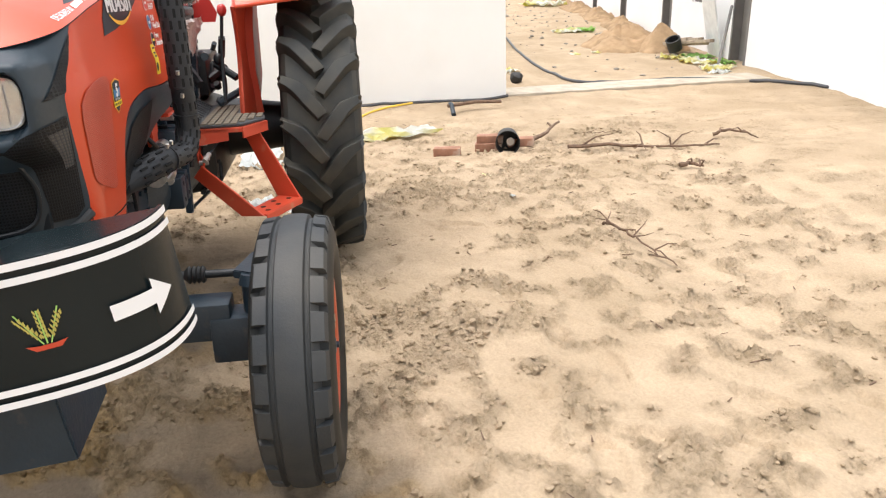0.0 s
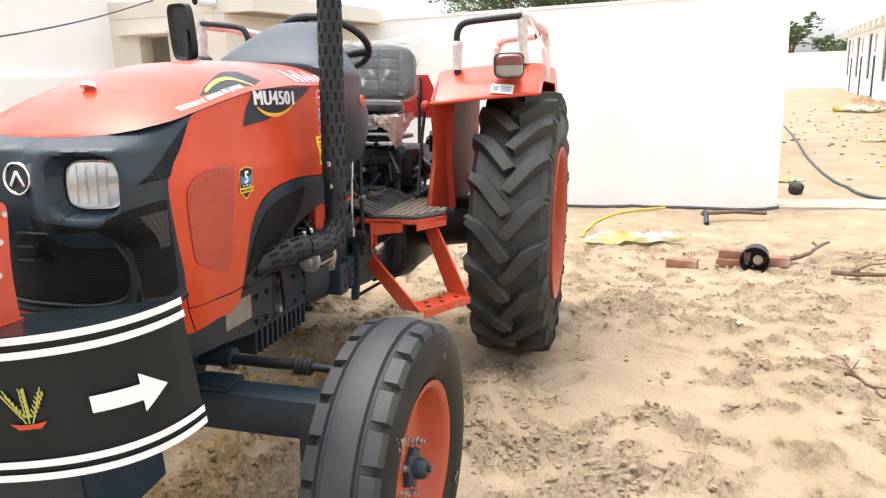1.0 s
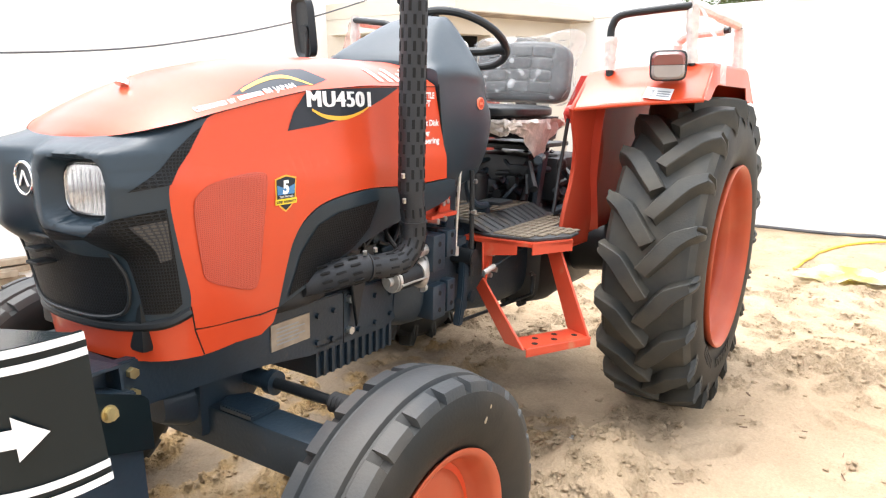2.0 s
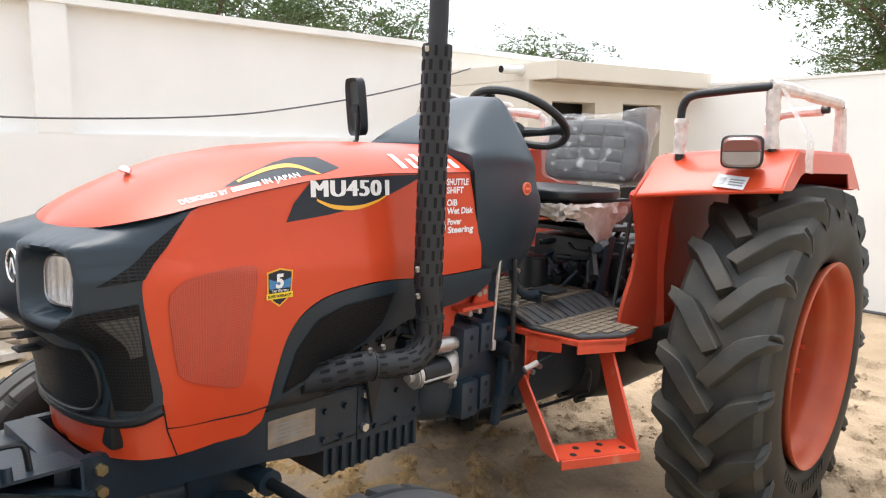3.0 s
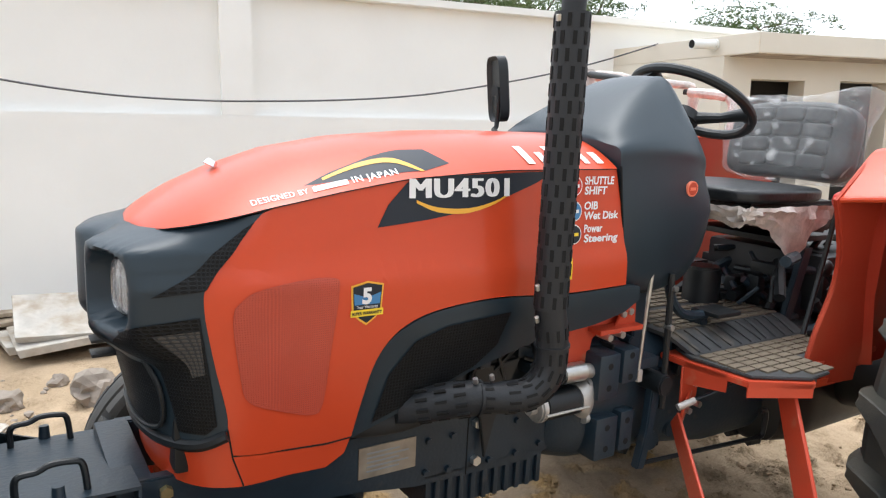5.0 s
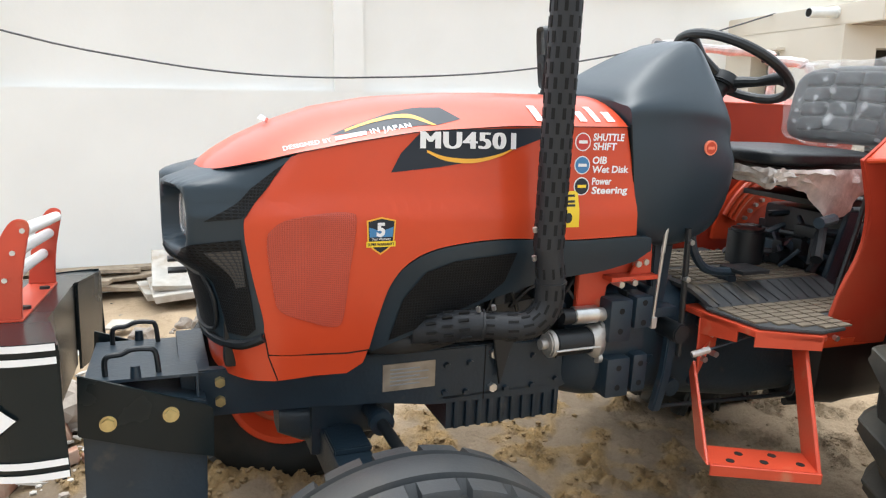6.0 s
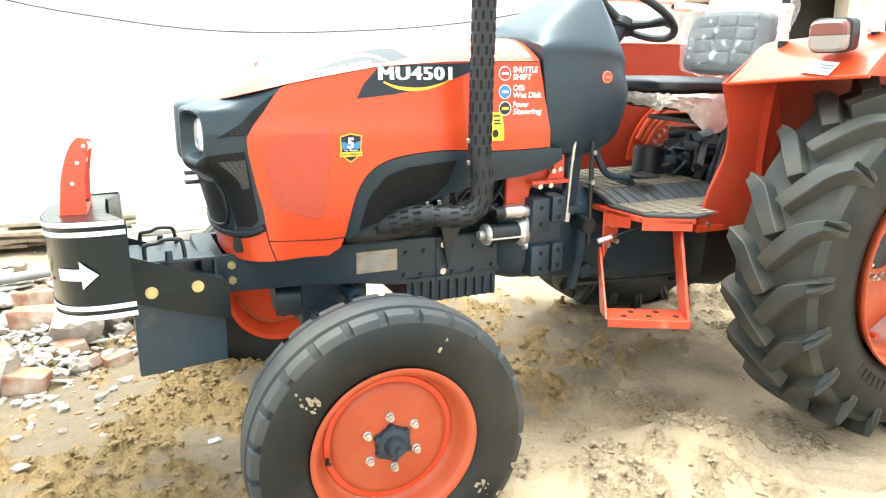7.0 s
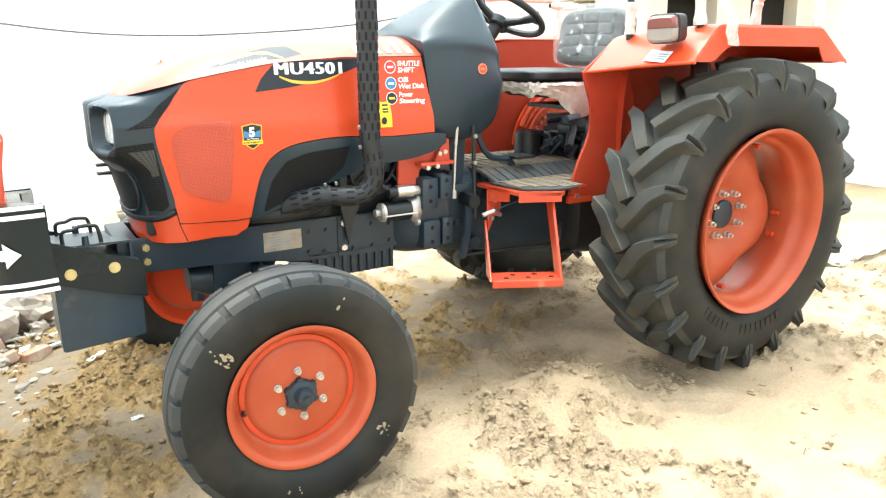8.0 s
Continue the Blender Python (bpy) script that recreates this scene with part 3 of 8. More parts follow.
# outbuilding in the corner: a side with a hooded window, and a front with openings under a deep eave
FRONT = pose(4.9, 2.62, 0, 0, 0, -15.6)
SIDE_W = pose(4.9, 2.62, 0)
openings = [(0.30, 0.88, 0.9, 1.945), (1.28, 1.86, -0.3, 1.955)]
placed(wall_with_holes("wall_outbuilding", 0, 0.2, 0, 2.25, -0.3, 2.13, openings, M["wall_tan"], "tan plastered outbuilding front with unglazed openings", axis="y"), FRONT)
placed(wall_with_holes("wall_outbuilding_side", 0, 0.2, 0.002, 1.55, -0.3, 2.13, [(0.66, 1.0, 1.1, 1.955)], M["wall_tan"], "tan plastered side of the outbuilding with a small window opening"), SIDE_W)
placed(setting("wall_outbuilding_back", box((0.2, 2.0, -0.3), (2.3, 2.2, 2.13)), M["wall_tan"], "plain back wall inside the outbuilding"), FRONT)
placed(setting("floor_inside", box((0.2, 0.2, -0.05), (2.3, 2.0, 0.02)), M["concrete"], "bare concrete floor inside the outbuilding", "floor"), FRONT)
# added sheet that keeps the openings dark, not a wall of the building
placed(setting("shade_sheet", box((0.22, 0.42, 0.02), (2.22, 0.5, 2.12)), M["shade_in"], "added dark sheet standing in for the shade behind the openings"), FRONT)
RF = [(4.9, 4.05), (4.9, 2.28), (7.04, 1.70), (7.2, 2.2), (7.2, 3.7)]
setting("roof_slab", prism(RF, 2.131, 2.30, "z", 0.006), M["wall_tan"], "flat concrete roof slab carried out as an eave over the front", "roof")
setting("eave_soffit", prism([(4.93, 2.585), (4.93, 2.31), (6.98, 1.755), (6.98, 2.02)], 2.122, 2.1305, "z"), M["soffit"], "dark brown underside of the eave", "soffit")
setting("window_hood", box((4.80, 3.22, 1.965), (4.9, 3.84, 1.99), 0.003), M["wall_tan"], "small concrete shade slab above a window", "window hood")
sp = tagged(link("spout_pipe", cyl((4.64, 2.76, 2.225), (4.92, 2.72, 2.235), 0.042, seg=20), M["plastic_white"], True), "short white plastic rainwater spout in the wall", "pipe")
part("spout_bore", cyl((4.636, 2.7605, 2.225), (4.70, 2.751, 2.227), 0.034, seg=16), M["slot"], sp)
part("spout_collar", cyl((4.885, 2.725, 2.234), (4.905, 2.722, 2.2345), 0.05, seg=20), M["plastic_white"], sp)

# long white school-like block on the other side, its floor rising gently with the ground
BLOCK = pose(8.34, -6.8, -0.07, 0, -0.85, -9.4)
BAY = 3.97
DOORS = [BAY * k for k in (0, 1.0, 2.0, 3.0, 4.62, 5.8, 6.94, 8.05)]
holes = []
for d in DOORS:
    holes += [(d - 0.33, d + 0.33, -0.6, 1.73), (d - 0.33, d + 0.33, 1.83, 2.55), (d + 1.3, d + 2.42, 0.76, 2.62)]
placed(wall_with_holes("wall_block", -0.25, 0, -5.5, 8.84 * BAY, -0.6, 2.95, holes, M["wall_white"], "white plastered front of a long low block with doors", axis="y"), BLOCK)
placed(setting("wall_block_back", box((-5.5, -3.2, -0.6), (8.84 * BAY, -3.0, 2.95)), M["wall_white"], "plain back wall of the white block"), BLOCK)
placed(setting("wall_block_end", box((8.84 * BAY - 0.2, -3.0, -0.6), (8.84 * BAY, -0.25, 2.8)), M["wall_white"], "plain end wall of the white block"), BLOCK)
placed(setting("wall_block_near_end", box((-5.5, -3.0, -0.6), (-5.3, -0.25, 2.8)), M["wall_white"], "plain end wall of the white block"), BLOCK)
placed(setting("ceiling_block", box((-5.3, -3.0, 2.8), (8.84 * BAY - 0.2, -0.25, 2.95)), M["wall_white"], "plain ceiling slab of the white block", "ceiling"), BLOCK)
placed(setting("floor_block", box((-5.3, -3.0, -0.2), (8.84 * BAY - 0.2, -0.25, -0.02)), M["concrete"], "bare floor inside the white block", "floor"), BLOCK)
placed(setting("eave_block", box((-5.5, -3.2, 2.951), (9.1 * BAY, 0.55, 3.07), 0.004), M["wall_white"], "white concrete eave slab along the block", "eave"), BLOCK)
placed(setting("pilaster_block", box((3.95 * BAY, 0.001, -0.6), (4.45 * BAY, 0.12, 2.95)), M["wall_white"], "broad white pilaster on the front of the block", "pilaster"), BLOCK)
placed(setting("plinth_block", box((-5.5, 0.001, -0.6), (-0.36, 0.05, -0.02), 0.004), M["concrete"], "dusty concrete plinth along the foot of the block", "plinth"), BLOCK)
for k in range(22):
    placed(setting("eave_bracket", box((0.2 + 1.63 * k, 0.002, 2.74), (0.62 + 1.63 * k, 0.5, 2.95)), M["wall_white"], "concrete bracket under the eave", "bracket"), BLOCK)


def terrace_rail():
    """White railing along the terrace above the eave."""
    r = tagged(empty("terrace_railing"), "white steel railing along the flat roof", "railing")
    r.matrix_basis = BLOCK
    for k in range(19):
        x = 1.0 + 1.9 * k
        part("rail_post", box((x, 0.3, 3.07), (x + 0.06, 0.36, 4.1)), M["wall_white"], r, smooth=False)
    for z in (3.35, 3.6, 3.85, 4.08):
        part("rail_bar", box((1.0, 0.31, z), (35.4, 0.35, z + 0.035)), M["wall_white"], r, smooth=False)
    return r


terrace_rail()


def block_window(d, i):
    w = tagged(empty("window_%d" % (i + 1)), "window opening with dark steel grille in white wall", "window", kind="structure")
    w.matrix_basis = BLOCK @ Matrix.Translation((d + 1.3, 0, 0.76))
    fr = bmesh.new()
    for lo, hi in (((0, -0.12, 0), (0.05, -0.06, 1.86)), ((1.07, -0.12, 0), (1.12, -0.06, 1.86)), ((0.05, -0.12, 0), (1.07, -0.06, 0.05)), ((0.05, -0.12, 1.81), (1.07, -0.06, 1.86)), ((0.535, -0.12, 0.05), (0.585, -0.06, 1.81))):
        box(lo, hi, bm=fr)
    part("window_frame", fr, M["frame_grey"], w, smooth=False)
    bars = bmesh.new()
    for k in range(9):
        box((0.1 + 0.113 * k, -0.055, 0.03), (0.116 + 0.113 * k, -0.043, 1.83), bm=bars)
    for k in range(11):
        box((0.02, -0.043, 0.08 + 0.165 * k), (1.10, -0.034, 0.10 + 0.165 * k), bm=bars)
    part("grille", bars, M["frame_grey"], w, smooth=False)
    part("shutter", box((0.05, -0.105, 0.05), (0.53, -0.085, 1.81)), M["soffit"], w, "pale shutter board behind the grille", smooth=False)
    return w


def block_door(d, i):
    e = tagged(empty("door_%d" % (i + 1)), "grey door ajar in a grey frame with fanlight", "door", kind="structure")
    e.matrix_basis = BLOCK @ Matrix.Translation((d - 0.33, 0, 0))
    fr = bmesh.new()
    for lo, hi in (((0, -0.2, -0.05), (0.06, 0.01, 1.73)), ((0.60, -0.2, -0.05), (0.66, 0.01, 1.73)), ((0.06, -0.2, 1.67), (0.60, 0.01, 1.73))):
        box(lo, hi, bm=fr)
    part("door_frame", fr, M["frame_grey"], e, smooth=False)
    part("door_leaf", box((0.24 if i == 0 else 0.07, -0.16, 0.0), (0.59, -0.12, 1.66)), M["frame_grey"], e, smooth=False)
    # opaque dark panel in place of the shaded room behind the fanlight
    part("fanlight", box((0.02, -0.15, 1.85), (0.64, -0.12, 2.53)), M["shade_in"], e, smooth=False)
    return e


for k, d in enumerate(DOORS):
    block_door(d, k)
    block_window(d, k)

# distance
setting("wall_far", box((46.5, -24.0, 0.0), (46.8, 6.0, 2.62)), M["wall_white"], "white boundary wall in the distance")
setting("kerb", box((6.46, -6.2, -0.25), (7.0, -2.83, -0.005), 0.01), M["kerb"], "low concrete strip in the sand", "kerb")


def tree(loc, h, crown_r, n, seed, label, low=0.35, leaf=0.05):
    rnd = random.Random(seed)
    t = tagged(empty("tree", loc), label, "tree")
    trunk = bmesh.new()
    ends = []
    r0 = 0.05 * h * 0.5
    p0, p1 = Vector((0, 0, -0.2)), Vector((rnd.uniform(-.2, .2), rnd.uniform(-.2, .2), h * low))
    tube(smooth_path([p0, (p0 + p1) / 2 + Vector((0.08, -0.05, 0)), p1], 4), r0, 9, bm=trunk, radii=list(np.linspace(r0 * 1.2, r0 * 0.75, 9)))
    for i in range(7):
        a = i * 0.9 + rnd.uniform(-.3, .3)
        q = p1 + Vector((math.cos(a) * crown_r * rnd.uniform(.5, .85), math.sin(a) * crown_r * rnd.uniform(.5, .85), h * rnd.uniform(.25, .55)))
        path = smooth_path([p1 - Vector((0, 0, 0.1)), p1.lerp(q, 0.45) + Vector((0, 0, 0.12 * h)), q], 4)
        tube(path, 0.1, 6, bm=trunk, radii=list(np.linspace(r0 * 0.55, 0.012, 9)))
        for j in range(6):
            s = path[rnd.randint(3, 8)]
            e = s + Vector((rnd.gauss(0, 1), rnd.gauss(0, 1), rnd.uniform(-.1, .8))).normalized() * crown_r * rnd.uniform(.25, .55)
            tube([s, s.lerp(e, .5) + Vector((0, 0, 0.06)), e], 0.012, 4, bm=trunk, radii=[0.02, 0.014, 0.006])
            ends += [e, s.lerp(e, .6)]
        ends.append(q)
    part("trunk", trunk, M["bark"], t)
    V, F = [], []
    # sprays of fine leaves along the twigs
    sprays = [rnd.choice(ends) + Vector((rnd.gauss(0, 1), rnd.gauss(0, 1), rnd.gauss(0, .5))) * crown_r * 0.15 for _ in range(n // 22)]
    for _ in range(n):
        c = rnd.choice(sprays)
        d = Vector((rnd.gauss(0, 1), rnd.gauss(0, 1), rnd.gauss(0, .4))) * crown_r * 0.045
        p = c + d
        u = Vector((rnd.gauss(0, 1), rnd.gauss(0, 1), rnd.gauss(0, .6))).normalized()
        w = u.cross(Vector((rnd.gauss(0, 1), rnd.gauss(0, 1), rnd.gauss(0, 1)))).normalized()
        a, b = leaf * rnd.uniform(.6, 1.3), leaf * 0.27 * rnd.uniform(.7, 1.4)
        o = len(V)
        V += [p - u * a, p + w * b, p + u * a, p - w * b]
        F.append((o, o + 1, o + 2, o + 3))
    me = bpy.data.meshes.new("crown")
    me.from_pydata(V, [], F)
    me.materials.append(M["leaf"])
    cr = new("crown", me)
    cr.parent = t
    return t


TREE = "thorny green tree with sparse feathery crown behind the wall"
tree((5.2, 9.3, 0), 5.0, 2.6, 30000, 1, TREE)
tree((2.2, 10.5, 0), 4.6, 2.0, 18000, 9, TREE)
tree((8.6, 10.2, 0), 5.0, 2.2, 18000, 6, TREE)
tree((12.6, 8.9, 0), 4.2, 1.9, 18000, 2, TREE)
tree((13.0, 0.75, 0), 4.6, 2.4, 20000, 3, TREE)
tree((13.2, -1.4, 0), 4.0, 2.0, 18000, 5, TREE)
tree((58, -12.4, 0.5), 5.2, 1.9, 5000, 4, "green tree in the distance beyond the white wall", leaf=0.12)
tree((60, -16.2, 0.5), 4.0, 2.4, 5000, 7, "green tree in the distance beyond the white wall", leaf=0.12)

# overhead wire
wire = smooth_path([(x, 3.41 - 0.12 * (x - 4.9), z) for x, z in ((-6.0, 3.5), (-3.2, 2.45), (-1.4, 1.93), (-0.55, 1.762), (0.1, 1.68), (0.7, 1.655), (1.2, 1.662), (1.75, 1.685), (2.27, 1.725), (2.74, 1.787), (3.5, 1.925), (4.2, 2.09), (4.93, 2.305))], 4)
tagged(link("overhead_wire", tube(wire, 0.0075, 6), M["hose"], True), "thin dark sagging wire along the wall", "wire")


# ---- the tractor ----
tractor = tagged(empty("tractor"), "new orange and dark grey farm tractor standing on sand", "tractor")
tractor.matrix_basis = pose(-0.0238, 0.0259, 0.0466, 1.77, 1.21, 0.755)  # it leans a little on the soft sand

# hood shell: a plan curve that wraps round the nose, by height
SIDE = [(0.70, 0.262), (0.85, 0.275), (1.0, 0.283), (1.135, 0.287), (1.165, 0.278), (1.28, 0.268), (1.36, 0.262)]
NOSE = [(0.70, -0.315), (0.78, -0.325), (0.86, -0.342), (0.95, -0.362), (1.08, -0.398), (1.17, -0.40), (1.20, -0.388), (1.225, -0.35), (1.25, -0.30), (1.29, -0.2)]
X0, WRAP, POW = -0.12, 0.44, 2.4


def shell(p, z, off=0.0):
    """p: along the hood, p = x on the flank; X0 - WRAP is the middle of the nose (left flank)."""
    b, xf = interp(z, SIDE) + off, interp(z, NOSE) - off
    if p >= X0:
        return Vector((p, -b, z))
    a = min(1.0, (X0 - p) / WRAP) * math.pi / 2
    e = 2 / POW
    return Vector((X0 - (X0 - xf) * math.sin(a) ** e, -b * math.cos(a) ** e, z))


def on_side(x, z):
    """The parameter along the hood for a true x on the curved flank."""
    if x >= X0:
        return (x, z)
    k = min(1.0, (X0 - x) / (X0 - interp(z, NOSE)))
    return (X0 - WRAP * math.asin(k ** (POW / 2)) / (math.pi / 2), z)


def true(pts):
    return [on_side(a, b) for a, b in pts]


def shell_off(off):
    return lambda p, z: shell(p, z, off)


def mirrored(bm):
    """Add the mirror image over the middle plane."""
    g = bmesh.ops.duplicate(bm, geom=bm.verts[:] + bm.edges[:] + bm.faces[:])["geom"]
    for v in g:
        if isinstance(v, bmesh.types.BMVert):
            v.co.y = -v.co.y
    bmesh.ops.reverse_faces(bm, faces=[f for f in g if isinstance(f, bmesh.types.BMFace)])
    bmesh.ops.remove_doubles(bm, verts=bm.verts, dist=0.0008)
    return bm


def curve2(pts, n=6):
    return [(v.x, v.y) for v in smooth_path([(a, b, 0) for a, b in pts], n)]


def seam(x):
    return interp(x, [(-0.34, 1.222), (-0.25, 1.25), (-0.145, 1.277), (0.0, 1.305), (0.15, 1.33), (0.4, 1.348), (0.74, 1.352), (0.8, 1.352)])


MID = X0 - WRAP
front_edge = true(curve2([(-0.145, 1.277), (-0.20, 1.215), (-0.248, 1.15), (-0.256, 1.10), (-0.24, 1.0), (-0.218, 0.90), (-0.215, 0.862)], 5))
lip = curve2([front_edge[-1], (front_edge[-1][0] - 0.025, 0.84), (front_edge[-1][0] - 0.08, 0.824), (-0.42, 0.818), (MID, 0.818)], 5)
arch = curve2([(0.79, 1.06), (0.58, 1.056), (0.38, 1.066), (0.22, 1.052), (0.135, 1.02), (0.085, 0.965), (0.055, 0.88), (0.035, 0.80)], 5)
top_line = [(x, seam(x)) for x in np.linspace(-0.145, 0.742, 22)]
flank = top_line + [(0.765, 1.25), (0.785, 1.12)] + arch + [(-0.02, 0.80 - 0.004), (-0.10, 0.802), on_side(-0.207, 0.806)] + front_edge[::-1][1:-1]
hood = part("hood_side", mirrored(sheet(flank, shell_off(0), 0.03, shell_off(-0.012))), M["orange"], tractor, "glossy orange hood side panel")
# lower skirt with a raised blister, wrapping under the grille
skirt = [(0.032, 0.797)] + [(0.02, 0.765), (-0.02, 0.742), (-0.10, 0.745), (-0.2, 0.738), (-0.3, 0.735), (-0.4, 0.735), (MID, 0.738)] + [(MID, 0.814)] + [(a, b - 0.003) for a, b in lip[::-1][1:]] + true([(-0.212, 0.85), (-0.205, 0.803)]) + [(-0.10, 0.799), (-0.02, 0.793)]
part("hood_skirt", mirrored(sheet(skirt, shell_off(0.001), 0.03, shell_off(-0.012))), M["orange"], tractor, "orange lower hood skirt")

# black nose
nose = front_edge[::-1] + [(a, b) for a, b in curve2([(-0.165, 1.272), (-0.26, 1.256), (-0.36, 1.238), (-0.48, 1.228), (MID, 1.226)], 4)] + lip[::-1][:-1]
LAMP_Y, LAMP_Z = 0.155, 1.125


def ease(x, a, b):
    t = min(1.0, max(0.0, (x - a) / (b - a)))
    return t * t * (3 - 2 * t)


def lamp_plane(y):
    """Front face of the headlight housing, slanting back to the outside."""
    return -0.424 + 0.05 * min(1.4, max(0.0, (abs(y) - 0.08) / 0.15)) ** 1.3


def nose_map(p, z, off=0.001):
    """The nose: the hood shell with a headlight housing swelling forward and its mouth sunk in."""
    q = shell(p, z, off)
    m = (abs((abs(q.y) - LAMP_Y) / 0.076) ** 3.6 + abs((z - LAMP_Z) / 0.074) ** 3.6) ** (1 / 3.6)
    w = ease(m, 2.1, 1.12) * ease(q.x, -0.262, -0.31) * ease(z, 1.232, 1.198)
    x = q.x + (lamp_plane(q.y) - off - q.x) * w
    if m < 1.0:
        x += 0.048 * ease(m, 0.95, 0.80)
    return Vector((x, q.y, z))


def nose_off(off):
    return lambda p, z: nose_map(p, z, off)


part("nose_shell", mirrored(sheet(nose, nose_map, 0.0075, shell_off(-0.012))), M["slate"], tractor, "dark slate plastic nose with deep headlight mouths", sharp=60)
# mesh fields on the nose
for poly in (true([(-0.185, 1.242), (-0.165, 1.255), (-0.205, 1.20), (-0.252, 1.135), (-0.29, 1.125)]),
             true([(-0.262, 1.085), (-0.33, 1.06)]) + [(-0.40, 1.03), (-0.365, 0.99), (-0.352, 0.90), (-0.35, 0.85)] + true([(-0.25, 0.85), (-0.232, 0.87), (-0.25, 1.0)]),
             [(-0.37, 1.03), (-0.50, 1.02), (MID, 1.02), (MID, 1.05), (-0.48, 1.045)]):
    part("grille_mesh", sheet(poly, nose_off(0.003), 0.012), M["black_mesh"], tractor, "fine black mesh of the grille")
# painted patch of light on the mesh, no separate part behind it
part("mesh_light_patch", sheet(true([(-0.29, 1.055), (-0.262, 1.06), (-0.252, 0.975), (-0.272, 0.968)]), nose_off(0.0042), 0.012), M["lit_mesh"], tractor, "mesh patch coloured paler where light comes through")
# lower grille panel in a raised rounded rim
panel = curve2([(-0.40, 1.0), (-0.375, 0.95), (-0.385, 0.88), (-0.42, 0.848), (-0.5, 0.842), (MID, 0.842)], 5) + [(MID, 1.012), (-0.48, 1.01), (-0.43, 1.008)]
part("grille_panel", mirrored(sheet(panel, shell_off(0.005), 0.02)), M["black_mesh"], tractor, "black lower grille panel")
rim = [shell(a, b, 0.008) for a, b in curve2([(MID, 1.015), (-0.47, 1.013), (-0.41, 1.005), (-0.385, 0.97), (-0.372, 0.93), (-0.38, 0.88), (-0.41, 0.85), (-0.48, 0.838), (MID, 0.837)], 5)]
rim += [Vector((v.x, -v.y, v.z)) for v in rim[::-1][1:-1]]
part("grille_rim", tube(rim, 0.005, 8, True), M["black"], tractor, "rounded black rim of the lower grille")
part("lower_lip", tube([shell(a, b, 0.002) for a, b in curve2([(-0.225, 0.85), (-0.3, 0.826), (-0.42, 0.82), (MID, 0.82)], 5)] + [Vector((v.x, -v.y, v.z)) for v in [shell(a, b, 0.002) for a, b in curve2([(-0.225, 0.85), (-0.3, 0.826), (-0.42, 0.82), (MID, 0.82)], 5)][::-1][1:]], 0.012, 8), M["black"], tractor)
# latch tabs
for z in (0.985, 0.955):
    part("hood_latch", box((-0.415, -0.022, z), (-0.37, 0.022, z + 0.007), 0.002), M["black"], tractor, "small black latch tab on the nose")


def rring(x, cy, cz, w, h, n=28, pw=4.0):
    out = []
    for k in range(n):
        a = 2 * math.pi * k / n
        c, s = math.cos(a), math.sin(a)
        out.append(Vector((x, cy + w * math.copysign(abs(c) ** (2 / pw), c), cz + h * math.copysign(abs(s) ** (2 / pw), s))))
    return out


def loft(rings, cap=True):
    bm = bmesh.new()
    R = [[bm.verts.new(p) for p in r] for r in rings]
    n = len(R[0])
    for a, b in zip(R, R[1:]):
        for k in range(n):
            bm.faces.new((a[k], a[(k + 1) % n], b[(k + 1) % n], b[k]))
    if cap:
        bm.faces.new(R[0][::-1])
        bm.faces.new(R[-1])
    bmesh.ops.recalc_face_normals(bm, faces=bm.faces)
    return bm


for s in (-1, 1):
    c = 0.155 * s
    h = empty("headlight", (0, 0, 0))
    h.parent = tractor
    tagged(h, "rounded rectangular headlight in a deep dark surround")

    def rings(*rows):
        return [[Vector((lamp_plane(v.y) + v.x, v.y, v.z)) for v in rring(d, LAMP_Y * s, LAMP_Z + 0.001, w, h, 28, 3.6)] for d, w, h in rows]
    part("bezel", loft(rings((0.047, 0.0605, 0.058), (0.040, 0.0605, 0.058), (0.038, 0.057, 0.0545), (0.047, 0.0555, 0.053)), False), M["black"], h)
    part("reflector", loft(rings((0.044, 0.056, 0.0535), (0.056, 0.047, 0.045), (0.068, 0.033, 0.032), (0.076, 0.018, 0.018), (0.078, 0.004, 0.004))), M["chrome"], h, "bright headlight reflector")
    part("lens", loft(rings((0.043, 0.0555, 0.053), (0.034, 0.052, 0.05), (0.030, 0.03, 0.028))), M["glass"], h, "clear ribbed headlight glass")
    for k in range(4):
        y = (LAMP_Y + 0.02 * (k - 1.5)) * s
        xx = lamp_plane(y) + 0.033
        part("lens_rib", box((xx, y - 0.0008, 1.085), (xx + 0.004, y + 0.0008, 1.166)), M["glass"], h)
    part("bulb", cyl((lamp_plane(LAMP_Y) + 0.077, LAMP_Y * s, LAMP_Z), (lamp_plane(LAMP_Y) + 0.058, LAMP_Y * s, LAMP_Z), 0.011, 0.008, 12), M["lens_white"], h)
# round emblem on the nose, a plain shape
emb = empty("emblem")
emb.parent = tractor
part("emblem_ring", tube([Vector((-0.4115, 0.034 * math.cos(a), 1.14 + 0.034 * math.sin(a))) for a in np.linspace(0, 2 * math.pi, 28, endpoint=False)], 0.0034, 8, True), M["chrome"], emb)
part("emblem_disc", loft([[Vector((x, 0.034 * math.cos(a), 1.14 + 0.034 * math.sin(a))) for a in np.linspace(0, 2 * math.pi, 28, endpoint=False)] for x in (-0.385, -0.4095)]), M["black"], emb)
for k in (-1, 1):
    part("emblem_bar", box((-0.003, -0.004, -0.019), (0.003, 0.004, 0.019), 0.002), M["chrome"], emb).matrix_basis = pose(-0.411, 0.009 * k, 1.14, 28 * k, 0, 0)


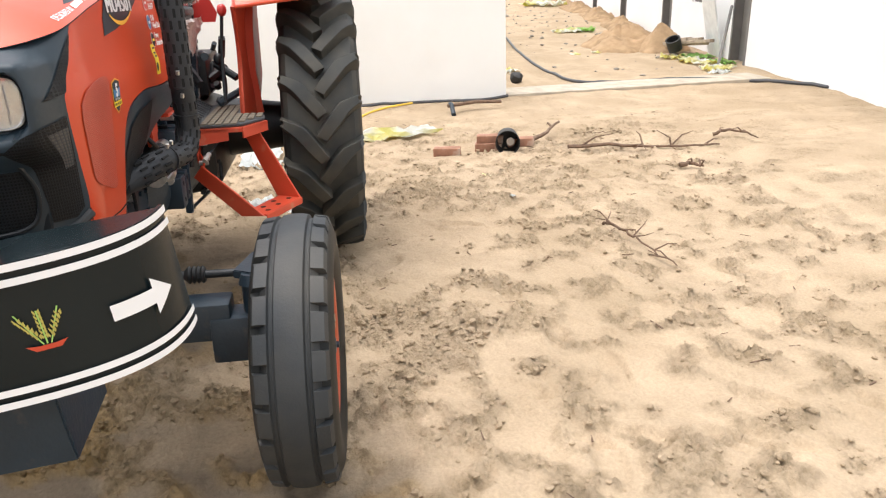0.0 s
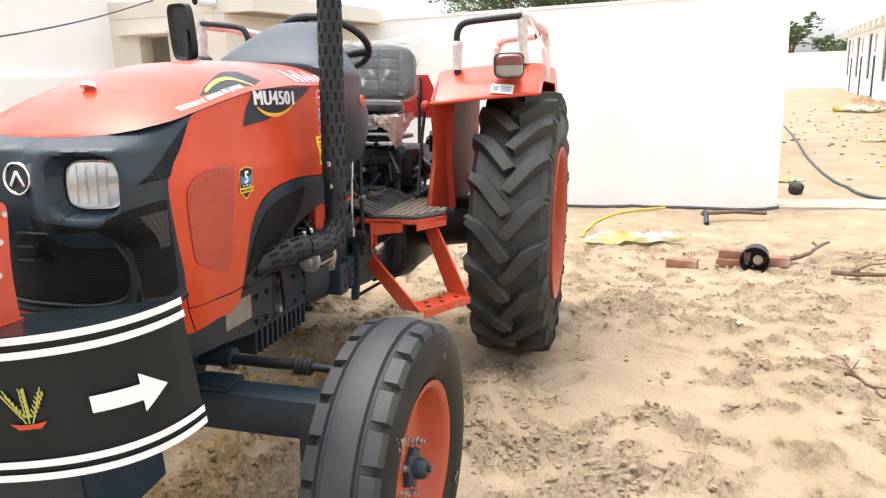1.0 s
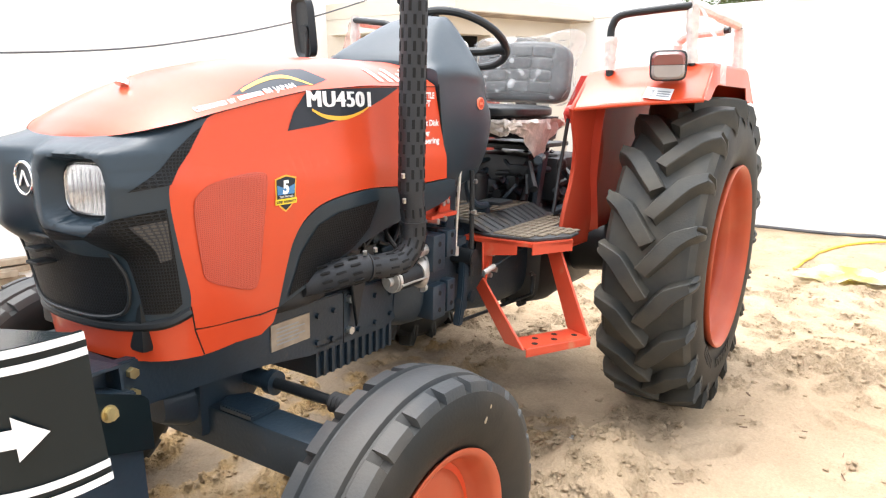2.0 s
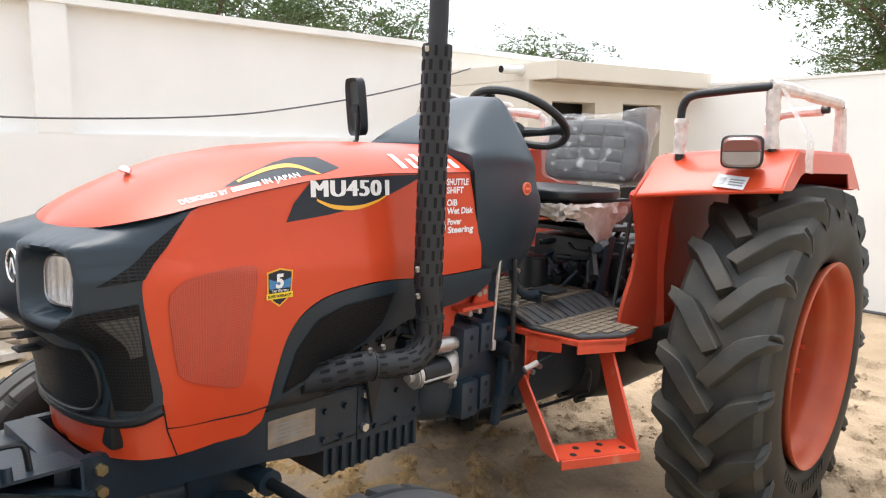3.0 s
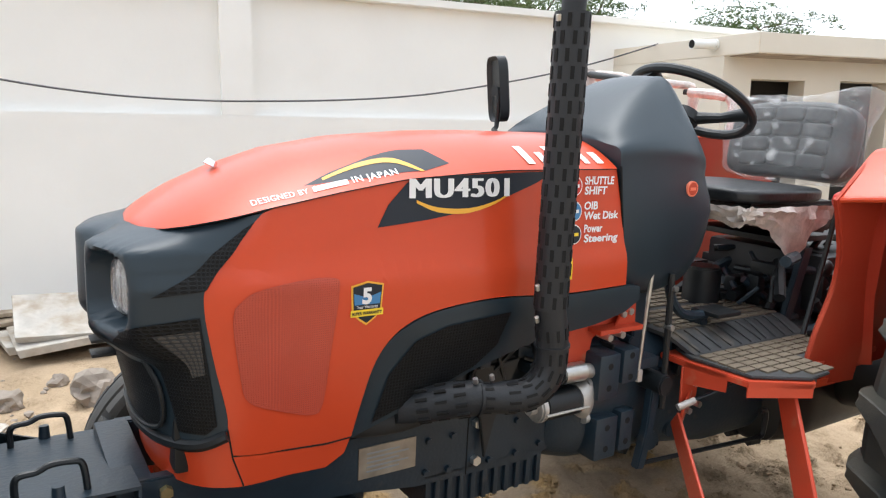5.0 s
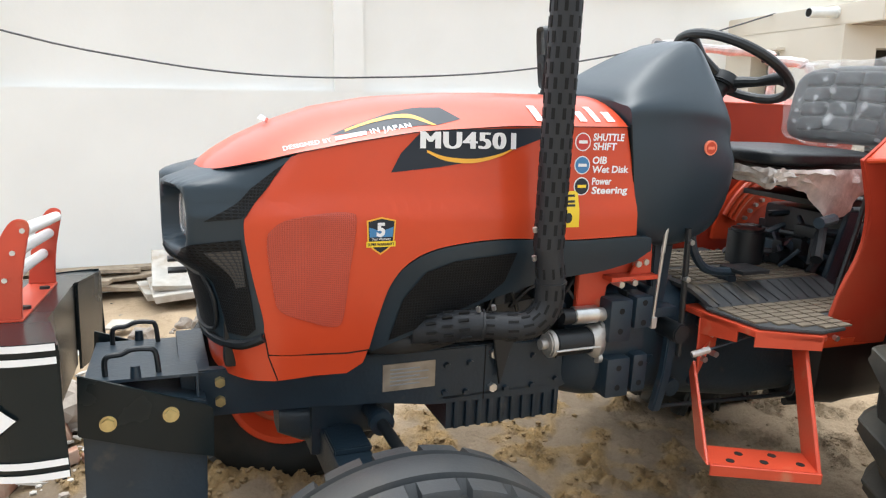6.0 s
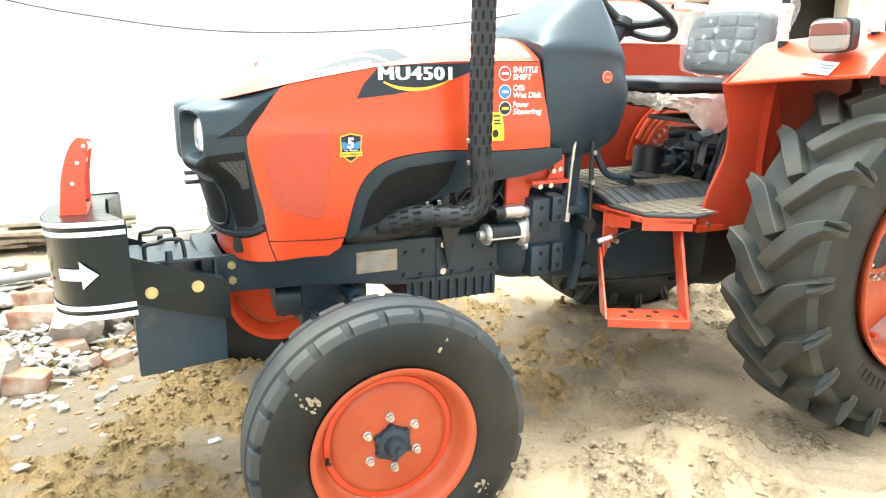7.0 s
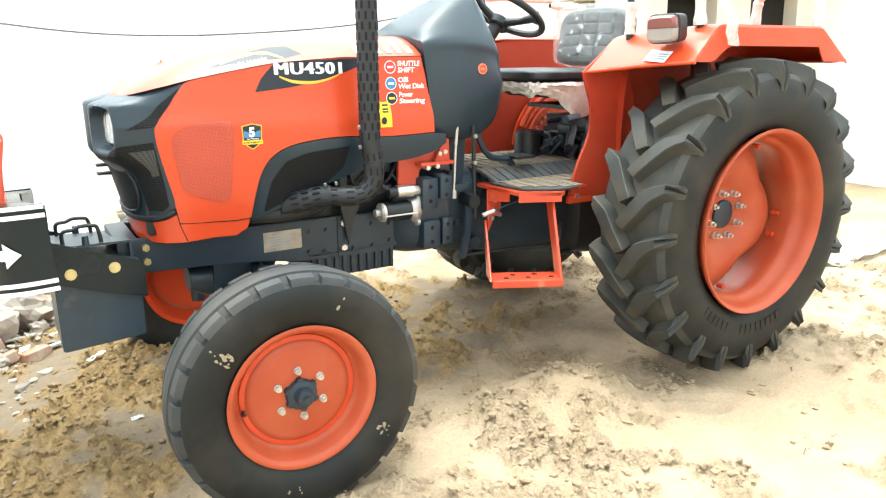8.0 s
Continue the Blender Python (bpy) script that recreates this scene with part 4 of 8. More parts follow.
# hood top: crowned panel between the seams, narrowing to the nose
def crest(x):
    return interp(x, [(-0.345, 1.226), (-0.30, 1.262), (-0.24, 1.298), (-0.16, 1.336), (-0.05, 1.376), (0.1, 1.405), (0.3, 1.422), (0.45, 1.428), (0.78, 1.43)])


def half_width(x):
    if x >= -0.145:
        return interp(seam(x), SIDE) + 0.002
    t = min(1.0, max(0.0, (x + 0.345) / 0.2))
    return 0.268 * (1 - (1 - t) ** 2.2) ** (1 / 2.2)


def top_surface(x, s, off=0.0):
    w = half_width(x)
    z0, z1 = seam(x), crest(x)
    k = 1 - abs(s) ** 2.3
    return Vector((x, s * (w + off), z0 + (z1 - z0) * k + off * 0.7))


bm = bmesh.new()
xs = list(np.linspace(-0.345, -0.15, 18) ** 1) + list(np.linspace(-0.12, 0.745, 26))
ss = np.linspace(-1, 1, 41)
grid = [[bm.verts.new(top_surface(x, s)) for s in ss] for x in xs]
for a, b in zip(grid, grid[1:]):
    for k in range(len(ss) - 1):
        bm.faces.new((a[k], b[k], b[k + 1], a[k + 1]))
bmesh.ops.remove_doubles(bm, verts=bm.verts, dist=1e-4)
bmesh.ops.recalc_face_normals(bm, faces=bm.faces)
part("hood_top", bm, M["orange"], tractor, "glossy orange hood top")
for s in (-1, 1):
    part("hood_seam", tube([top_surface(x, s, 0.0005) for x in np.linspace(-0.33, 0.745, 40)], 0.0012, 5), M["slot"], tractor)
part("hood_button", loft([rring(-0.0, 0, 0, 0.022, 0.014, 16, 2), rring(0.012, 0, 0, 0.018, 0.011, 16, 2)]), M["chrome"], tractor, "small chrome hood catch").matrix_basis = pose(-0.178, -0.008, 1.336, 0, -60, 0)

# orange mesh window in the flank
mesh_outline = true(curve2([(-0.205, 1.10), (-0.17, 1.128), (-0.09, 1.142), (-0.02, 1.143), (-0.006, 1.12), (-0.02, 1.0), (-0.033, 0.89), (-0.055, 0.868), (-0.12, 0.888), (-0.178, 0.915), (-0.193, 0.96), (-0.207, 1.06), (-0.205, 1.10)], 4)[:-1])
part("side_vent", sheet(mesh_outline, shell_off(0.0025), 0.02), M["orange_mesh"], tractor, "orange perforated side vent")
part("vent_groove", tube([shell(a, b, 0.002) for a, b in mesh_outline], 0.0007, 5, True), M["orange_mesh"], tractor)
part("skirt_groove", tube([shell(a, b, 0.001) for a, b in true([(-0.207, 0.805), (-0.10, 0.801), (-0.02, 0.796), (0.035, 0.799)])], 0.0018, 5), M["slot"], tractor)
part("skirt_groove", tube([shell(a, b, 0.001) for a, b in true([(-0.215, 0.86), (-0.205, 0.80), (-0.185, 0.74)])], 0.0018, 5), M["slot"], tractor)

# dark side cover below the hood arch
cover = [(a, b - 0.003) for a, b in arch[::-1]] + [(0.84, 1.052), (0.845, 1.015)] + curve2([(0.80, 0.985), (0.70, 0.962), (0.58, 0.95), (0.5, 0.938), (0.42, 0.917), (0.33, 0.89), (0.24, 0.856), (0.15, 0.818), (0.05, 0.783)], 4)


def cover_map(p, z):
    d = interp(z, [(0.78, -0.03), (0.95, -0.012), (1.03, 0.0), (1.06, -0.002)])
    return Vector((p, -interp(z, SIDE) - d * 1.0 - 0.004, z))


for s in (1, -1):
    bm = sheet(cover, cover_map, 0.03, lambda p, z: cover_map(p, z) + Vector((0, 0.03, 0)))
    for v in bm.verts:
        v.co.y *= s
    bmesh.ops.recalc_face_normals(bm, faces=bm.faces)
    part("side_cover", bm, M["slate"], tractor, "dark slate plastic engine side cover")
inner = [(0.09, 0.81), (0.12, 0.92), (0.175, 0.99), (0.25, 1.015), (0.42, 1.03), (0.395, 0.95), (0.34, 0.905), (0.2, 0.85)]
part("cover_mesh", sheet(inner, lambda p, z: cover_map(p, z) + Vector((0, -0.003, 0)), 0.02), M["black_mesh"], tractor, "black mesh on the side cover")


# ---- decals ----
def decal(name, poly, mat, off=0.0015, fn=None, label=""):
    return part(name, sheet(poly, fn or shell_off(off), 0.02), mat, tractor, label)


decal("model_decal", [(0.08, 1.235), (0.105, 1.28), (0.15, 1.325), (0.2, 1.335), (0.47, 1.345), (0.545, 1.346), (0.48, 1.318), (0.34, 1.268), (0.2, 1.247)], M["navy"], 0.0015, label="dark model decal with gold swoosh")
decal("swoosh", curve2([(0.17, 1.288), (0.22, 1.272), (0.30, 1.268), (0.37, 1.282), (0.41, 1.3)], 4) + curve2([(0.405, 1.293), (0.36, 1.272), (0.29, 1.257), (0.22, 1.262), (0.17, 1.282)], 4), M["gold"], 0.0026)
part("model_lettering", lettering("MU4501", 0.058, shell_off(0.0036), 0.152, 1.292, 0.0, 0.0, 0.248, 1.1, 5, 0.0015), M["white"], tractor, "white model lettering", smooth=False)


def lay_top(off):
    """(x, height over the seam) on the crowned top near its left edge."""
    def fn(x, d):
        z0, z1 = seam(x), crest(x)
        k = min(0.98, max(0.0, (d) / max(0.02, z1 - z0)))
        s = -(1 - k) ** (1 / 2.3)
        return top_surface(x, s, off)
    return fn


part("top_decal", sheet([(-0.06, 0.022), (0.0, 0.034), (0.1, 0.048), (0.18, 0.052), (0.235, 0.05), (0.27, 0.022), (0.2, 0.012), (0.08, 0.014)], lay_top(0.0006), 0.02), M["navy"], tractor, "dark decal strip along the hood edge")
part("top_swoosh", sheet(curve2([(-0.02, 0.028), (0.06, 0.04), (0.12, 0.042), (0.16, 0.034), (0.2, 0.012)], 4) + curve2([(0.19, 0.012), (0.15, 0.028), (0.11, 0.035), (0.05, 0.033), (-0.02, 0.024)], 4), lay_top(0.0012), 0.02), M["gold"], tractor)
part("top_lettering", lettering("DESIGNED BY", 0.0115, lay_top(0.0014), -0.165, 0.009, 0.0, 0.0, 0.107, 1.1, 2, 0.0005), M["white"], tractor, smooth=False)
part("top_lettering_bar", sheet([(-0.048, 0.0095), (0.026, 0.0105), (0.027, 0.0185), (-0.047, 0.0175)], lay_top(0.0014), 0.02), M["white"], tractor)
part("top_lettering", lettering("IN JAPAN", 0.0145, lay_top(0.0014), 0.036, 0.011, 0.0, 0.0, 0.10, 1.1, 2, 0.0006), M["white"], tractor, smooth=False)
# maker's mark above the panel texts, as plain bars
for i, (a, w) in enumerate(((0.475, 0.034), (0.52, 0.032), (0.56, 0.034), (0.605, 0.034), (0.65, 0.03), (0.69, 0.036))):
    part("mark_bar", sheet([(a, 0.012), (a + w - 0.012, 0.012), (a + w - 0.01, 0.036 + (0.012 if i in (0, 2, 4) else 0)), (a + 0.002, 0.036 + (0.012 if i in (0, 2, 4) else 0))], lay_top(0.002), 0.02), M["white"], tractor)
# shield sticker
sh = empty("shield_sticker")
sh.parent = tractor
tagged(sh, "blue and gold warranty shield sticker")
SX, SZ = 0.055, 1.09


def on_flank(name, poly, mat, off, parent):
    return part(name, sheet(poly, shell_off(off), 0.02), mat, parent)


on_flank("shield_border", [(SX - 0.036, SZ + 0.034), (SX, SZ + 0.042), (SX + 0.036, SZ + 0.034), (SX + 0.033, SZ - 0.02), (SX + 0.02, SZ - 0.036), (SX, SZ - 0.05), (SX - 0.02, SZ - 0.036), (SX - 0.033, SZ - 0.02)], M["gold"], 0.0012, sh)
on_flank("shield_field", [(SX - 0.032, SZ + 0.031), (SX, SZ + 0.038), (SX + 0.032, SZ + 0.031), (SX + 0.029, SZ - 0.02), (SX + 0.016, SZ - 0.034), (SX, SZ - 0.045), (SX - 0.016, SZ - 0.034), (SX - 0.029, SZ - 0.02)], M["navy"], 0.002, sh)
on_flank("shield_band", [(SX - 0.03, SZ + 0.018), (SX, SZ + 0.008), (SX + 0.03, SZ + 0.018), (SX + 0.028, SZ - 0.006), (SX - 0.028, SZ - 0.006)], M["blue"], 0.0026, sh)
on_flank("shield_ribbon", [(SX - 0.036, SZ - 0.016), (SX + 0.036, SZ - 0.016), (SX + 0.036, SZ - 0.03), (SX - 0.036, SZ - 0.03)], M["yellow"], 0.003, sh)
part("shield_lettering", lettering("5", 0.044, shell_off(0.0038), SX - 0.012, SZ - 0.003, 0.002), M["white"], sh, smooth=False)
part("shield_lettering", lettering("SUPER WARRANTY", 0.009, shell_off(0.0038), SX - 0.033, SZ - 0.0265, 0.0003, 0, 0.066), M["navy"], sh, smooth=False)
part("shield_lettering", lettering("Year Warranty", 0.009, shell_off(0.0038), SX - 0.023, SZ - 0.0135, 0.0001, 0, 0.046), M["white"], sh, smooth=False)
# feature texts at the rear of the hood
for word1, word2, z, mat in (("SHUTTLE", "SHIFT", 1.312, "red_decal"), ("OIB", "Wet Disk", 1.252, "blue"), ("Power", "Steering", 1.197, "gold")):
    f = empty("feature_sticker")
    f.parent = tractor
    tagged(f, "round symbol with white lettering on the hood")
    on_flank("symbol_ring", [(0.605 + 0.024 * math.cos(a), z + 0.024 * math.sin(a)) for a in np.linspace(0, 2 * math.pi, 20, endpoint=False)], M["white"], 0.0012, f)
    on_flank("symbol_disc", [(0.605 + 0.021 * math.cos(a), z + 0.021 * math.sin(a)) for a in np.linspace(0, 2 * math.pi, 20, endpoint=False)], M["navy"] if mat == "gold" else M[mat], 0.002, f)
    on_flank("symbol_bar", [(0.592, z - 0.004), (0.618, z - 0.004), (0.618, z + 0.004), (0.592, z + 0.004)], M["yellow"] if mat == "gold" else M["white"], 0.003, f)
    part("feature_lettering", lettering(word1, 0.026, shell_off(0.0022), 0.636, z + 0.004, 0.0008, 0.1, {"OIB": 0.045, "Power": 0.062}.get(word1, 0.098)), M["white"], f, smooth=False)
    part("feature_lettering", lettering(word2, 0.026, shell_off(0.0022), 0.636, z - 0.02, 0.0008, 0.1, {"SHIFT": 0.075}.get(word2, 0.115)), M["white"], f, smooth=False)
wl = empty("warning_label")
wl.parent = tractor
tagged(wl, "yellow safety label")
on_flank("label_field", [(0.545, 1.185), (0.595, 1.185), (0.6, 1.09), (0.55, 1.09)], M["yellow"], 0.0015, wl)
for z in (1.17, 1.155, 1.145):
    on_flank("label_bar", [(0.56, z), (0.585, z), (0.585, z + 0.006), (0.56, z + 0.006)], M["navy"], 0.0025, wl)
on_flank("label_pictogram", [(0.565 + 0.012 * math.cos(a), 1.115 + 0.014 * math.sin(a)) for a in np.linspace(0, 6.28, 12, endpoint=False)], M["navy"], 0.0025, wl)

# ---- cowl with instrument hump ----
def cowl_ring(x, zb, wb, wm, zs, ws, zt, wt, zc):
    half = [(0.0, zb), (wb * 0.6, zb), (wb, zb + 0.01), (wm, (zb + zs) / 2), (ws + 0.004, zs - 0.05), (ws, zs), ((ws + wt) / 2 + 0.008, (zs + zt) / 2), (wt, zt), (wt * 0.6, zt + (zc - zt) * 0.75), (0.0, zc)]
    pts = [Vector((x, -a, z)) for a, z in half] + [Vector((x, a, z)) for a, z in half[-2:0:-1]]
    return pts


def bend(ring, dx):
    """Lean a ring backwards with height."""
    zs = [p.z for p in ring]
    lo, hi = min(zs), max(zs)
    return [Vector((p.x + dx * (p.z - lo) / (hi - lo), p.y, p.z)) for p in ring]


rings = [bend(cowl_ring(0.79, 1.055, 0.262, 0.276, 1.40, 0.262, 1.425, 0.15, 1.432), -0.045),
         bend(cowl_ring(0.83, 1.035, 0.262, 0.278, 1.405, 0.262, 1.455, 0.19, 1.47), -0.045),
         bend(cowl_ring(0.93, 1.02, 0.255, 0.277, 1.41, 0.258, 1.53, 0.15, 1.55), -0.02),
         cowl_ring(1.03, 1.03, 0.245, 0.27, 1.405, 0.248, 1.585, 0.11, 1.60),
         cowl_ring(1.10, 1.06, 0.232, 0.262, 1.395, 0.232, 1.585, 0.095, 1.60),
         cowl_ring(1.14, 1.10, 0.215, 0.25, 1.375, 0.215, 1.53, 0.088, 1.55),
         cowl_ring(1.18, 1.15, 0.16, 0.2, 1.345, 0.17, 1.46, 0.08, 1.48),
         cowl_ring(1.205, 1.2, 0.08, 0.1, 1.33, 0.08, 1.40, 0.05, 1.41)]
cols = [smooth_path([r[k] for r in rings], 4) for k in range(len(rings[0]))]
rings = [smooth_path([c[i] for c in cols], 3, True) for i in range(len(cols[0]))]
cowl = part("cowl", loft(rings), M["slate"], tractor, "dark slate plastic cowl and dashboard hump", sharp=50)
part("cowl_seam", tube([Vector((x, -0.272, z)) for x, z in ((0.748, 1.36), (0.765, 1.25), (0.785, 1.12), (0.792, 1.06))], 0.003, 6), M["slot"], tractor)
spot = empty("round_sticker")
spot.parent = tractor
tagged(spot, "small round salmon sticker on the cowl")
part("sticker_disc", cyl((1.03, -0.262, 1.30), (1.03, -0.2695, 1.30), 0.021, seg=24), M["salmon"], spot)
part("sticker_disc", cyl((1.03, -0.262, 1.30), (1.03, -0.2702, 1.30), 0.017, seg=24), M["orange_rough"], spot)
part("sticker_bar", box((1.019, -0.2708, 1.296), (1.041, -0.262, 1.304)), M["salmon"], spot)

# ---- steering wheel ----
sw = empty("steering_wheel", (1.333, 0.012, 1.541))
sw.rotation_euler = (0, radians(30), 0)
sw.parent = tractor
tagged(sw, "black three-spoke steering wheel")
part("wheel_ring", tube([Vector((0.192 * math.cos(a), 0.192 * math.sin(a), 0)) for a in np.linspace(0, 2 * math.pi, 48, endpoint=False)], 0.0155, 10, True), M["black"], sw)
for k in range(3):
    a = 2 * math.pi * k / 3 + 0.87
    part("spoke", tube([Vector((0.03 * math.cos(a), 0.03 * math.sin(a), -0.05)), Vector((0.11 * math.cos(a), 0.11 * math.sin(a), -0.03)), Vector((0.165 * math.cos(a), 0.165 * math.sin(a), -0.006)), Vector((0.188 * math.cos(a), 0.188 * math.sin(a), 0))], 0.014, 10, radii=[0.02, 0.015, 0.02, 0.03]), M["black"], sw)
part("wheel_hub", cyl((0, 0, -0.07), (0, 0, -0.03), 0.05, 0.045, 24, bevel=0.006), M["black"], sw)
part("steering_column", cyl((-0.02, 0, -0.2), (0, 0, -0.06), 0.03, seg=16), M["black"], sw)

# ---- mirror ----
mir = empty("side_mirror")
mir.parent = tractor
tagged(mir, "black rectangular side mirror on a thin arm")
part("mirror_arm", tube(smooth_path([(0.80, 0.27, 1.40), (0.82, 0.36, 1.425), (0.84, 0.375, 1.44), (0.838, 0.37, 1.51), (0.838, 0.375, 1.555)], 5), 0.008, 8), M["black"], mir)
mh = part("mirror_shell", loft([rring(0.0, 0, 0, 0.044, 0.092, 28, 5), rring(-0.012, 0, 0, 0.056, 0.105, 28, 5), rring(0.018, 0, 0, 0.056, 0.105, 28, 5), rring(0.022, 0, 0, 0.052, 0.1, 28, 5)]), M["black"], mir)
mh.matrix_basis = pose(0.853, 0.402, 1.557, 0, -6, -15)
mg = part("mirror_glass", loft([rring(0.0225, 0, 0, 0.049, 0.097, 28, 5), rring(0.0235, 0, 0, 0.049, 0.097, 28, 5)]), M["chrome"], mir)
mg.matrix_basis = pose(0.853, 0.402, 1.557, 0, -6, -15)
part("mirror_knuckle", cyl((0.842, 0.385, 1.55), (0.827, 0.38, 1.55), 0.016, seg=12), M["black"], mir)

# ---- exhaust ----
ex = empty("exhaust")
ex.parent = tractor
tagged(ex, "black upright exhaust pipe in a slotted heat guard")
EX, EY = 0.455, -0.375
part("inner_pipe", tube([(EX + 0.005, EY, 0.9), (EX + 0.006, EY, 1.6), (EX + 0.008, EY, 2.25)], 0.0255, 18), M["gunmetal"], ex)
part("heat_guard", tube([(EX + 0.004, EY, 1.055), (EX + 0.005, EY, 1.35), (EX + 0.006, EY, 1.68)], 0.0375, 22), M["gunmetal"], ex, "slotted black heat guard")
elbow = smooth_path([(EX + 0.004, EY, 1.06), (EX + 0.018, EY, 0.97), (EX + 0.014, EY + 0.003, 0.905), (EX - 0.022, EY + 0.01, 0.863), (EX - 0.075, EY + 0.022, 0.855), (EX - 0.155, EY + 0.045, 0.859)], 6)
part("elbow_guard", tube(elbow, 0.035, 20, radii=list(np.interp(range(len(elbow)), [0, 12, 24, 30], [0.035, 0.038, 0.036, 0.033]))), M["gunmetal"], ex, "slotted black elbow guard")
part("end_shroud", loft([rring(EX - 0.150, EY + 0.043, 0.859, 0.0385, 0.0385, 20, 2), rring(EX - 0.20, EY + 0.075, 0.850, 0.040, 0.040, 20, 2.2), rring(EX - 0.255, EY + 0.11, 0.834, 0.038, 0.036, 20, 2.4), rring(EX - 0.30, EY + 0.145, 0.815, 0.024, 0.026, 20, 2.5)]), M["gunmetal"], ex, "tapering slotted end of the heat guard")
for i in (6, 29):
    d = (elbow[i + 1] - elbow[i - 1]).normalized()
    part("guard_joint", cyl(elbow[i] - d * 0.003, elbow[i] + d * 0.003, 0.0405, seg=24), M["gunmetal"], ex)
sl = bmesh.new()
for k in range(18):
    z = 1.075 + 0.0345 * k
    for j in range(9):
        a = 2 * math.pi * j / 9 + (0.35 if k % 2 else 0)
        cx = EX + 0.005
        m = Matrix.Translation((cx, EY, z)) @ Matrix.Rotation(a, 4, "Z") @ Matrix.Translation((0.0372, 0, 0)) @ Matrix.Diagonal((0.0026, 0.0085, 0.026, 1))
        bmesh.ops.create_cube(sl, size=1, matrix=m)
tagged(part("slotting", sl, M["slot"], ex, smooth=False), kind="stuff")
sl = bmesh.new()
for i in range(4, len(elbow) - 1, 4):
    d = (elbow[i + 1] - elbow[i - 1]).normalized()
    q = d.to_track_quat("Z", "Y").to_matrix().to_4x4()
    for j in range(10):
        m = Matrix.Translation(elbow[i]) @ q @ Matrix.Rotation(2 * math.pi * j / 10 + (0.314 if (i // 4) % 2 else 0), 4, "Z") @ Matrix.Translation((float(np.interp(i, [0, 12, 24, 30], [0.035, 0.038, 0.036, 0.033])) - 0.0004, 0, 0)) @ Matrix.Diagonal((0.004, 0.0062, 0.026, 1))
        bmesh.ops.create_cube(sl, size=1, matrix=m)
for i, (x, y, z) in enumerate(((EX - 0.178, EY + 0.058, 0.855), (EX - 0.212, EY + 0.083, 0.847), (EX - 0.246, EY + 0.106, 0.837))):
    for j in range(10):
        m = Matrix.Translation((x, y, z)) @ Vector((-0.8, 0.56, -0.22)).to_track_quat("Z", "Y").to_matrix().to_4x4() @ Matrix.Rotation(2 * math.pi * j / 10 + (0.314 if i % 2 else 0), 4, "Z") @ Matrix.Translation((0.0385, 0, 0)) @ Matrix.Diagonal((0.006, 0.0062, 0.026, 1))
        bmesh.ops.create_cube(sl, size=1, matrix=m)
tagged(part("slotting", sl, M["slot"], ex, smooth=False), kind="stuff")
for x, y, z in ((EX - 0.035, EY - 0.005, 1.03), (EX + 0.045, EY, 1.02), (EX - 0.035, EY, 1.10), (EX - 0.03, EY, 1.66), (EX - 0.16, EY + 0.035, 0.897), (EX - 0.12, EY + 0.03, 0.9)):
    part("clamp_bolt", cyl((x, y, z), (x - 0.004, y - 0.002, z + 0.012), 0.006, seg=6), M["steel"], ex)


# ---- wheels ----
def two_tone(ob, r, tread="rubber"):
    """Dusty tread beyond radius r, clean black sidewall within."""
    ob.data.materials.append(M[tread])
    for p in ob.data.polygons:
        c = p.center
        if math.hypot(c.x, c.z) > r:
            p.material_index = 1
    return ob


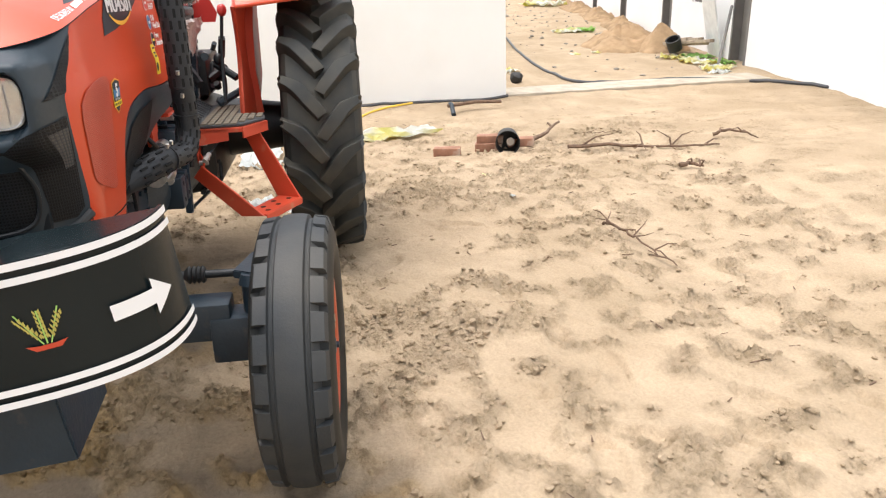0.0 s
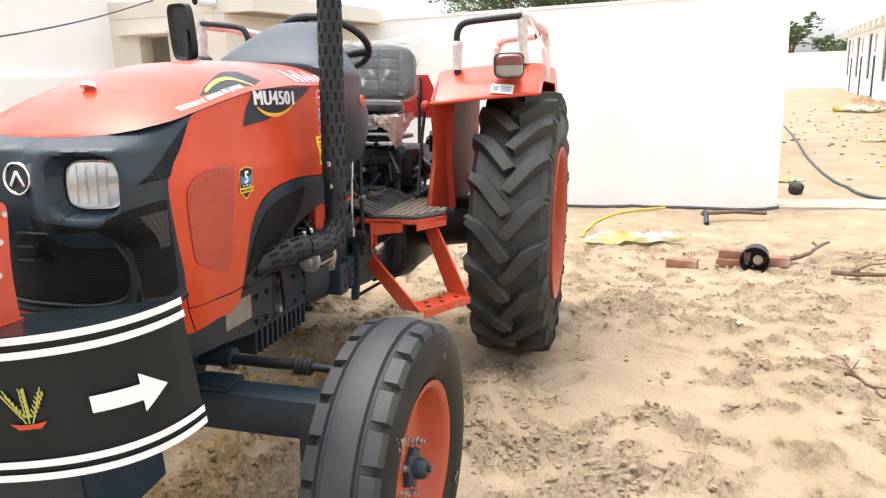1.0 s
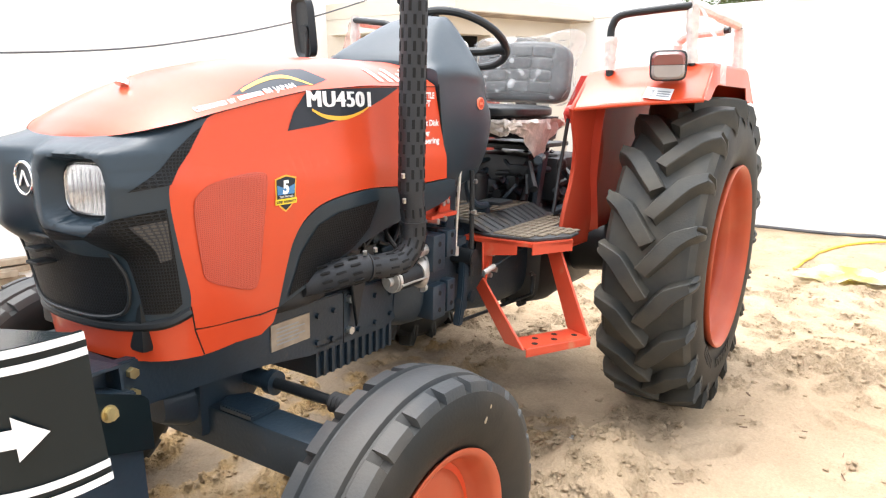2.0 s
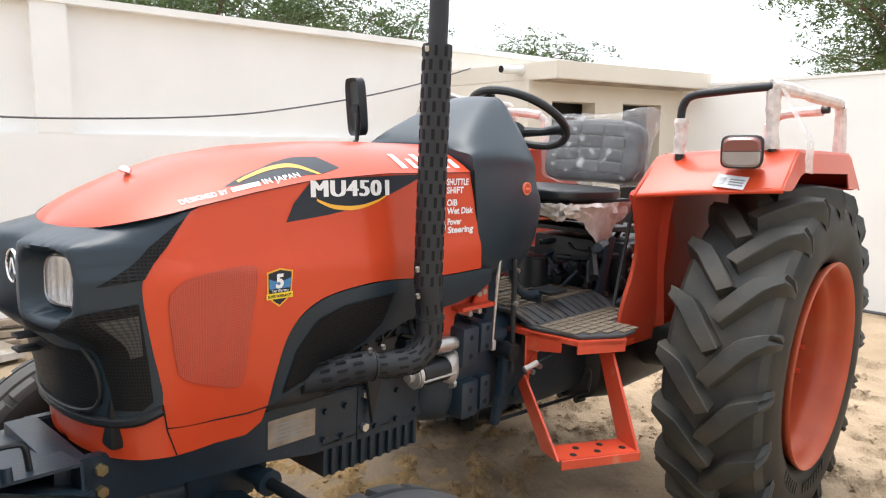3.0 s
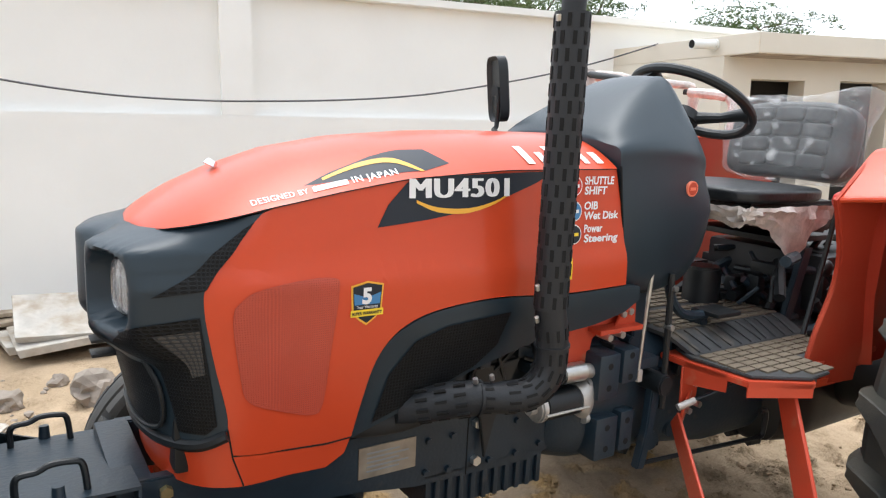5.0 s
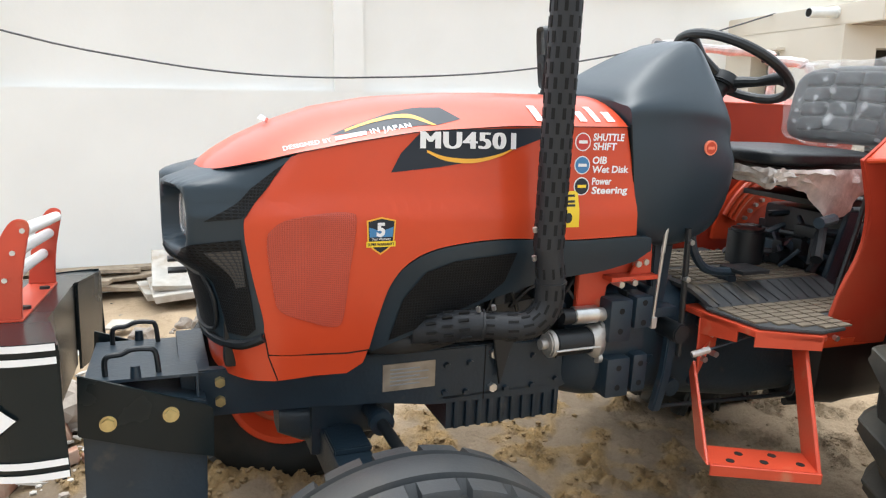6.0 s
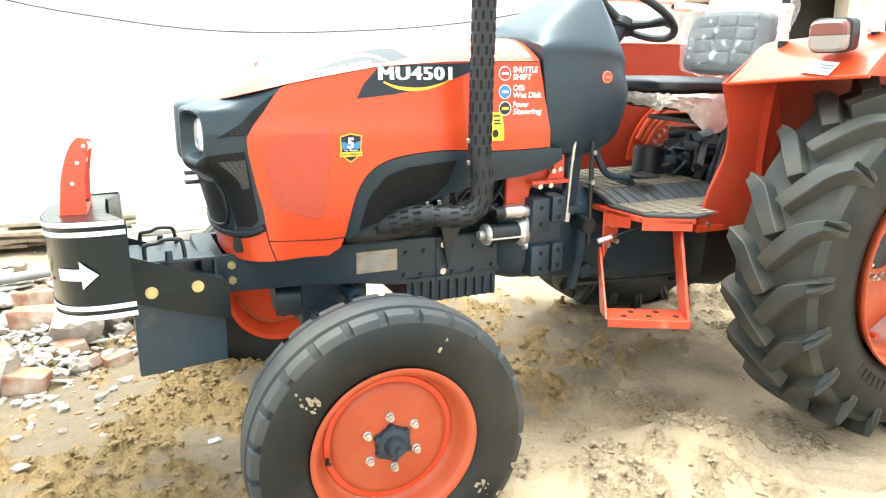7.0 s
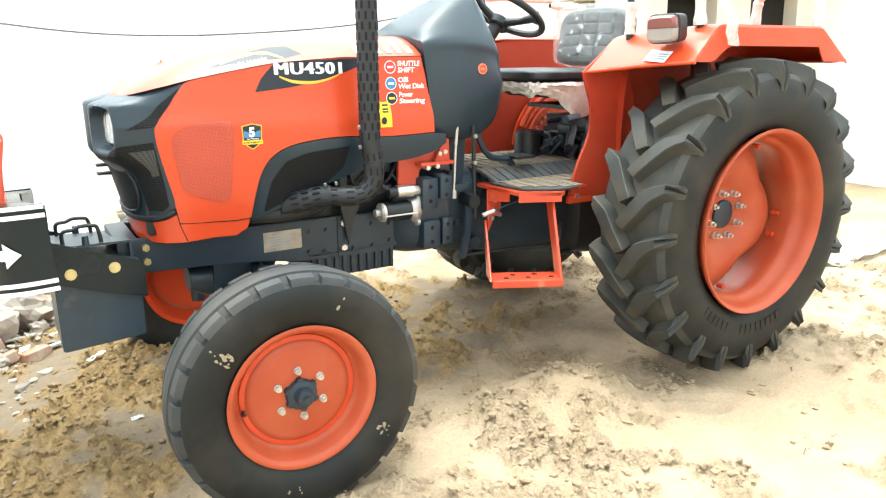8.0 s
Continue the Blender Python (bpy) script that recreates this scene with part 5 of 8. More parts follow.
def front_wheel(side):
    w = empty("front_wheel", (0.01, 0.714 * side, 0.331))
    w.rotation_euler = (0, 0, radians(-2.5))
    w.parent = tractor
    tagged(w, "ribbed front wheel with orange rim, dusty tyre")
    R, W, n = 0.403, 0.104, 168
    # section from inner bead over the tread to the outer bead: (y, radius)
    sec = [(-0.070, 0.228), (-0.079, 0.243), (-0.091, 0.260), (-0.101, 0.286), (-0.105, 0.315), (-0.102, 0.342), (-0.0965, 0.361), (-0.092, 0.370), (-0.088, 0.386), (-0.084, 0.392),
           (-0.052, 0.397), (-0.048, 0.388), (-0.043, 0.386), (-0.038, 0.388), (-0.034, 0.399), (-0.012, 0.403), (0.012, 0.403), (0.034, 0.399), (0.038, 0.388), (0.043, 0.386), (0.048, 0.388), (0.052, 0.397),
           (0.084, 0.392), (0.088, 0.386), (0.092, 0.370), (0.0965, 0.361), (0.102, 0.342), (0.105, 0.315), (0.101, 0.286), (0.091, 0.260), (0.079, 0.243), (0.070, 0.228)]
    bm = bmesh.new()
    rings = []
    # square notches in both shoulders, staggered from side to side
    steps = (0.0, 0.025, 0.225, 0.25, 0.375, 0.5, 0.525, 0.725, 0.75, 0.875)
    n = 25 * len(steps)
    for k in range(n):
        q = k % len(steps)
        a = 2 * math.pi * (k // len(steps) + steps[q]) / 25
        ring = []
        for i, (y, r) in enumerate(sec):
            cut = q in (1, 2) if y < 0 else q in (6, 7)
            if cut and 0.084 <= abs(y) <= 0.0885:
                r, y = r - (0.012 if r > 0.38 else 0.004), y - math.copysign(0.017 if r > 0.38 else 0.009, y)
            ring.append(bm.verts.new((r * math.cos(a), 1.05 * y * side, r * math.sin(a))))
        rings.append(ring)
    for k in range(n):
        A, B = rings[k], rings[(k + 1) % n]
        for i in range(len(sec) - 1):
            bm.faces.new((A[i], A[i + 1], B[i + 1], B[i]))
    bmesh.ops.recalc_face_normals(bm, faces=bm.faces)
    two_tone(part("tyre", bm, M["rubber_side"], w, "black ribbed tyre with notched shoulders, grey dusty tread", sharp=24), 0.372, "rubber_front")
    o = side
    rim_p = [(0.216, 0.068), (0.226, 0.074), (0.228, 0.08), (0.222, 0.083), (0.212, 0.078), (0.203, 0.066), (0.196, 0.04), (0.182, 0.015), (0.172, 0.012), (0.166, 0.016), (0.160, 0.026), (0.150, 0.03),
             (0.11, 0.033), (0.08, 0.042), (0.03, 0.044), (0.0, 0.044)]
    part("rim", lathe([(r * (1.05 if r > 0.15 else 1.0), (y + (0.009 if r > 0.2 else 0.0)) * o) for r, y in rim_p], 96), M["orange_rim"], w, "orange pressed steel rim", sharp=60)
    part("rim_back", lathe([(r * 1.05, -y * o) for r, y in [(0.216, 0.068), (0.226, 0.076), (0.22, 0.082), (0.205, 0.07), (0.19, 0.02), (0.178, -0.02), (0.0, -0.028)]], 48), M["orange"], w)
    part("rim_crease", lathe([(0.1811, 0.0125 * o), (0.1775, 0.0155 * o), (0.1738, 0.0175 * o)], 72), M["orange_rough"], w)
    hub = part("hub_cap", lathe([(0.05, 0.044 * o), (0.05, 0.056 * o), (0.046, 0.062 * o), (0.030, 0.066 * o), (0.028, 0.085 * o), (0.022, 0.095 * o), (0.0, 0.097 * o)], 28), M["chassis"], w, "dark hub cap")
    part("hub_tip", cyl((0.004, 0.095 * o, 0), (0.004, 0.104 * o, 0), 0.011, seg=6), M["chassis"], w)
    for k in range(6):
        a = math.pi / 2 + k * math.pi / 3 + 0.08
        x, z = 0.079 * math.cos(a), 0.079 * math.sin(a)
        b = cyl((x, 0.040 * o, z), (x, 0.046 * o, z), 0.0125, seg=16)
        cyl((x, 0.044 * o, z), (x, 0.058 * o, z), 0.0105, seg=6, bm=b)
        cyl((x, 0.056 * o, z), (x, 0.066 * o, z), 0.0058, seg=8, bm=b)
        part("wheel_nut", b, M["steel"], w)
    if side < 0:
        rnd = random.Random(8)
        for a0, r0, n in ((2.45, 0.30, 16), (-0.55, 0.30, 12), (-1.7, 0.31, 4), (1.2, 0.34, 2)):
            for _ in range(n):
                a, r = a0 + rnd.gauss(0, 0.045), r0 + rnd.gauss(0, 0.014)
                q = rnd.uniform(0.002, 0.0052)
                part("mud_spot", lump(q, rnd.randint(1, 40), (rnd.uniform(0.8, 2.0), 0.12, 1.0), 2, 0.9), M["mud"], w).matrix_basis = pose(r * math.cos(a), 0.1105 * side, r * math.sin(a), 0, math.degrees(-a), 0)
    for k in range(6):
        a = k * math.pi / 3 + math.pi / 6 + 0.08
        part("hub_lobe", cyl((0.046 * math.cos(a), 0.045 * o, 0.046 * math.sin(a)), (0.046 * math.cos(a), 0.06 * o, 0.046 * math.sin(a)), 0.013, 0.011, 12), M["chassis"], w)
    part("valve", tube([(-0.178, 0.022 * o, -0.03), (-0.184, 0.045 * o, -0.028), (-0.178, 0.055 * o, -0.025)], 0.006, 8), M["rubber_plain"], w)
    return w


front_wheel(-1)
front_wheel(1)


def rear_wheel(side):
    w = empty("rear_wheel", (1.985, -0.795, 0.674) if side < 0 else (1.985, 0.71, 0.63))
    w.parent = tractor
    tagged(w, "large lugged rear wheel with orange rim")
    o = side
    sec = [(-0.15, 0.385), (-0.168, 0.405), (-0.184, 0.45), (-0.189, 0.50), (-0.184, 0.55), (-0.172, 0.59), (-0.15, 0.613), (-0.1, 0.618), (0, 0.622), (0.1, 0.618), (0.15, 0.613), (0.172, 0.59), (0.184, 0.55), (0.189, 0.50), (0.184, 0.45), (0.168, 0.405), (0.15, 0.385)]
    bm = lathe([(r, y) for y, r in sec], 96)
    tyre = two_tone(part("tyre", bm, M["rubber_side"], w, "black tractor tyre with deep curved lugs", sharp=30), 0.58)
    # lugs from a blunt slanting end past the middle line, bending out to the shoulder:
    # offset and turn of the upper edge, the same of the lower edge, top radius, foot radius, depth of the scoop in the end
    way = [(-0.026, 0.272, 0.018, 0.316, 0.667, 0.615, 0), (-0.018, 0.256, 0.026, 0.300, 0.670, 0.615, 0), (0.03, 0.157, 0.076, 0.214, 0.672, 0.614, 0), (0.058, 0.102, 0.100, 0.168, 0.671, 0.613, 0), (0.084, 0.058, 0.122, 0.128, 0.670, 0.611, 0),
           (0.124, 0.029, 0.147, 0.094, 0.667, 0.604, 0), (0.174, 0.0, 0.176, 0.060, 0.658, 0.588, 0.004), (0.190, -0.004, 0.190, 0.044, 0.618, 0.572, 0.024), (0.186, 0.006, 0.186, 0.032, 0.55, 0.54, 0.004)]
    N = 20
    for s in (-1, 1):
        bm = bmesh.new()
        rows = []
        for yu, au, yl, al, rt, rb, sl in way:
            def at(y, r, turn):
                b = 2.478 + turn
                return bm.verts.new((r * math.cos(b), y * s, r * math.sin(b)))
            yb = (min(yu, 0.184), min(yl, 0.184))
            rm, e = (rt + rb) / 2, 0.004 / 0.67
            rows.append([at(yb[0], rb, au - 0.022), at(yu, rm, au - 0.008), at(yu, rt - 0.004, au), at(yu * 0.97 + yl * 0.03, rt, au + e), at((yu + yl) / 2 - sl, rt - sl * 0.3, (au + al) / 2),
                         at(yl * 0.97 + yu * 0.03, rt, al - e), at(yl, rt - 0.004, al), at(yl, rm, al + 0.008), at(yb[1], rb, al + 0.022)])
        for A, B in zip(rows, rows[1:]):
            for i in range(8):
                bm.faces.new((A[i], A[i + 1], B[i + 1], B[i]))
        bm.faces.new(rows[0])
        bm.faces.new(rows[-1][::-1])
        bmesh.ops.recalc_face_normals(bm, faces=bm.faces)
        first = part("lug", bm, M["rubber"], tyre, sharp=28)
        for k in range(N):
            m = Matrix.Rotation(2 * math.pi * (k + (0.5 if s > 0 else 0)) / N, 4, "Y")
            if k == 0:
                first.matrix_basis = m
            else:
                clone(first, m)
    # raised unreadable sidewall marks
    marks = bmesh.new()
    for k in range(16):
        if k in (6, 7):
            continue
        a = -2.35 + 0.075 * k
        m = Matrix.Rotation(-a, 4, "Y") @ Matrix.Translation((0.462, 0.187 * o, 0)) @ Matrix.Diagonal((0.042, 0.004, 0.02, 1))
        bmesh.ops.create_cube(marks, size=1, matrix=m)
    tagged(part("sidewall_lettering", marks, M["rubber_side"], w, smooth=False), kind="stuff")
    rp = [(0.372, 0.150), (0.388, 0.172), (0.394, 0.185), (0.390, 0.192), (0.379, 0.187), (0.368, 0.165), (0.362, 0.140), (0.357, 0.118), (0.346, 0.106), (0.336, 0.098), (0.333, 0.06), (0.338, 0.02), (0.345, -0.02), (0.345, -0.08), (0.37, -0.11), (0.39, -0.125)]
    part("rim", lathe([(r, y * o) for r, y in rp], 80), M["orange_rim"], w, "orange deep steel rim", sharp=60)
    # wheel disc with scalloped edge, dished
    disc = bmesh.new()
    rings = []
    n = 120
    for r0, y in ((0.0, -0.035), (0.07, -0.035), (0.115, -0.035), (0.135, -0.025), (0.17, -0.005), (0.22, 0.008), (0.27, 0.0), (0.3, -0.025)):
        ring = []
        for k in range(n):
            a = 2 * math.pi * k / n
            lobe = 0.5 + 0.5 * math.cos(4 * a + 0.9)
            r = r0 if r0 < 0.2 else r0 * (1 + (0.16 * lobe ** 0.7 - 0.05) * (r0 - 0.2) / 0.1)
            ring.append(disc.verts.new((r * math.cos(a), (y - (0.02 * (1 - lobe) if r0 > 0.25 else 0)) * o, r * math.sin(a))))
        rings.append(ring)
    for A, B in zip(rings, rings[1:]):
        for k in range(n):
            disc.faces.new((A[k], A[(k + 1) % n], B[(k + 1) % n], B[k]))
    bmesh.ops.remove_doubles(disc, verts=disc.verts, dist=1e-5)
    bmesh.ops.recalc_face_normals(disc, faces=disc.faces)
    bmesh.ops.solidify(disc, geom=disc.faces[:], thickness=0.012)
    part("wheel_disc", disc, M["orange_rim"], w, "orange dished disc with scalloped edge", sharp=50)
    part("axle_flange", lathe([(0.0, -0.02 * o), (0.055, -0.02 * o), (0.062, -0.024 * o), (0.066, -0.04 * o)], 28), M["chassis"], w, "grey axle end")
    for k in range(8):
        a = k * math.pi / 4 + 0.3
        x, z = 0.1 * math.cos(a), 0.1 * math.sin(a)
        b = cyl((x, -0.036 * o, z), (x, -0.022 * o, z), 0.016, seg=16)
        cyl((x, -0.024 * o, z), (x, -0.002 * o, z), 0.0135, seg=6, bm=b)
        cyl((x, -0.004 * o, z), (x, 0.012 * o, z), 0.0075, seg=8, bm=b)
        part("wheel_nut", b, M["steel"], w)
    for k in range(4):
        for d in (-0.16, 0.16):
            a = (2 * math.pi * k - 0.9) / 4 + d
            x, z = 0.318 * math.cos(a), 0.318 * math.sin(a)
            part("rim_bolt", cyl((x, 0.0, z), (x, 0.03 * o, z), 0.012, seg=6), M["orange_rough"], w)
    part("axle_housing", cyl((0, -0.05 * o, 0), (0, -0.54 * o, 0), 0.10, 0.16, 24), M["black"], w)
    return w


rear_wheel(-1)
rear_wheel(1)

# ---- front axle and steering ----
ax = empty("front_axle")
ax.parent = tractor
tagged(ax, "dark painted front axle beam with steering rod")
part("beam", box((-0.045, -0.52, 0.40), (0.055, 0.52, 0.512), 0.008), M["chassis"], ax)
for s in (-1, 1):
    part("axle_end", box((-0.05, min(s * 0.46, s * 0.60), 0.33), (0.06, max(s * 0.46, s * 0.60), 0.47), 0.012), M["chassis"], ax)
    part("king_pin", cyl((0.005, s * 0.585, 0.24), (0.005, s * 0.585, 0.56), 0.032, seg=16), M["chassis"], ax)
    part("pin_cap", cyl((0.005, s * 0.585, 0.555), (0.005, s * 0.585, 0.585), 0.04, 0.03, 16), M["chassis"], ax)
    part("steering_arm", prism([(-0.02, -0.03), (0.16, -0.05), (0.17, 0.0), (0.02, 0.04)], 0.565, 0.59, "z", 0.003), M["chassis"], ax).matrix_basis = pose(0.0, s * 0.57, 0)
    part("ball_joint", cyl((0.1, s * 0.565, 0.54), (0.1, s * 0.565, 0.585), 0.02, 0.015, 14), M["black"], ax)
    part("tie_rod", tube([(0.1, s * 0.16, 0.553), (0.1, s * 0.33, 0.553), (0.1, s * 0.40, 0.553), (0.1, s * 0.56, 0.552)], 0.016, 12, radii=[0.016, 0.016, 0.013, 0.012]), M["black"], ax)
    part("rod_boot", lathe([(0.015, 0.0)] + [(0.032 if k % 2 else 0.025, 0.01 * k) for k in range(9)] + [(0.018, 0.09)], 18), M["rubber_plain"], ax, "ribbed rubber boot").matrix_basis = pose(0.1, s * 0.41 - 0.03, 0.553) @ Matrix.Diagonal((0.85, 0.65, 0.85, 1))
part("steering_cylinder", cyl((0.1, -0.17, 0.553), (0.1, 0.17, 0.553), 0.026, seg=18), M["chassis"], ax)
for s in (-1, 1):
    part("rod_collar", cyl((0.1, s * 0.165, 0.553), (0.1, s * 0.19, 0.553), 0.034, seg=16), M["chassis"], ax)
    part("beam_step", prism([(-0.045, 0.0), (0.055, 0.0), (0.055, 0.12), (0.0, 0.15), (-0.045, 0.12)], 0.512, 0.53, "z", 0.004), M["chassis"], ax).matrix_basis = pose(0, 0.1 if s > 0 else -0.25, 0)
part("pivot_block", box((-0.07, -0.085, 0.43), (0.08, 0.085, 0.60), 0.012), M["chassis"], ax)
part("pivot_casting", loft([rring(-0.15, 0, 0.53, 0.05, 0.045, 20, 3), rring(-0.09, 0, 0.52, 0.075, 0.06, 20, 3), rring(0.12, 0, 0.52, 0.08, 0.06, 20, 3), rring(0.18, 0, 0.53, 0.05, 0.045, 20, 3)]), M["chassis"], ax)

# ---- chassis, engine, gearbox ----
for s in (-1, 1):
    lo, hi = (s * 0.165, s * 0.135) if s < 0 else (s * 0.135, s * 0.165)
    part("side_rail", prism([(-0.36, 0.745), (0.66, 0.735), (0.72, 0.70), (0.72, 0.60), (0.62, 0.565), (0.26, 0.575), (0.1, 0.60), (-0.1, 0.615), (-0.36, 0.625)], lo, hi, "y", 0.004), M["chassis"], tractor, "dark steel side rail")
for x, z in ((0.29, 0.69), (0.36, 0.69), (0.285, 0.61), (0.35, 0.605), (0.47, 0.69), (0.56, 0.69), (0.475, 0.60), (0.56, 0.60), (0.64, 0.68), (0.64, 0.61)):
    part("rail_bolt", cyl((x, -0.16, z), (x, -0.176, z), 0.009, seg=6), M["chassis"], tractor)
for x, z in ((0.43, 0.71), (0.43, 0.61), (-0.31, 0.715), (-0.31, 0.665)):
    part("rail_bolt", cyl((x, -0.16, z), (x, -0.18, z), 0.013, seg=6), M["zinc"] if x < 0 else M["steel"], tractor)
part("rail_joint", box((0.405, -0.1665, 0.575), (0.408, -0.15, 0.735)), M["slot"], tractor)
part("bracket_wedge", prism([(0.40, 0.86), (0.54, 0.87), (0.47, 0.72), (0.445, 0.62), (0.43, 0.70)], -0.19, -0.178, "y", 0.002), M["black"], tractor)
pl = part("makers_plate", box((0.105, -0.1685, 0.634), (0.255, -0.165, 0.71)), M["tin"], tractor, "brownish printed data plate")
for k in range(5):
    part("plate_bar", box((0.125, -0.1692, 0.648 + 0.011 * k), (0.125 + (0.11 if k % 2 else 0.085), -0.168, 0.652 + 0.011 * k)), M["grey_decal"], pl)
part("engine_block", box((-0.05, -0.13, 0.60), (0.70, 0.13, 1.02), 0.02), M["black"], tractor, "dark engine block")
part("radiator", box((-0.30, -0.2, 0.76), (-0.22, 0.2, 1.2), 0.01), M["black"], tractor)
eng = empty("engine_parts")
eng.parent = tractor
rnd = random.Random(9)
for k in range(14):
    x, z = 0.1 + 0.04 * k + rnd.uniform(-.01, .01), rnd.uniform(0.78, 0.97)
    part("engine_casting", box((x, -0.13 - rnd.uniform(.02, .07), z), (x + rnd.uniform(.03, .07), -0.12, z + rnd.uniform(.03, .08)), 0.006), M["chassis"], eng)
for k in range(7):
    z0 = rnd.uniform(0.78, 0.98)
    p = [Vector((0.1 + 0.09 * k, -0.19, z0)), Vector((0.16 + 0.09 * k, -0.205, z0 + rnd.uniform(-.06, .08))), Vector((0.24 + 0.09 * k, -0.18, rnd.uniform(0.76, 0.97)))]
    part("fuel_pipe", tube(smooth_path(p, 5), 0.006, 6), M["black"], eng)
part("intake_pipe", tube(smooth_path([(0.06, -0.19, 0.795), (0.16, -0.205, 0.79), (0.27, -0.2, 0.80), (0.33, -0.17, 0.82)], 6), 0.036, 16), M["rubber_plain"], eng)
part("engine_sump", loft([[Vector((x, y, z)) for x, y in ((0.30, -0.15), (0.66, -0.15), (0.66, 0.15), (0.30, 0.15))] for z in (0.605, 0.49)]), M["chassis"], tractor, "ribbed dark engine sump", smooth=False)
for k in range(10):
    x = 0.32 + 0.036 * k
    part("sump_rib", box((x, -0.162, 0.492), (x + 0.014, -0.148, 0.585), 0.003), M["chassis"], tractor)
part("sump_lip", box((0.28, -0.165, 0.585), (0.68, 0.165, 0.60), 0.004), M["chassis"], tractor)
for k in range(9):
    part("sump_bolt", cyl((0.30 + 0.045 * k, -0.155, 0.582), (0.30 + 0.045 * k, -0.155, 0.605), 0.008, seg=6), M["chassis"], tractor)
# starter motor
st = empty("starter_motor")
st.parent = tractor
tagged(st, "starter motor with bright steel ends")
part("starter_body", cyl((0.585, -0.225, 0.745), (0.70, -0.225, 0.745), 0.038, seg=24, bevel=0.004), M["black"], st)
part("starter_end", cyl((0.565, -0.225, 0.745), (0.588, -0.225, 0.745), 0.039, seg=24, bevel=0.005), M["cast"], st)
part("starter_nose", loft([rring(0.70, -0.225, 0.745, 0.04, 0.04, 20, 2), rring(0.72, -0.225, 0.74, 0.042, 0.05, 20, 2.5), rring(0.745, -0.225, 0.75, 0.03, 0.055, 20, 2.5)]), M["cast"], st)
part("solenoid", cyl((0.635, -0.235, 0.825), (0.715, -0.235, 0.825), 0.026, seg=22, bevel=0.004), M["steel"], st)
part("solenoid_cap", cyl((0.60, -0.235, 0.825), (0.637, -0.235, 0.825), 0.023, seg=18), M["black"], st)
part("solenoid_nose", cyl((0.713, -0.235, 0.825), (0.745, -0.235, 0.82), 0.02, seg=12), M["cast"], st)
part("through_bolt", cyl((0.575, -0.264, 0.735), (0.72, -0.264, 0.735), 0.004, seg=8), M["steel"], st)
part("starter_boss", cyl((0.545, -0.225, 0.745), (0.566, -0.225, 0.745), 0.016, seg=12), M["cast"], st)
for z in (0.69, 0.785):
    part("flange_ear", cyl((0.728, -0.235, z), (0.742, -0.235, z), 0.016, seg=12), M["cast"], st)
part("battery_cable", tube(smooth_path([(0.60, -0.24, 0.84), (0.575, -0.235, 0.86), (0.57, -0.21, 0.89), (0.60, -0.17, 0.92)], 5), 0.008, 8), M["rubber_plain"], st)
# clutch housing and gearbox
part("bell_housing", loft([rring(0.66, 0, 0.70, 0.17, 0.16, 28, 3.5), rring(0.73, 0, 0.715, 0.232, 0.185, 28, 3.5), rring(0.81, 0, 0.715, 0.24, 0.19, 28, 3.5), rring(0.885, 0, 0.715, 0.24, 0.19, 28, 3.5), rring(0.91, 0, 0.70, 0.205, 0.195, 28, 3.5), rring(1.1, 0, 0.68, 0.195, 0.2, 28, 3.5), rring(1.35, 0, 0.64, 0.21, 0.2, 28, 3.5), rring(1.6, 0, 0.64, 0.22, 0.2, 28, 3.5)]), M["chassis"], tractor, "dark cast gearbox and axle casing")
for (x0, x1, z0, z1) in ((0.74, 0.815, 0.745, 0.87), (0.825, 0.885, 0.78, 0.875), (0.745, 0.825, 0.575, 0.695), (0.835, 0.885, 0.585, 0.70)):
    blk = part("housing_pad", box((x0, -0.272, z0), (x1, -0.18, z1), 0.008), M["chassis"], tractor)
    for zz in ((z0 + z1) / 2 + 0.03, (z0 + z1) / 2 - 0.03):
        part("pad_hole", cyl(((x0 + x1) / 2, -0.26, zz), ((x0 + x1) / 2, -0.2727, zz), 0.009, seg=12), M["slot"], blk)
part("flange_joint", box((0.8165, -0.235, 0.56), (0.823, 0.235, 0.88)), M["slot"], tractor)
rnd = random.Random(12)
for k in range(16):
    x, z, y = rnd.uniform(0.9, 1.25), rnd.uniform(0.54, 0.9), -rnd.uniform(0.16, 0.2)
    part("casing_boss", cyl((x, y + 0.04, z), (x, y - 0.03, z), rnd.uniform(0.012, 0.03), seg=14, bevel=0.003), M["chassis"], tractor)
part("axle_casing", loft([rring(1.56, 0, 0.64, 0.20, 0.19, 28, 3.5), rring(1.60, 0, 0.63, 0.27, 0.215, 28, 5), rring(1.72, 0, 0.625, 0.295, 0.225, 28, 5), rring(1.76, 0, 0.625, 0.30, 0.215, 28, 5), rring(2.16, 0, 0.625, 0.30, 0.215, 28, 5), rring(2.28, 0, 0.63, 0.27, 0.2, 28, 4), rring(2.3, 0, 0.63, 0.2, 0.15, 28, 4)]), M["black"], tractor, "black rear axle casing")
for k in range(6):
    part("casing_bolt", cyl((1.60, -0.2 + 0.08 * k, 0.425), (1.545, -0.2 + 0.08 * k, 0.43), 0.014, seg=6), M["black"], tractor)
part("clutch_lever", prism([(0.965, 0.78), (1.0, 0.78), (0.985, 0.60), (0.96, 0.50), (0.93, 0.505), (0.955, 0.62)], -0.262, -0.235, "y", 0.004), M["chassis"], tractor)
part("lever_pivot", cyl((0.985, -0.17, 0.755), (0.985, -0.29, 0.755), 0.03, seg=16, bevel=0.004), M["black"], tractor)
part("linkage_rod", cyl((0.945, -0.25, 0.515), (1.42, -0.31, 0.52), 0.007, seg=8), M["black"], tractor)
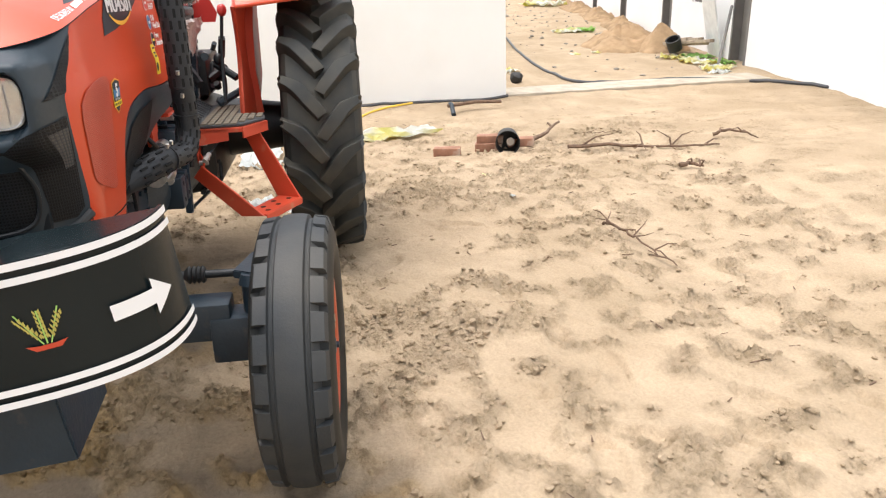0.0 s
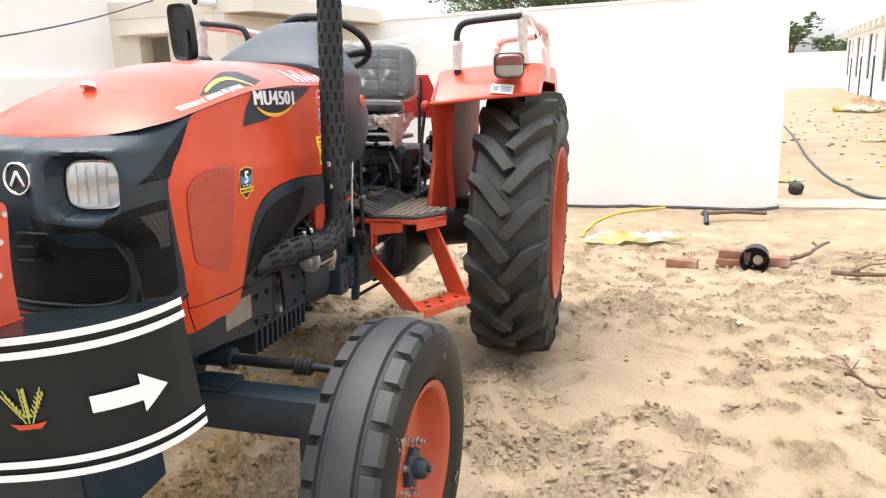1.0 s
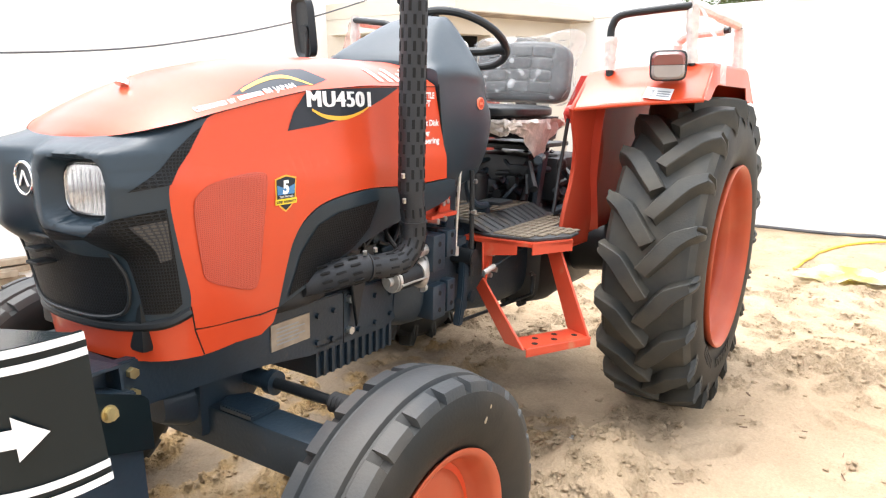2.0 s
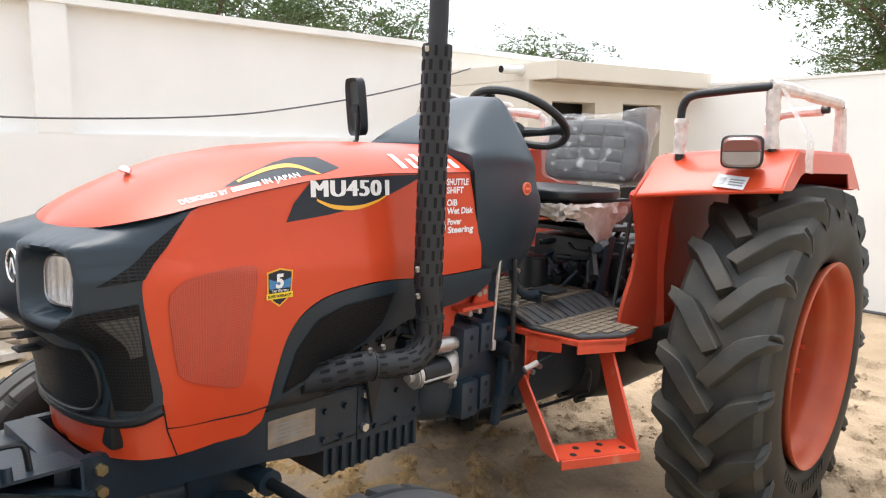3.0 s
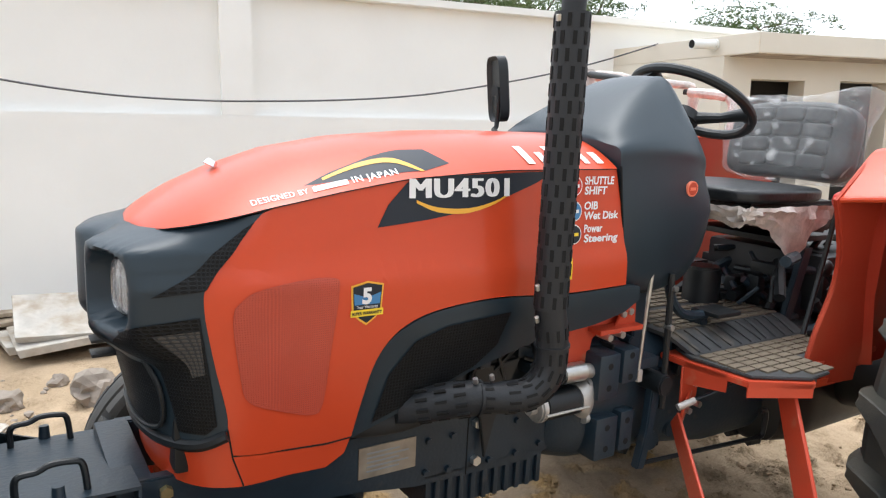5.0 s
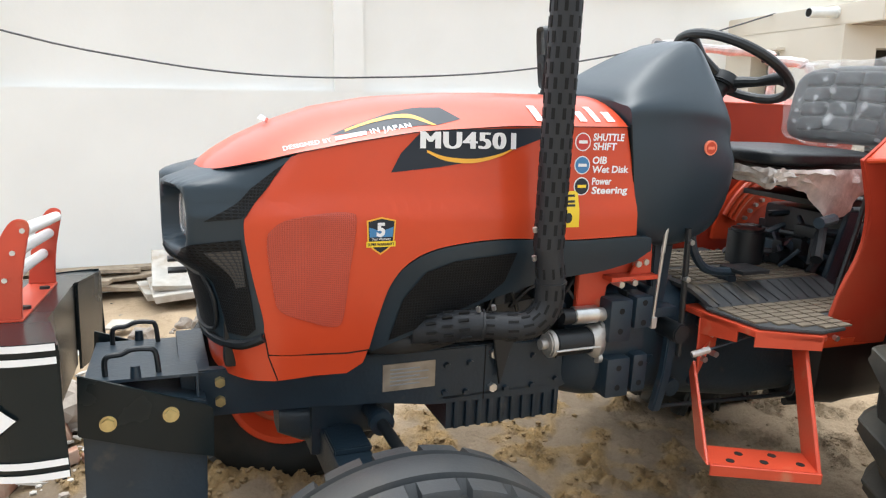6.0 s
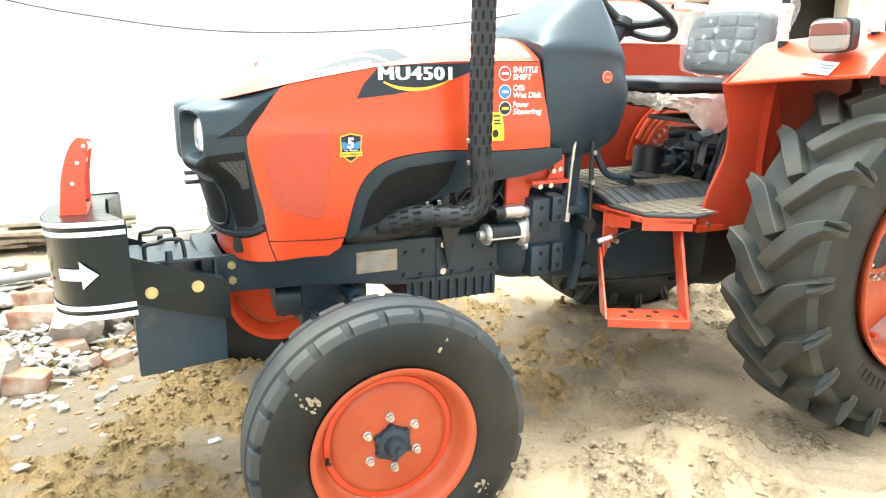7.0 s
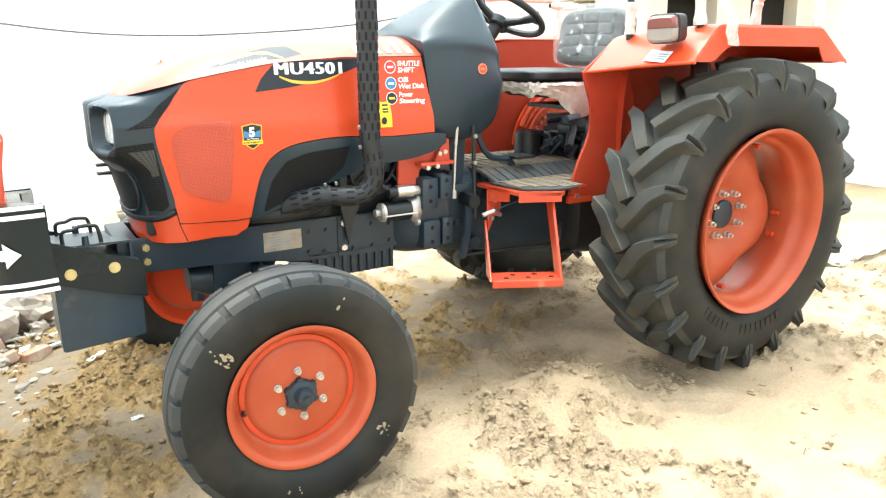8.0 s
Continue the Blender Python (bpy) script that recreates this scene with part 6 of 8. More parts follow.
part("rod_hook", tube(smooth_path([(1.42, -0.31, 0.52), (1.44, -0.31, 0.53), (1.445, -0.31, 0.6), (1.41, -0.31, 0.61)], 4), 0.009, 8), M["black"], tractor)
part("gas_strut", cyl((0.91, -0.262, 1.07), (0.895, -0.262, 0.80), 0.0048, seg=10), M["steel"], tractor, "bright steel pull rod")
part("strut_sleeve", cyl((0.912, -0.262, 1.085), (0.906, -0.262, 1.0), 0.0065, seg=10), M["steel"], tractor)
part("strut_clevis", box((0.886, -0.272, 0.775), (0.904, -0.252, 0.81), 0.004), M["cast"], tractor)
part("strut_bracket", box((0.90, -0.25, 0.80), (0.99, -0.2, 0.83), 0.004), M["chassis"], tractor)
part("cowl_post", prism([(0.92, 1.06), (1.0, 1.08), (0.985, 0.86), (0.975, 0.78), (0.935, 0.80)], -0.20, -0.17, "y", 0.004), M["chassis"], tractor)
part("control_rod", cyl((0.985, -0.268, 1.07), (1.0, -0.268, 0.68), 0.009, seg=8), M["black"], tractor)
for z in (1.03, 0.92):
    part("rod_bolt", cyl((0.99, -0.26, z), (0.99, -0.285, z), 0.009, seg=6), M["steel"], tractor)
part("pedal_arm", tube(smooth_path([(1.05, -0.2, 1.08), (1.07, -0.2, 0.99), (1.13, -0.2, 0.925), (1.24, -0.2, 0.91)], 6), 0.014, 8), M["chassis"], tractor, "dark bent clutch pedal arm")
part("pedal_pad", box((1.22, -0.26, 0.912), (1.33, -0.16, 0.925), 0.004), M["black"], tractor)
# orange brackets behind the side cover
part("cowl_bracket", prism([(0.66, 0.965), (0.80, 0.985), (0.86, 1.0), (0.88, 0.93), (0.80, 0.92), (0.76, 0.90), (0.75, 0.83), (0.66, 0.83)], -0.215, -0.195, "y", 0.003), M["orange_rough"], tractor, "orange steel mounting bracket")
part("bracket_shelf", box((0.74, -0.262, 0.922), (0.90, -0.2, 0.935), 0.002), M["orange_rough"], tractor)
part("bracket_plate", prism([(0.815, 0.935), (0.89, 0.935), (0.885, 1.03), (0.86, 1.02)], -0.24, -0.232, "y", 0.002), M["orange_rough"], tractor)
for x, z in ((0.77, 0.915), (0.815, 0.918), (0.84, 0.965), (0.866, 0.97)):
    part("bracket_bolt", cyl((x, -0.225, z), (x, -0.27 if z < 0.93 else -0.246, z), 0.010, seg=6), M["steel"], tractor)

# ---- platform, mats, step ----
def platform(s):
    e = empty("foot_platform")
    e.parent = tractor
    tagged(e, "orange steel foot platform with ribbed rubber mat")
    out = [(1.052, 0.20), (1.052, 0.288), (1.073, 0.476), (1.225, 0.564), (1.25, 0.555), (1.32, 0.462), (1.75, 0.46), (1.75, 0.20)]
    part("platform_plate", prism([(x, s * y) for x, y in out], 0.800, 0.818, "z", 0.003), M["orange_rough"], e)
    near, corner, end = Vector((1.052, 0.288)), Vector((1.073, 0.476)), Vector((1.225, 0.564))
    for a, b, low_a, low_b in ((near, near.lerp(corner, 0.68), 0.752, 0.768), (corner, end, 0.774, 0.778)):
        d = b - a
        nrm = Vector((d.y, -d.x)).normalized() * 0.006
        lip = bmesh.new()
        V = [lip.verts.new((q.x, s * q.y, z)) for q, z in ((a, low_a), (b, low_b), (b, 0.8195), (a, 0.8195), (a + nrm, low_a), (b + nrm, low_b), (b + nrm, 0.8195), (a + nrm, 0.8195))]
        for f in ((0, 1, 2, 3), (4, 5, 6, 7), (0, 1, 5, 4), (1, 2, 6, 5), (2, 3, 7, 6), (3, 0, 4, 7)):
            lip.faces.new([V[i] for i in f])
        bmesh.ops.recalc_face_normals(lip, faces=lip.faces)
        part("platform_lip", lip, M["orange_rough"], e, smooth=False)
    # lower mat with a grid of ribs
    mo = [(1.10, 0.215), (1.068, 0.29), (1.092, 0.468), (1.232, 0.552), (1.33, 0.545), (1.352, 0.45), (1.70, 0.445), (1.70, 0.215)]
    part("floor_mat", prism([(x, s * y) for x, y in mo], 0.8205, 0.829, "z", 0.002), M["mat"], e, "dusty black ribbed rubber mat")

    def reach(x):
        """Outer edge of the mat at x."""
        return interp(x, [(1.07, 0.30), (1.092, 0.468), (1.232, 0.552), (1.33, 0.545), (1.352, 0.45), (1.70, 0.445)]) - 0.006
    pad = None
    for k in range(10):
        for y in (0.315, 0.345, 0.375, 0.405, 0.435, 0.465, 0.495, 0.525):
            x = 1.118 + 0.055 * k
            if y > reach(x - 0.024) - 0.014:
                continue
            if pad is None:
                pad = part("mat_pad", box((-0.024, -0.0125, 0.0), (0.024, 0.0125, 0.006), 0.002), M["mat_dust"], e)
                pad.matrix_basis = pose(x, s * y, 0.8285)
            else:
                clone(pad, pose(x, s * y, 0.8285))

    # upper hump mat: flat top, sloping side
    def hump(x, u, up=0.0):
        if u < 0.215:
            return Vector((x, s * u, 0.874 + up))
        k = (u - 0.215) / 0.075
        return Vector((x + 0.03 * k * (1 if x < 1.4 else 0.3), s * u, 0.874 - 0.044 * k + up))
    hm = bmesh.new()
    us_, xs_ = (0.0, 0.07, 0.14, 0.207, 0.222, 0.255, 0.29), np.linspace(1.06, 1.62, 16)
    G = [[hm.verts.new(hump(x, u)) for u in us_] for x in xs_]
    for A, B in zip(G, G[1:]):
        for k in range(len(us_) - 1):
            hm.faces.new((A[k], A[k + 1], B[k + 1], B[k]))
    bmesh.ops.recalc_face_normals(hm, faces=hm.faces)
    bmesh.ops.solidify(hm, geom=hm.faces[:], thickness=0.012)
    part("hump_mat", hm, M["mat"], e, "dusty black ribbed rubber mat", sharp=20)
    for k in range(11):
        x = 1.09 + 0.048 * k
        part("mat_rib", tube([hump(x, u, 0.002) for u in (0.21, 0.222, 0.255, 0.286)], 0.0046, 5), M["mat"], e)
        for y in (0.03, 0.068, 0.106, 0.144, 0.182):
            p = hump(x + 0.025, y)
            clone(pad, pose(p.x, p.y, p.z - 0.001, 0, 3, 0))
    return e


platform(-1)
platform(1)
part("tunnel_cover", box((1.10, -0.2, 0.80), (1.75, 0.2, 0.856), 0.01), M["chassis"], tractor)


def bar(a, b, w, t, bm=None):
    """Flat bar from a to b, w wide along x, t thick."""
    a, b = Vector(a), Vector(b)
    d = (b - a).normalized()
    xa = Vector((1, 0, 0))
    xa = (xa - d * xa.dot(d)).normalized()
    ya = d.cross(xa)
    bm = bm or bmesh.new()
    V = [bm.verts.new(p + i * xa * w / 2 + j * ya * t / 2) for p in (a, b) for i, j in ((-1, -1), (1, -1), (1, 1), (-1, 1))]
    for f in ((0, 1, 2, 3), (4, 5, 6, 7), (0, 1, 5, 4), (1, 2, 6, 5), (2, 3, 7, 6), (3, 0, 4, 7)):
        bm.faces.new([V[i] for i in f])
    bmesh.ops.recalc_face_normals(bm, faces=bm.faces)
    bmesh.ops.bevel(bm, geom=list(bm.edges), offset=0.003, segments=1, affect="EDGES")
    return bm


def plate4(corners, t):
    """A flat plate through four corners, t thick."""
    P = [Vector(c) for c in corners]
    n = (P[1] - P[0]).cross(P[3] - P[0]).normalized() * t
    bm = bmesh.new()
    V = [bm.verts.new(q) for q in P] + [bm.verts.new(q + n) for q in P]
    for f in ((0, 1, 2, 3), (4, 5, 6, 7), (0, 1, 5, 4), (1, 2, 6, 5), (2, 3, 7, 6), (3, 0, 4, 7)):
        bm.faces.new([V[i] for i in f])
    bmesh.ops.recalc_face_normals(bm, faces=bm.faces)
    bmesh.ops.bevel(bm, geom=list(bm.edges), offset=0.0025, segments=1, affect="EDGES")
    return bm


def foot_step(s):
    e = empty("foot_step")
    e.parent = tractor
    tagged(e, "orange hanging foot step with holes in the tread")

    def m(*pts):
        return [(x, s * y, z) for x, y, z in pts]
    part("step_post", plate4(m((1.035, 0.305, 0.675), (1.066, 0.262, 0.622), (0.944, 0.455, 0.478), (0.893, 0.552, 0.488)), 0.010), M["orange_rough"], e)
    part("step_post", plate4(m((1.226, 0.513, 0.802), (1.246, 0.446, 0.80), (1.198, 0.586, 0.478), (1.144, 0.686, 0.488)), 0.012), M["orange_rough"], e)
    tr = part("step_tread", prism([(0.893, s * 0.552), (1.144, s * 0.686), (1.194, s * 0.59), (0.943, s * 0.456)], 0.486, 0.493, "z", 0.002), M["orange_rough"], e)
    part("tread_lip", plate4(m((0.893, 0.552, 0.461), (1.144, 0.686, 0.463), (1.144, 0.686, 0.4935), (0.893, 0.552, 0.4935)), 0.005), M["orange_rough"], tr)
    a, b = Vector((0.2246, s * 0.12)) / 0.2546, Vector((0.44, -s * 0.9))
    for along, in_ in ((0.06, 0.028), (0.095, 0.072), (0.15, 0.035), (0.185, 0.078), (0.245, 0.04)):
        q = Vector((0.893, s * 0.552)) + a * along + b * in_
        part("tread_hole", cyl((q.x, q.y, 0.488), (q.x, q.y, 0.4937), 0.0115, seg=14), M["slot"], tr)
    part("step_bracket", plate4(m((1.034, 0.318, 0.69), (1.10, 0.288, 0.73), (1.10, 0.288, 0.70), (1.052, 0.300, 0.62)), 0.008), M["orange_rough"], e)
    part("bracket_tab", plate4(m((1.05, 0.287, 0.80), (1.13, 0.287, 0.80), (1.12, 0.289, 0.70), (1.05, 0.291, 0.68)), 0.008), M["orange_rough"], e)
    for x, z in ((1.052, 0.682), (1.092, 0.694), (1.07, 0.76)):
        part("step_bolt", cyl((x, s * 0.288, z), (x, s * 0.325, z), 0.010, seg=6), M["steel"], e)
    return e


foot_step(-1)
foot_step(1)
part("return_spring", tube([(1.05, -0.33, 0.715), (1.24, -0.40, 0.79)], 0.004, 8), M["chassis"], tractor)
part("spring_socket", cyl((1.005, -0.318, 0.70), (1.056, -0.332, 0.717), 0.010, seg=10), M["cast"], tractor)


# ---- fenders ----
def fender(s):
    e = empty("rear_fender")
    e.parent = tractor
    tagged(e, "orange flat-topped rear fender")
    # inner and outer edge lines: the outer one stands a little higher and further back
    inner = [(1.420, 1.284), (1.430, 1.294), (1.575, 1.412), (1.60, 1.425), (1.66, 1.432), (2.33, 1.432), (2.37, 1.42), (2.50, 1.315)]
    outer = [(1.545, 1.334), (1.553, 1.343), (1.655, 1.450), (1.675, 1.462), (1.71, 1.466), (2.32, 1.466), (2.345, 1.458), (2.544, 1.330)]
    wi, wo = 0.44, 0.905
    bm = bmesh.new()
    lines = []
    for (xi, zi), (xo, zo) in zip(inner, outer):
        row = []
        for f, up in ((0.0, 0.0), (0.06, 0.006), (0.3, 0.009), (0.6, 0.009), (0.92, 0.006), (0.985, 0.002), (1.0, -0.012)):
            row.append(bm.verts.new((xi + (xo - xi) * f, s * (wi + (wo - wi) * f), zi + (zo - zi) * f + up)))
        lines.append(row)
    for A, B in zip(lines, lines[1:]):
        for k in range(6):
            bm.faces.new((A[k], A[k + 1], B[k + 1], B[k]))
    bmesh.ops.recalc_face_normals(bm, faces=bm.faces)
    bmesh.ops.solidify(bm, geom=bm.faces[:], thickness=0.006)
    part("fender_top", bm, M["orange"], e, "orange fender top sheet", sharp=25)
    skirt = [(1.545, 1.330), (1.655, 1.447), (1.675, 1.458), (2.32, 1.460), (2.345, 1.452), (2.544, 1.322), (2.36, 1.325), (2.315, 1.385), (1.76, 1.388), (1.72, 1.378), (1.655, 1.334), (1.63, 1.328)]
    part("fender_skirt", prism([(x, z) for x, z in skirt], min(s * (wo - 0.006), s * wo), max(s * (wo - 0.006), s * wo), "y", 0.002), M["orange"], e, smooth=False)
    part("front_lip", tube([(1.42, s * wi, 1.282), (1.48, s * 0.67, 1.31), (1.545, s * wo, 1.330)], 0.008, 8), M["orange"], e)
    part("rear_lip", prism([(2.43, 1.318), (2.54, 1.326), (2.54, 1.334), (2.43, 1.326)], min(s * 0.46, s * 0.9), max(s * 0.46, s * 0.9), "y"), M["orange_shade"], e, smooth=False)
    # inner wall round the tyre
    out = [(1.42, 0.76), (1.36, 0.76)] + [(a, b) for a, b in curve2([(1.37, 0.80), (1.40, 0.90), (1.455, 1.02), (1.46, 1.13), (1.43, 1.22), (1.405, 1.283)], 4)] + [(1.56, 1.40), (1.7, 1.43), (2.33, 1.43), (2.5, 1.31), (2.45, 0.9), (2.2, 0.78)]
    part("fender_wall", prism(out, min(s * 0.445, s * 0.455), max(s * 0.445, s * 0.455), "y"), M["orange_shade"], e, "orange inner fender wall", smooth=False)
    # front leg: curved channel towards the tyre
    path = [(1.355, 0.745), (1.37, 0.80), (1.40, 0.90), (1.455, 1.02), (1.47, 1.13), (1.44, 1.22), (1.405, 1.285)]
    wid = [0.63, 0.64, 0.64, 0.625, 0.62, 0.63, 0.66]
    P = smooth_path([(x, 0, z) for x, z in path], 5)
    bm = bmesh.new()
    rows = []
    for i, p in enumerate(P):
        w = interp(i / 5, list(zip(range(7), wid)))
        rows.append([bm.verts.new((p.x + dx, s * y, p.z)) for y, dx in ((0.435, 0.012), (0.446, -0.002), (0.456, 0.004), (0.458, 0.05), (0.466, 0.12), (0.486, 0.22))])
    for A, B in zip(rows, rows[1:]):
        for k in range(5):
            bm.faces.new((A[k], A[k + 1], B[k + 1], B[k]))
    bmesh.ops.recalc_face_normals(bm, faces=bm.faces)
    bmesh.ops.solidify(bm, geom=bm.faces[:], thickness=0.005)
    part("fender_leg", bm, M["orange_shade"], e, "orange pressed fender leg", sharp=40)
    # gusset behind the leg
    part("leg_gusset", prism([(s * 0.456, 1.40), (s * 0.525, 1.40), (s * 0.505, 1.18), (s * 0.50, 1.0), (s * 0.52, 0.80), (s * 0.456, 0.78)], 1.60, 1.606, "x"), M["orange_shade"], e, smooth=False)
    part("leg_foot", prism([(1.352, s * 0.44), (1.352, s * 0.462), (1.60, s * 0.47), (1.60, s * 0.44)], 0.735, 0.765, "z", 0.004), M["orange"], e)
    for x, y in ((1.40, 0.466), (1.55, 0.468)):
        part("leg_bolt", cyl((x, s * (y - 0.012), 0.765), (x, s * (y + 0.006), 0.765), 0.009, seg=6), M["steel"], e)
    # grab rail, partly wrapped
    r = smooth_path([(1.585, s * 0.528, 1.41), (1.586, s * 0.522, 1.55), (1.582, s * 0.528, 1.605), (1.582, s * 0.56, 1.64), (1.60, s * 0.66, 1.655), (1.63, s * 0.77, 1.668), (1.645, s * 0.806, 1.67), (1.68, s * 0.818, 1.67), (1.9, s * 0.825, 1.67), (2.2, s * 0.832, 1.668), (2.34, s * 0.836, 1.664), (2.375, s * 0.84, 1.63), (2.38, s * 0.85, 1.45)], 5)
    part("grab_rail", tube(r, 0.0145, 12), M["black"], e, "black tubular grab rail")
    part("rail_post", cyl((1.66, s * 0.82, 1.455), (1.648, s * 0.81, 1.66), 0.014, seg=12), M["black"], e)
    rr = smooth_path([(2.33, s * 0.575, 1.43), (2.33, s * 0.58, 1.56), (2.325, s * 0.60, 1.605), (2.31, s * 0.65, 1.622), (2.28, s * 0.82, 1.636)], 5)
    part("rear_rail", tube(rr, 0.0135, 10), M["black"], e)
    rnd = random.Random(31 + s)
    def wrap(path, r0, lab=""):
        n = len(path)
        part("rail_wrapping", tube(path, r0, 10, radii=[r0 * rnd.uniform(0.9, 1.3) for _ in range(n)]), M["tape"], e, "crumpled wrapping film on the rail")
    wrap([Vector((1.586, s * 0.525, 1.435 + 0.014 * k)) for k in range(10)], 0.0205)
    wrap(r[29:52], 0.0205)
    wrap([Vector((1.658 - 0.001 * k, s * (0.819 - 0.001 * k), 1.465 + 0.022 * k)) for k in range(10)], 0.021)
    wrap([p for p in r[54:61]], 0.0205)
    wrap(rr[1:20], 0.019)
    # loose tail of film
    bm = bmesh.new()
    rows = []
    for k in range(14):
        z = 1.665 - 0.021 * k
        wdt = 0.020 + 0.016 * noise.noise(Vector((k * 0.6, s, 0))) + 0.0016 * k
        x = 1.655 + 0.006 * k + 0.014 * noise.noise(Vector((k * 0.5, 3, 0)))
        y = s * (0.835 + 0.088 * min(1, k / 8))
        rows.append([bm.verts.new((x - wdt, y, z)), bm.verts.new((x, y + s * 0.014, z - 0.006)), bm.verts.new((x + wdt, y - s * 0.004, z))])
    for A, B in zip(rows, rows[1:]):
        for k in range(2):
            bm.faces.new((A[k], A[k + 1], B[k + 1], B[k]))
    part("film_tail", bm, M["milky_film"], e, "loose torn tail of wrapping film")
    # lamp
    lp = empty("fender_lamp", (1.537, s * 0.768, 1.452))
    lp.parent = e
    lp.rotation_euler = (radians(2 * s), radians(-4), radians(-15 * s))
    tagged(lp, "red and white fender lamp in black housing")
    part("lamp_housing", loft([rring(0.035, 0, 0, 0.055, 0.042, 24, 4), rring(0.05, 0, 0, 0.03, 0.03, 24, 3), rring(0.03, 0, 0, 0.064, 0.053, 24, 5), rring(-0.03, 0, 0, 0.066, 0.055, 24, 5), rring(-0.034, 0, 0, 0.06, 0.05, 24, 5)]), M["black"], lp)
    red = [p for p in rring(-0.052, 0, 0, 0.056, 0.046, 40, 5)]
    for nm, mat, lo, hi in (("red_lens", "lens_red", 0.004, 1), ("clear_lens", "lens_white", -1, 0.002)):
        part(nm, loft([[Vector((x, p.y, min(hi, max(lo, p.z)))) for p in rring(-0.04, 0, 0, w, h, 40, 5)] for x, w, h in ((-0.032, 0.06, 0.05), (-0.055, 0.058, 0.048), (-0.064, 0.05, 0.04))]), M[mat], lp)
    # printed sticker on the slope
    sk = part("fender_sticker", box((-0.032, -0.05, 0), (0.032, 0.05, 0.0012)), M["white"], e, "white printed label")
    up, along = Vector((-0.629, 0.085 * s, 0.773)).normalized(), Vector((0.776, 0.0, 0.631)).normalized()
    across = up.cross(along)
    sk.matrix_basis = Matrix.Translation(Vector((1.528, s * 0.744, 1.3405)) + up * 0.0115) @ Matrix((along, across, up)).transposed().to_4x4()
    for k in range(3):
        part("label_bar", box((-0.018 + 0.013 * k, -0.042, 0.002), (-0.012 + 0.013 * k, 0.005, 0.0028)), M["grey_decal"], sk)
    part("label_code", box((-0.018, 0.018, 0.002), (0.016, 0.042, 0.0028)), M["grey_decal"], sk)
    return e


fender(-1)
fender(1)
# red warning triangle on a post behind the seat
sv = empty("warning_triangle")
sv.parent = tractor
tagged(sv, "red reflective warning triangle on a black post")
part("triangle_plate", prism([(0.05, 1.24), (0.035, 1.19), (-0.215, 1.19), (-0.23, 1.24), (-0.14, 1.44), (-0.04, 1.44)], 2.497, 2.503, "x", 0.001), M["red_decal"], sv, smooth=False)
part("triangle_field", prism([(0.01, 1.235), (0.0, 1.222), (-0.18, 1.222), (-0.19, 1.235), (-0.12, 1.40), (-0.06, 1.40)], 2.503, 2.506, "x"), M["salmon"], sv, smooth=False)
part("triangle_post", tube([(2.485, -0.09, 1.42), (2.485, -0.09, 0.98), (2.44, -0.09, 0.90), (2.15, -0.09, 0.82)], 0.012, 8), M["black"], sv)
for (a, b) in (((1.50, -0.36, 0.86), (1.56, -0.38, 1.27)), ((1.66, -0.34, 0.85), (1.63, -0.33, 1.05))):
    part("gear_lever", tube(smooth_path([a, (a[0] + 0.05, a[1], (a[2] + b[2]) / 2), b], 5), 0.008, 8), M["black"], tractor)
    part("lever_knob", lump(0.022, 3, (1, 1, 1.3), 2, 0.05), M["red_decal"] if b[2] > 1.2 else M["black"], tractor).matrix_basis = pose(*b)
# quadrant with slots on the far fender
q = empty("lever_quadrant")
q.parent = tractor
tagged(q, "orange lever quadrant with black slots")
for k in range(3):
    rad = 0.24 + 0.028 * k
    pts = [(2.03 + rad * math.cos(a), 0.40, 0.86 + rad * math.sin(a)) for a in np.linspace(1.85, 2.75, 12)]
    part("quadrant_rail", tube(pts, 0.011, 8), M["orange"], q)
part("quadrant_plate", prism([(2.03 + r * math.cos(a), 0.86 + r * math.sin(a)) for r, aa in ((0.32, np.linspace(1.7, 3.1, 14)), (0.16, np.linspace(3.1, 1.7, 14))) for a in aa], 0.405, 0.42, "y"), M["orange"], q, smooth=False)
for k in range(5):
    a = 2.0 + 0.2 * k
    part("quadrant_bolt", cyl((2.03 + 0.19 * math.cos(a), 0.41, 0.86 + 0.19 * math.sin(a)), (2.03 + 0.19 * math.cos(a), 0.39, 0.86 + 0.19 * math.sin(a)), 0.009, seg=6), M["steel"], q)
part("far_label", box((2.22, 0.43, 1.06), (2.28, 0.443, 1.13)), M["yellow"], tractor, "yellow safety label on the fender wall")

# clutter of levers and linkage under the seat
us = empty("seat_linkage")
us.parent = tractor
tagged(us, "black levers, springs and hydraulic parts under the seat")
rnd = random.Random(77)
for k in range(80):
    x, y, z = rnd.uniform(1.55, 2.1), rnd.uniform(-0.32, 0.24), rnd.uniform(0.84, 1.1)
    d = Vector((rnd.uniform(-.12, .12), rnd.uniform(-.12, .12), rnd.uniform(-.1, .1)))
    part("link_bar", tube([Vector((x, y, z)), Vector((x, y, z)) + d], rnd.uniform(0.007, 0.02), 8), M["black"] if k % 3 else M["chassis"], us)
for k in range(22):
    x, y, z = rnd.uniform(1.58, 2.0), rnd.uniform(-0.28, 0.2), rnd.uniform(0.84, 1.02)
    part("valve_block", box((x, y, z), (x + rnd.uniform(.04, .12), y + rnd.uniform(.04, .1), z + rnd.uniform(.03, .08)), 0.006), M["black"], us)
part("hydraulic_housing", box((1.72, -0.18, 0.82), (2.25, 0.18, 0.93), 0.02), M["chassis"], us)
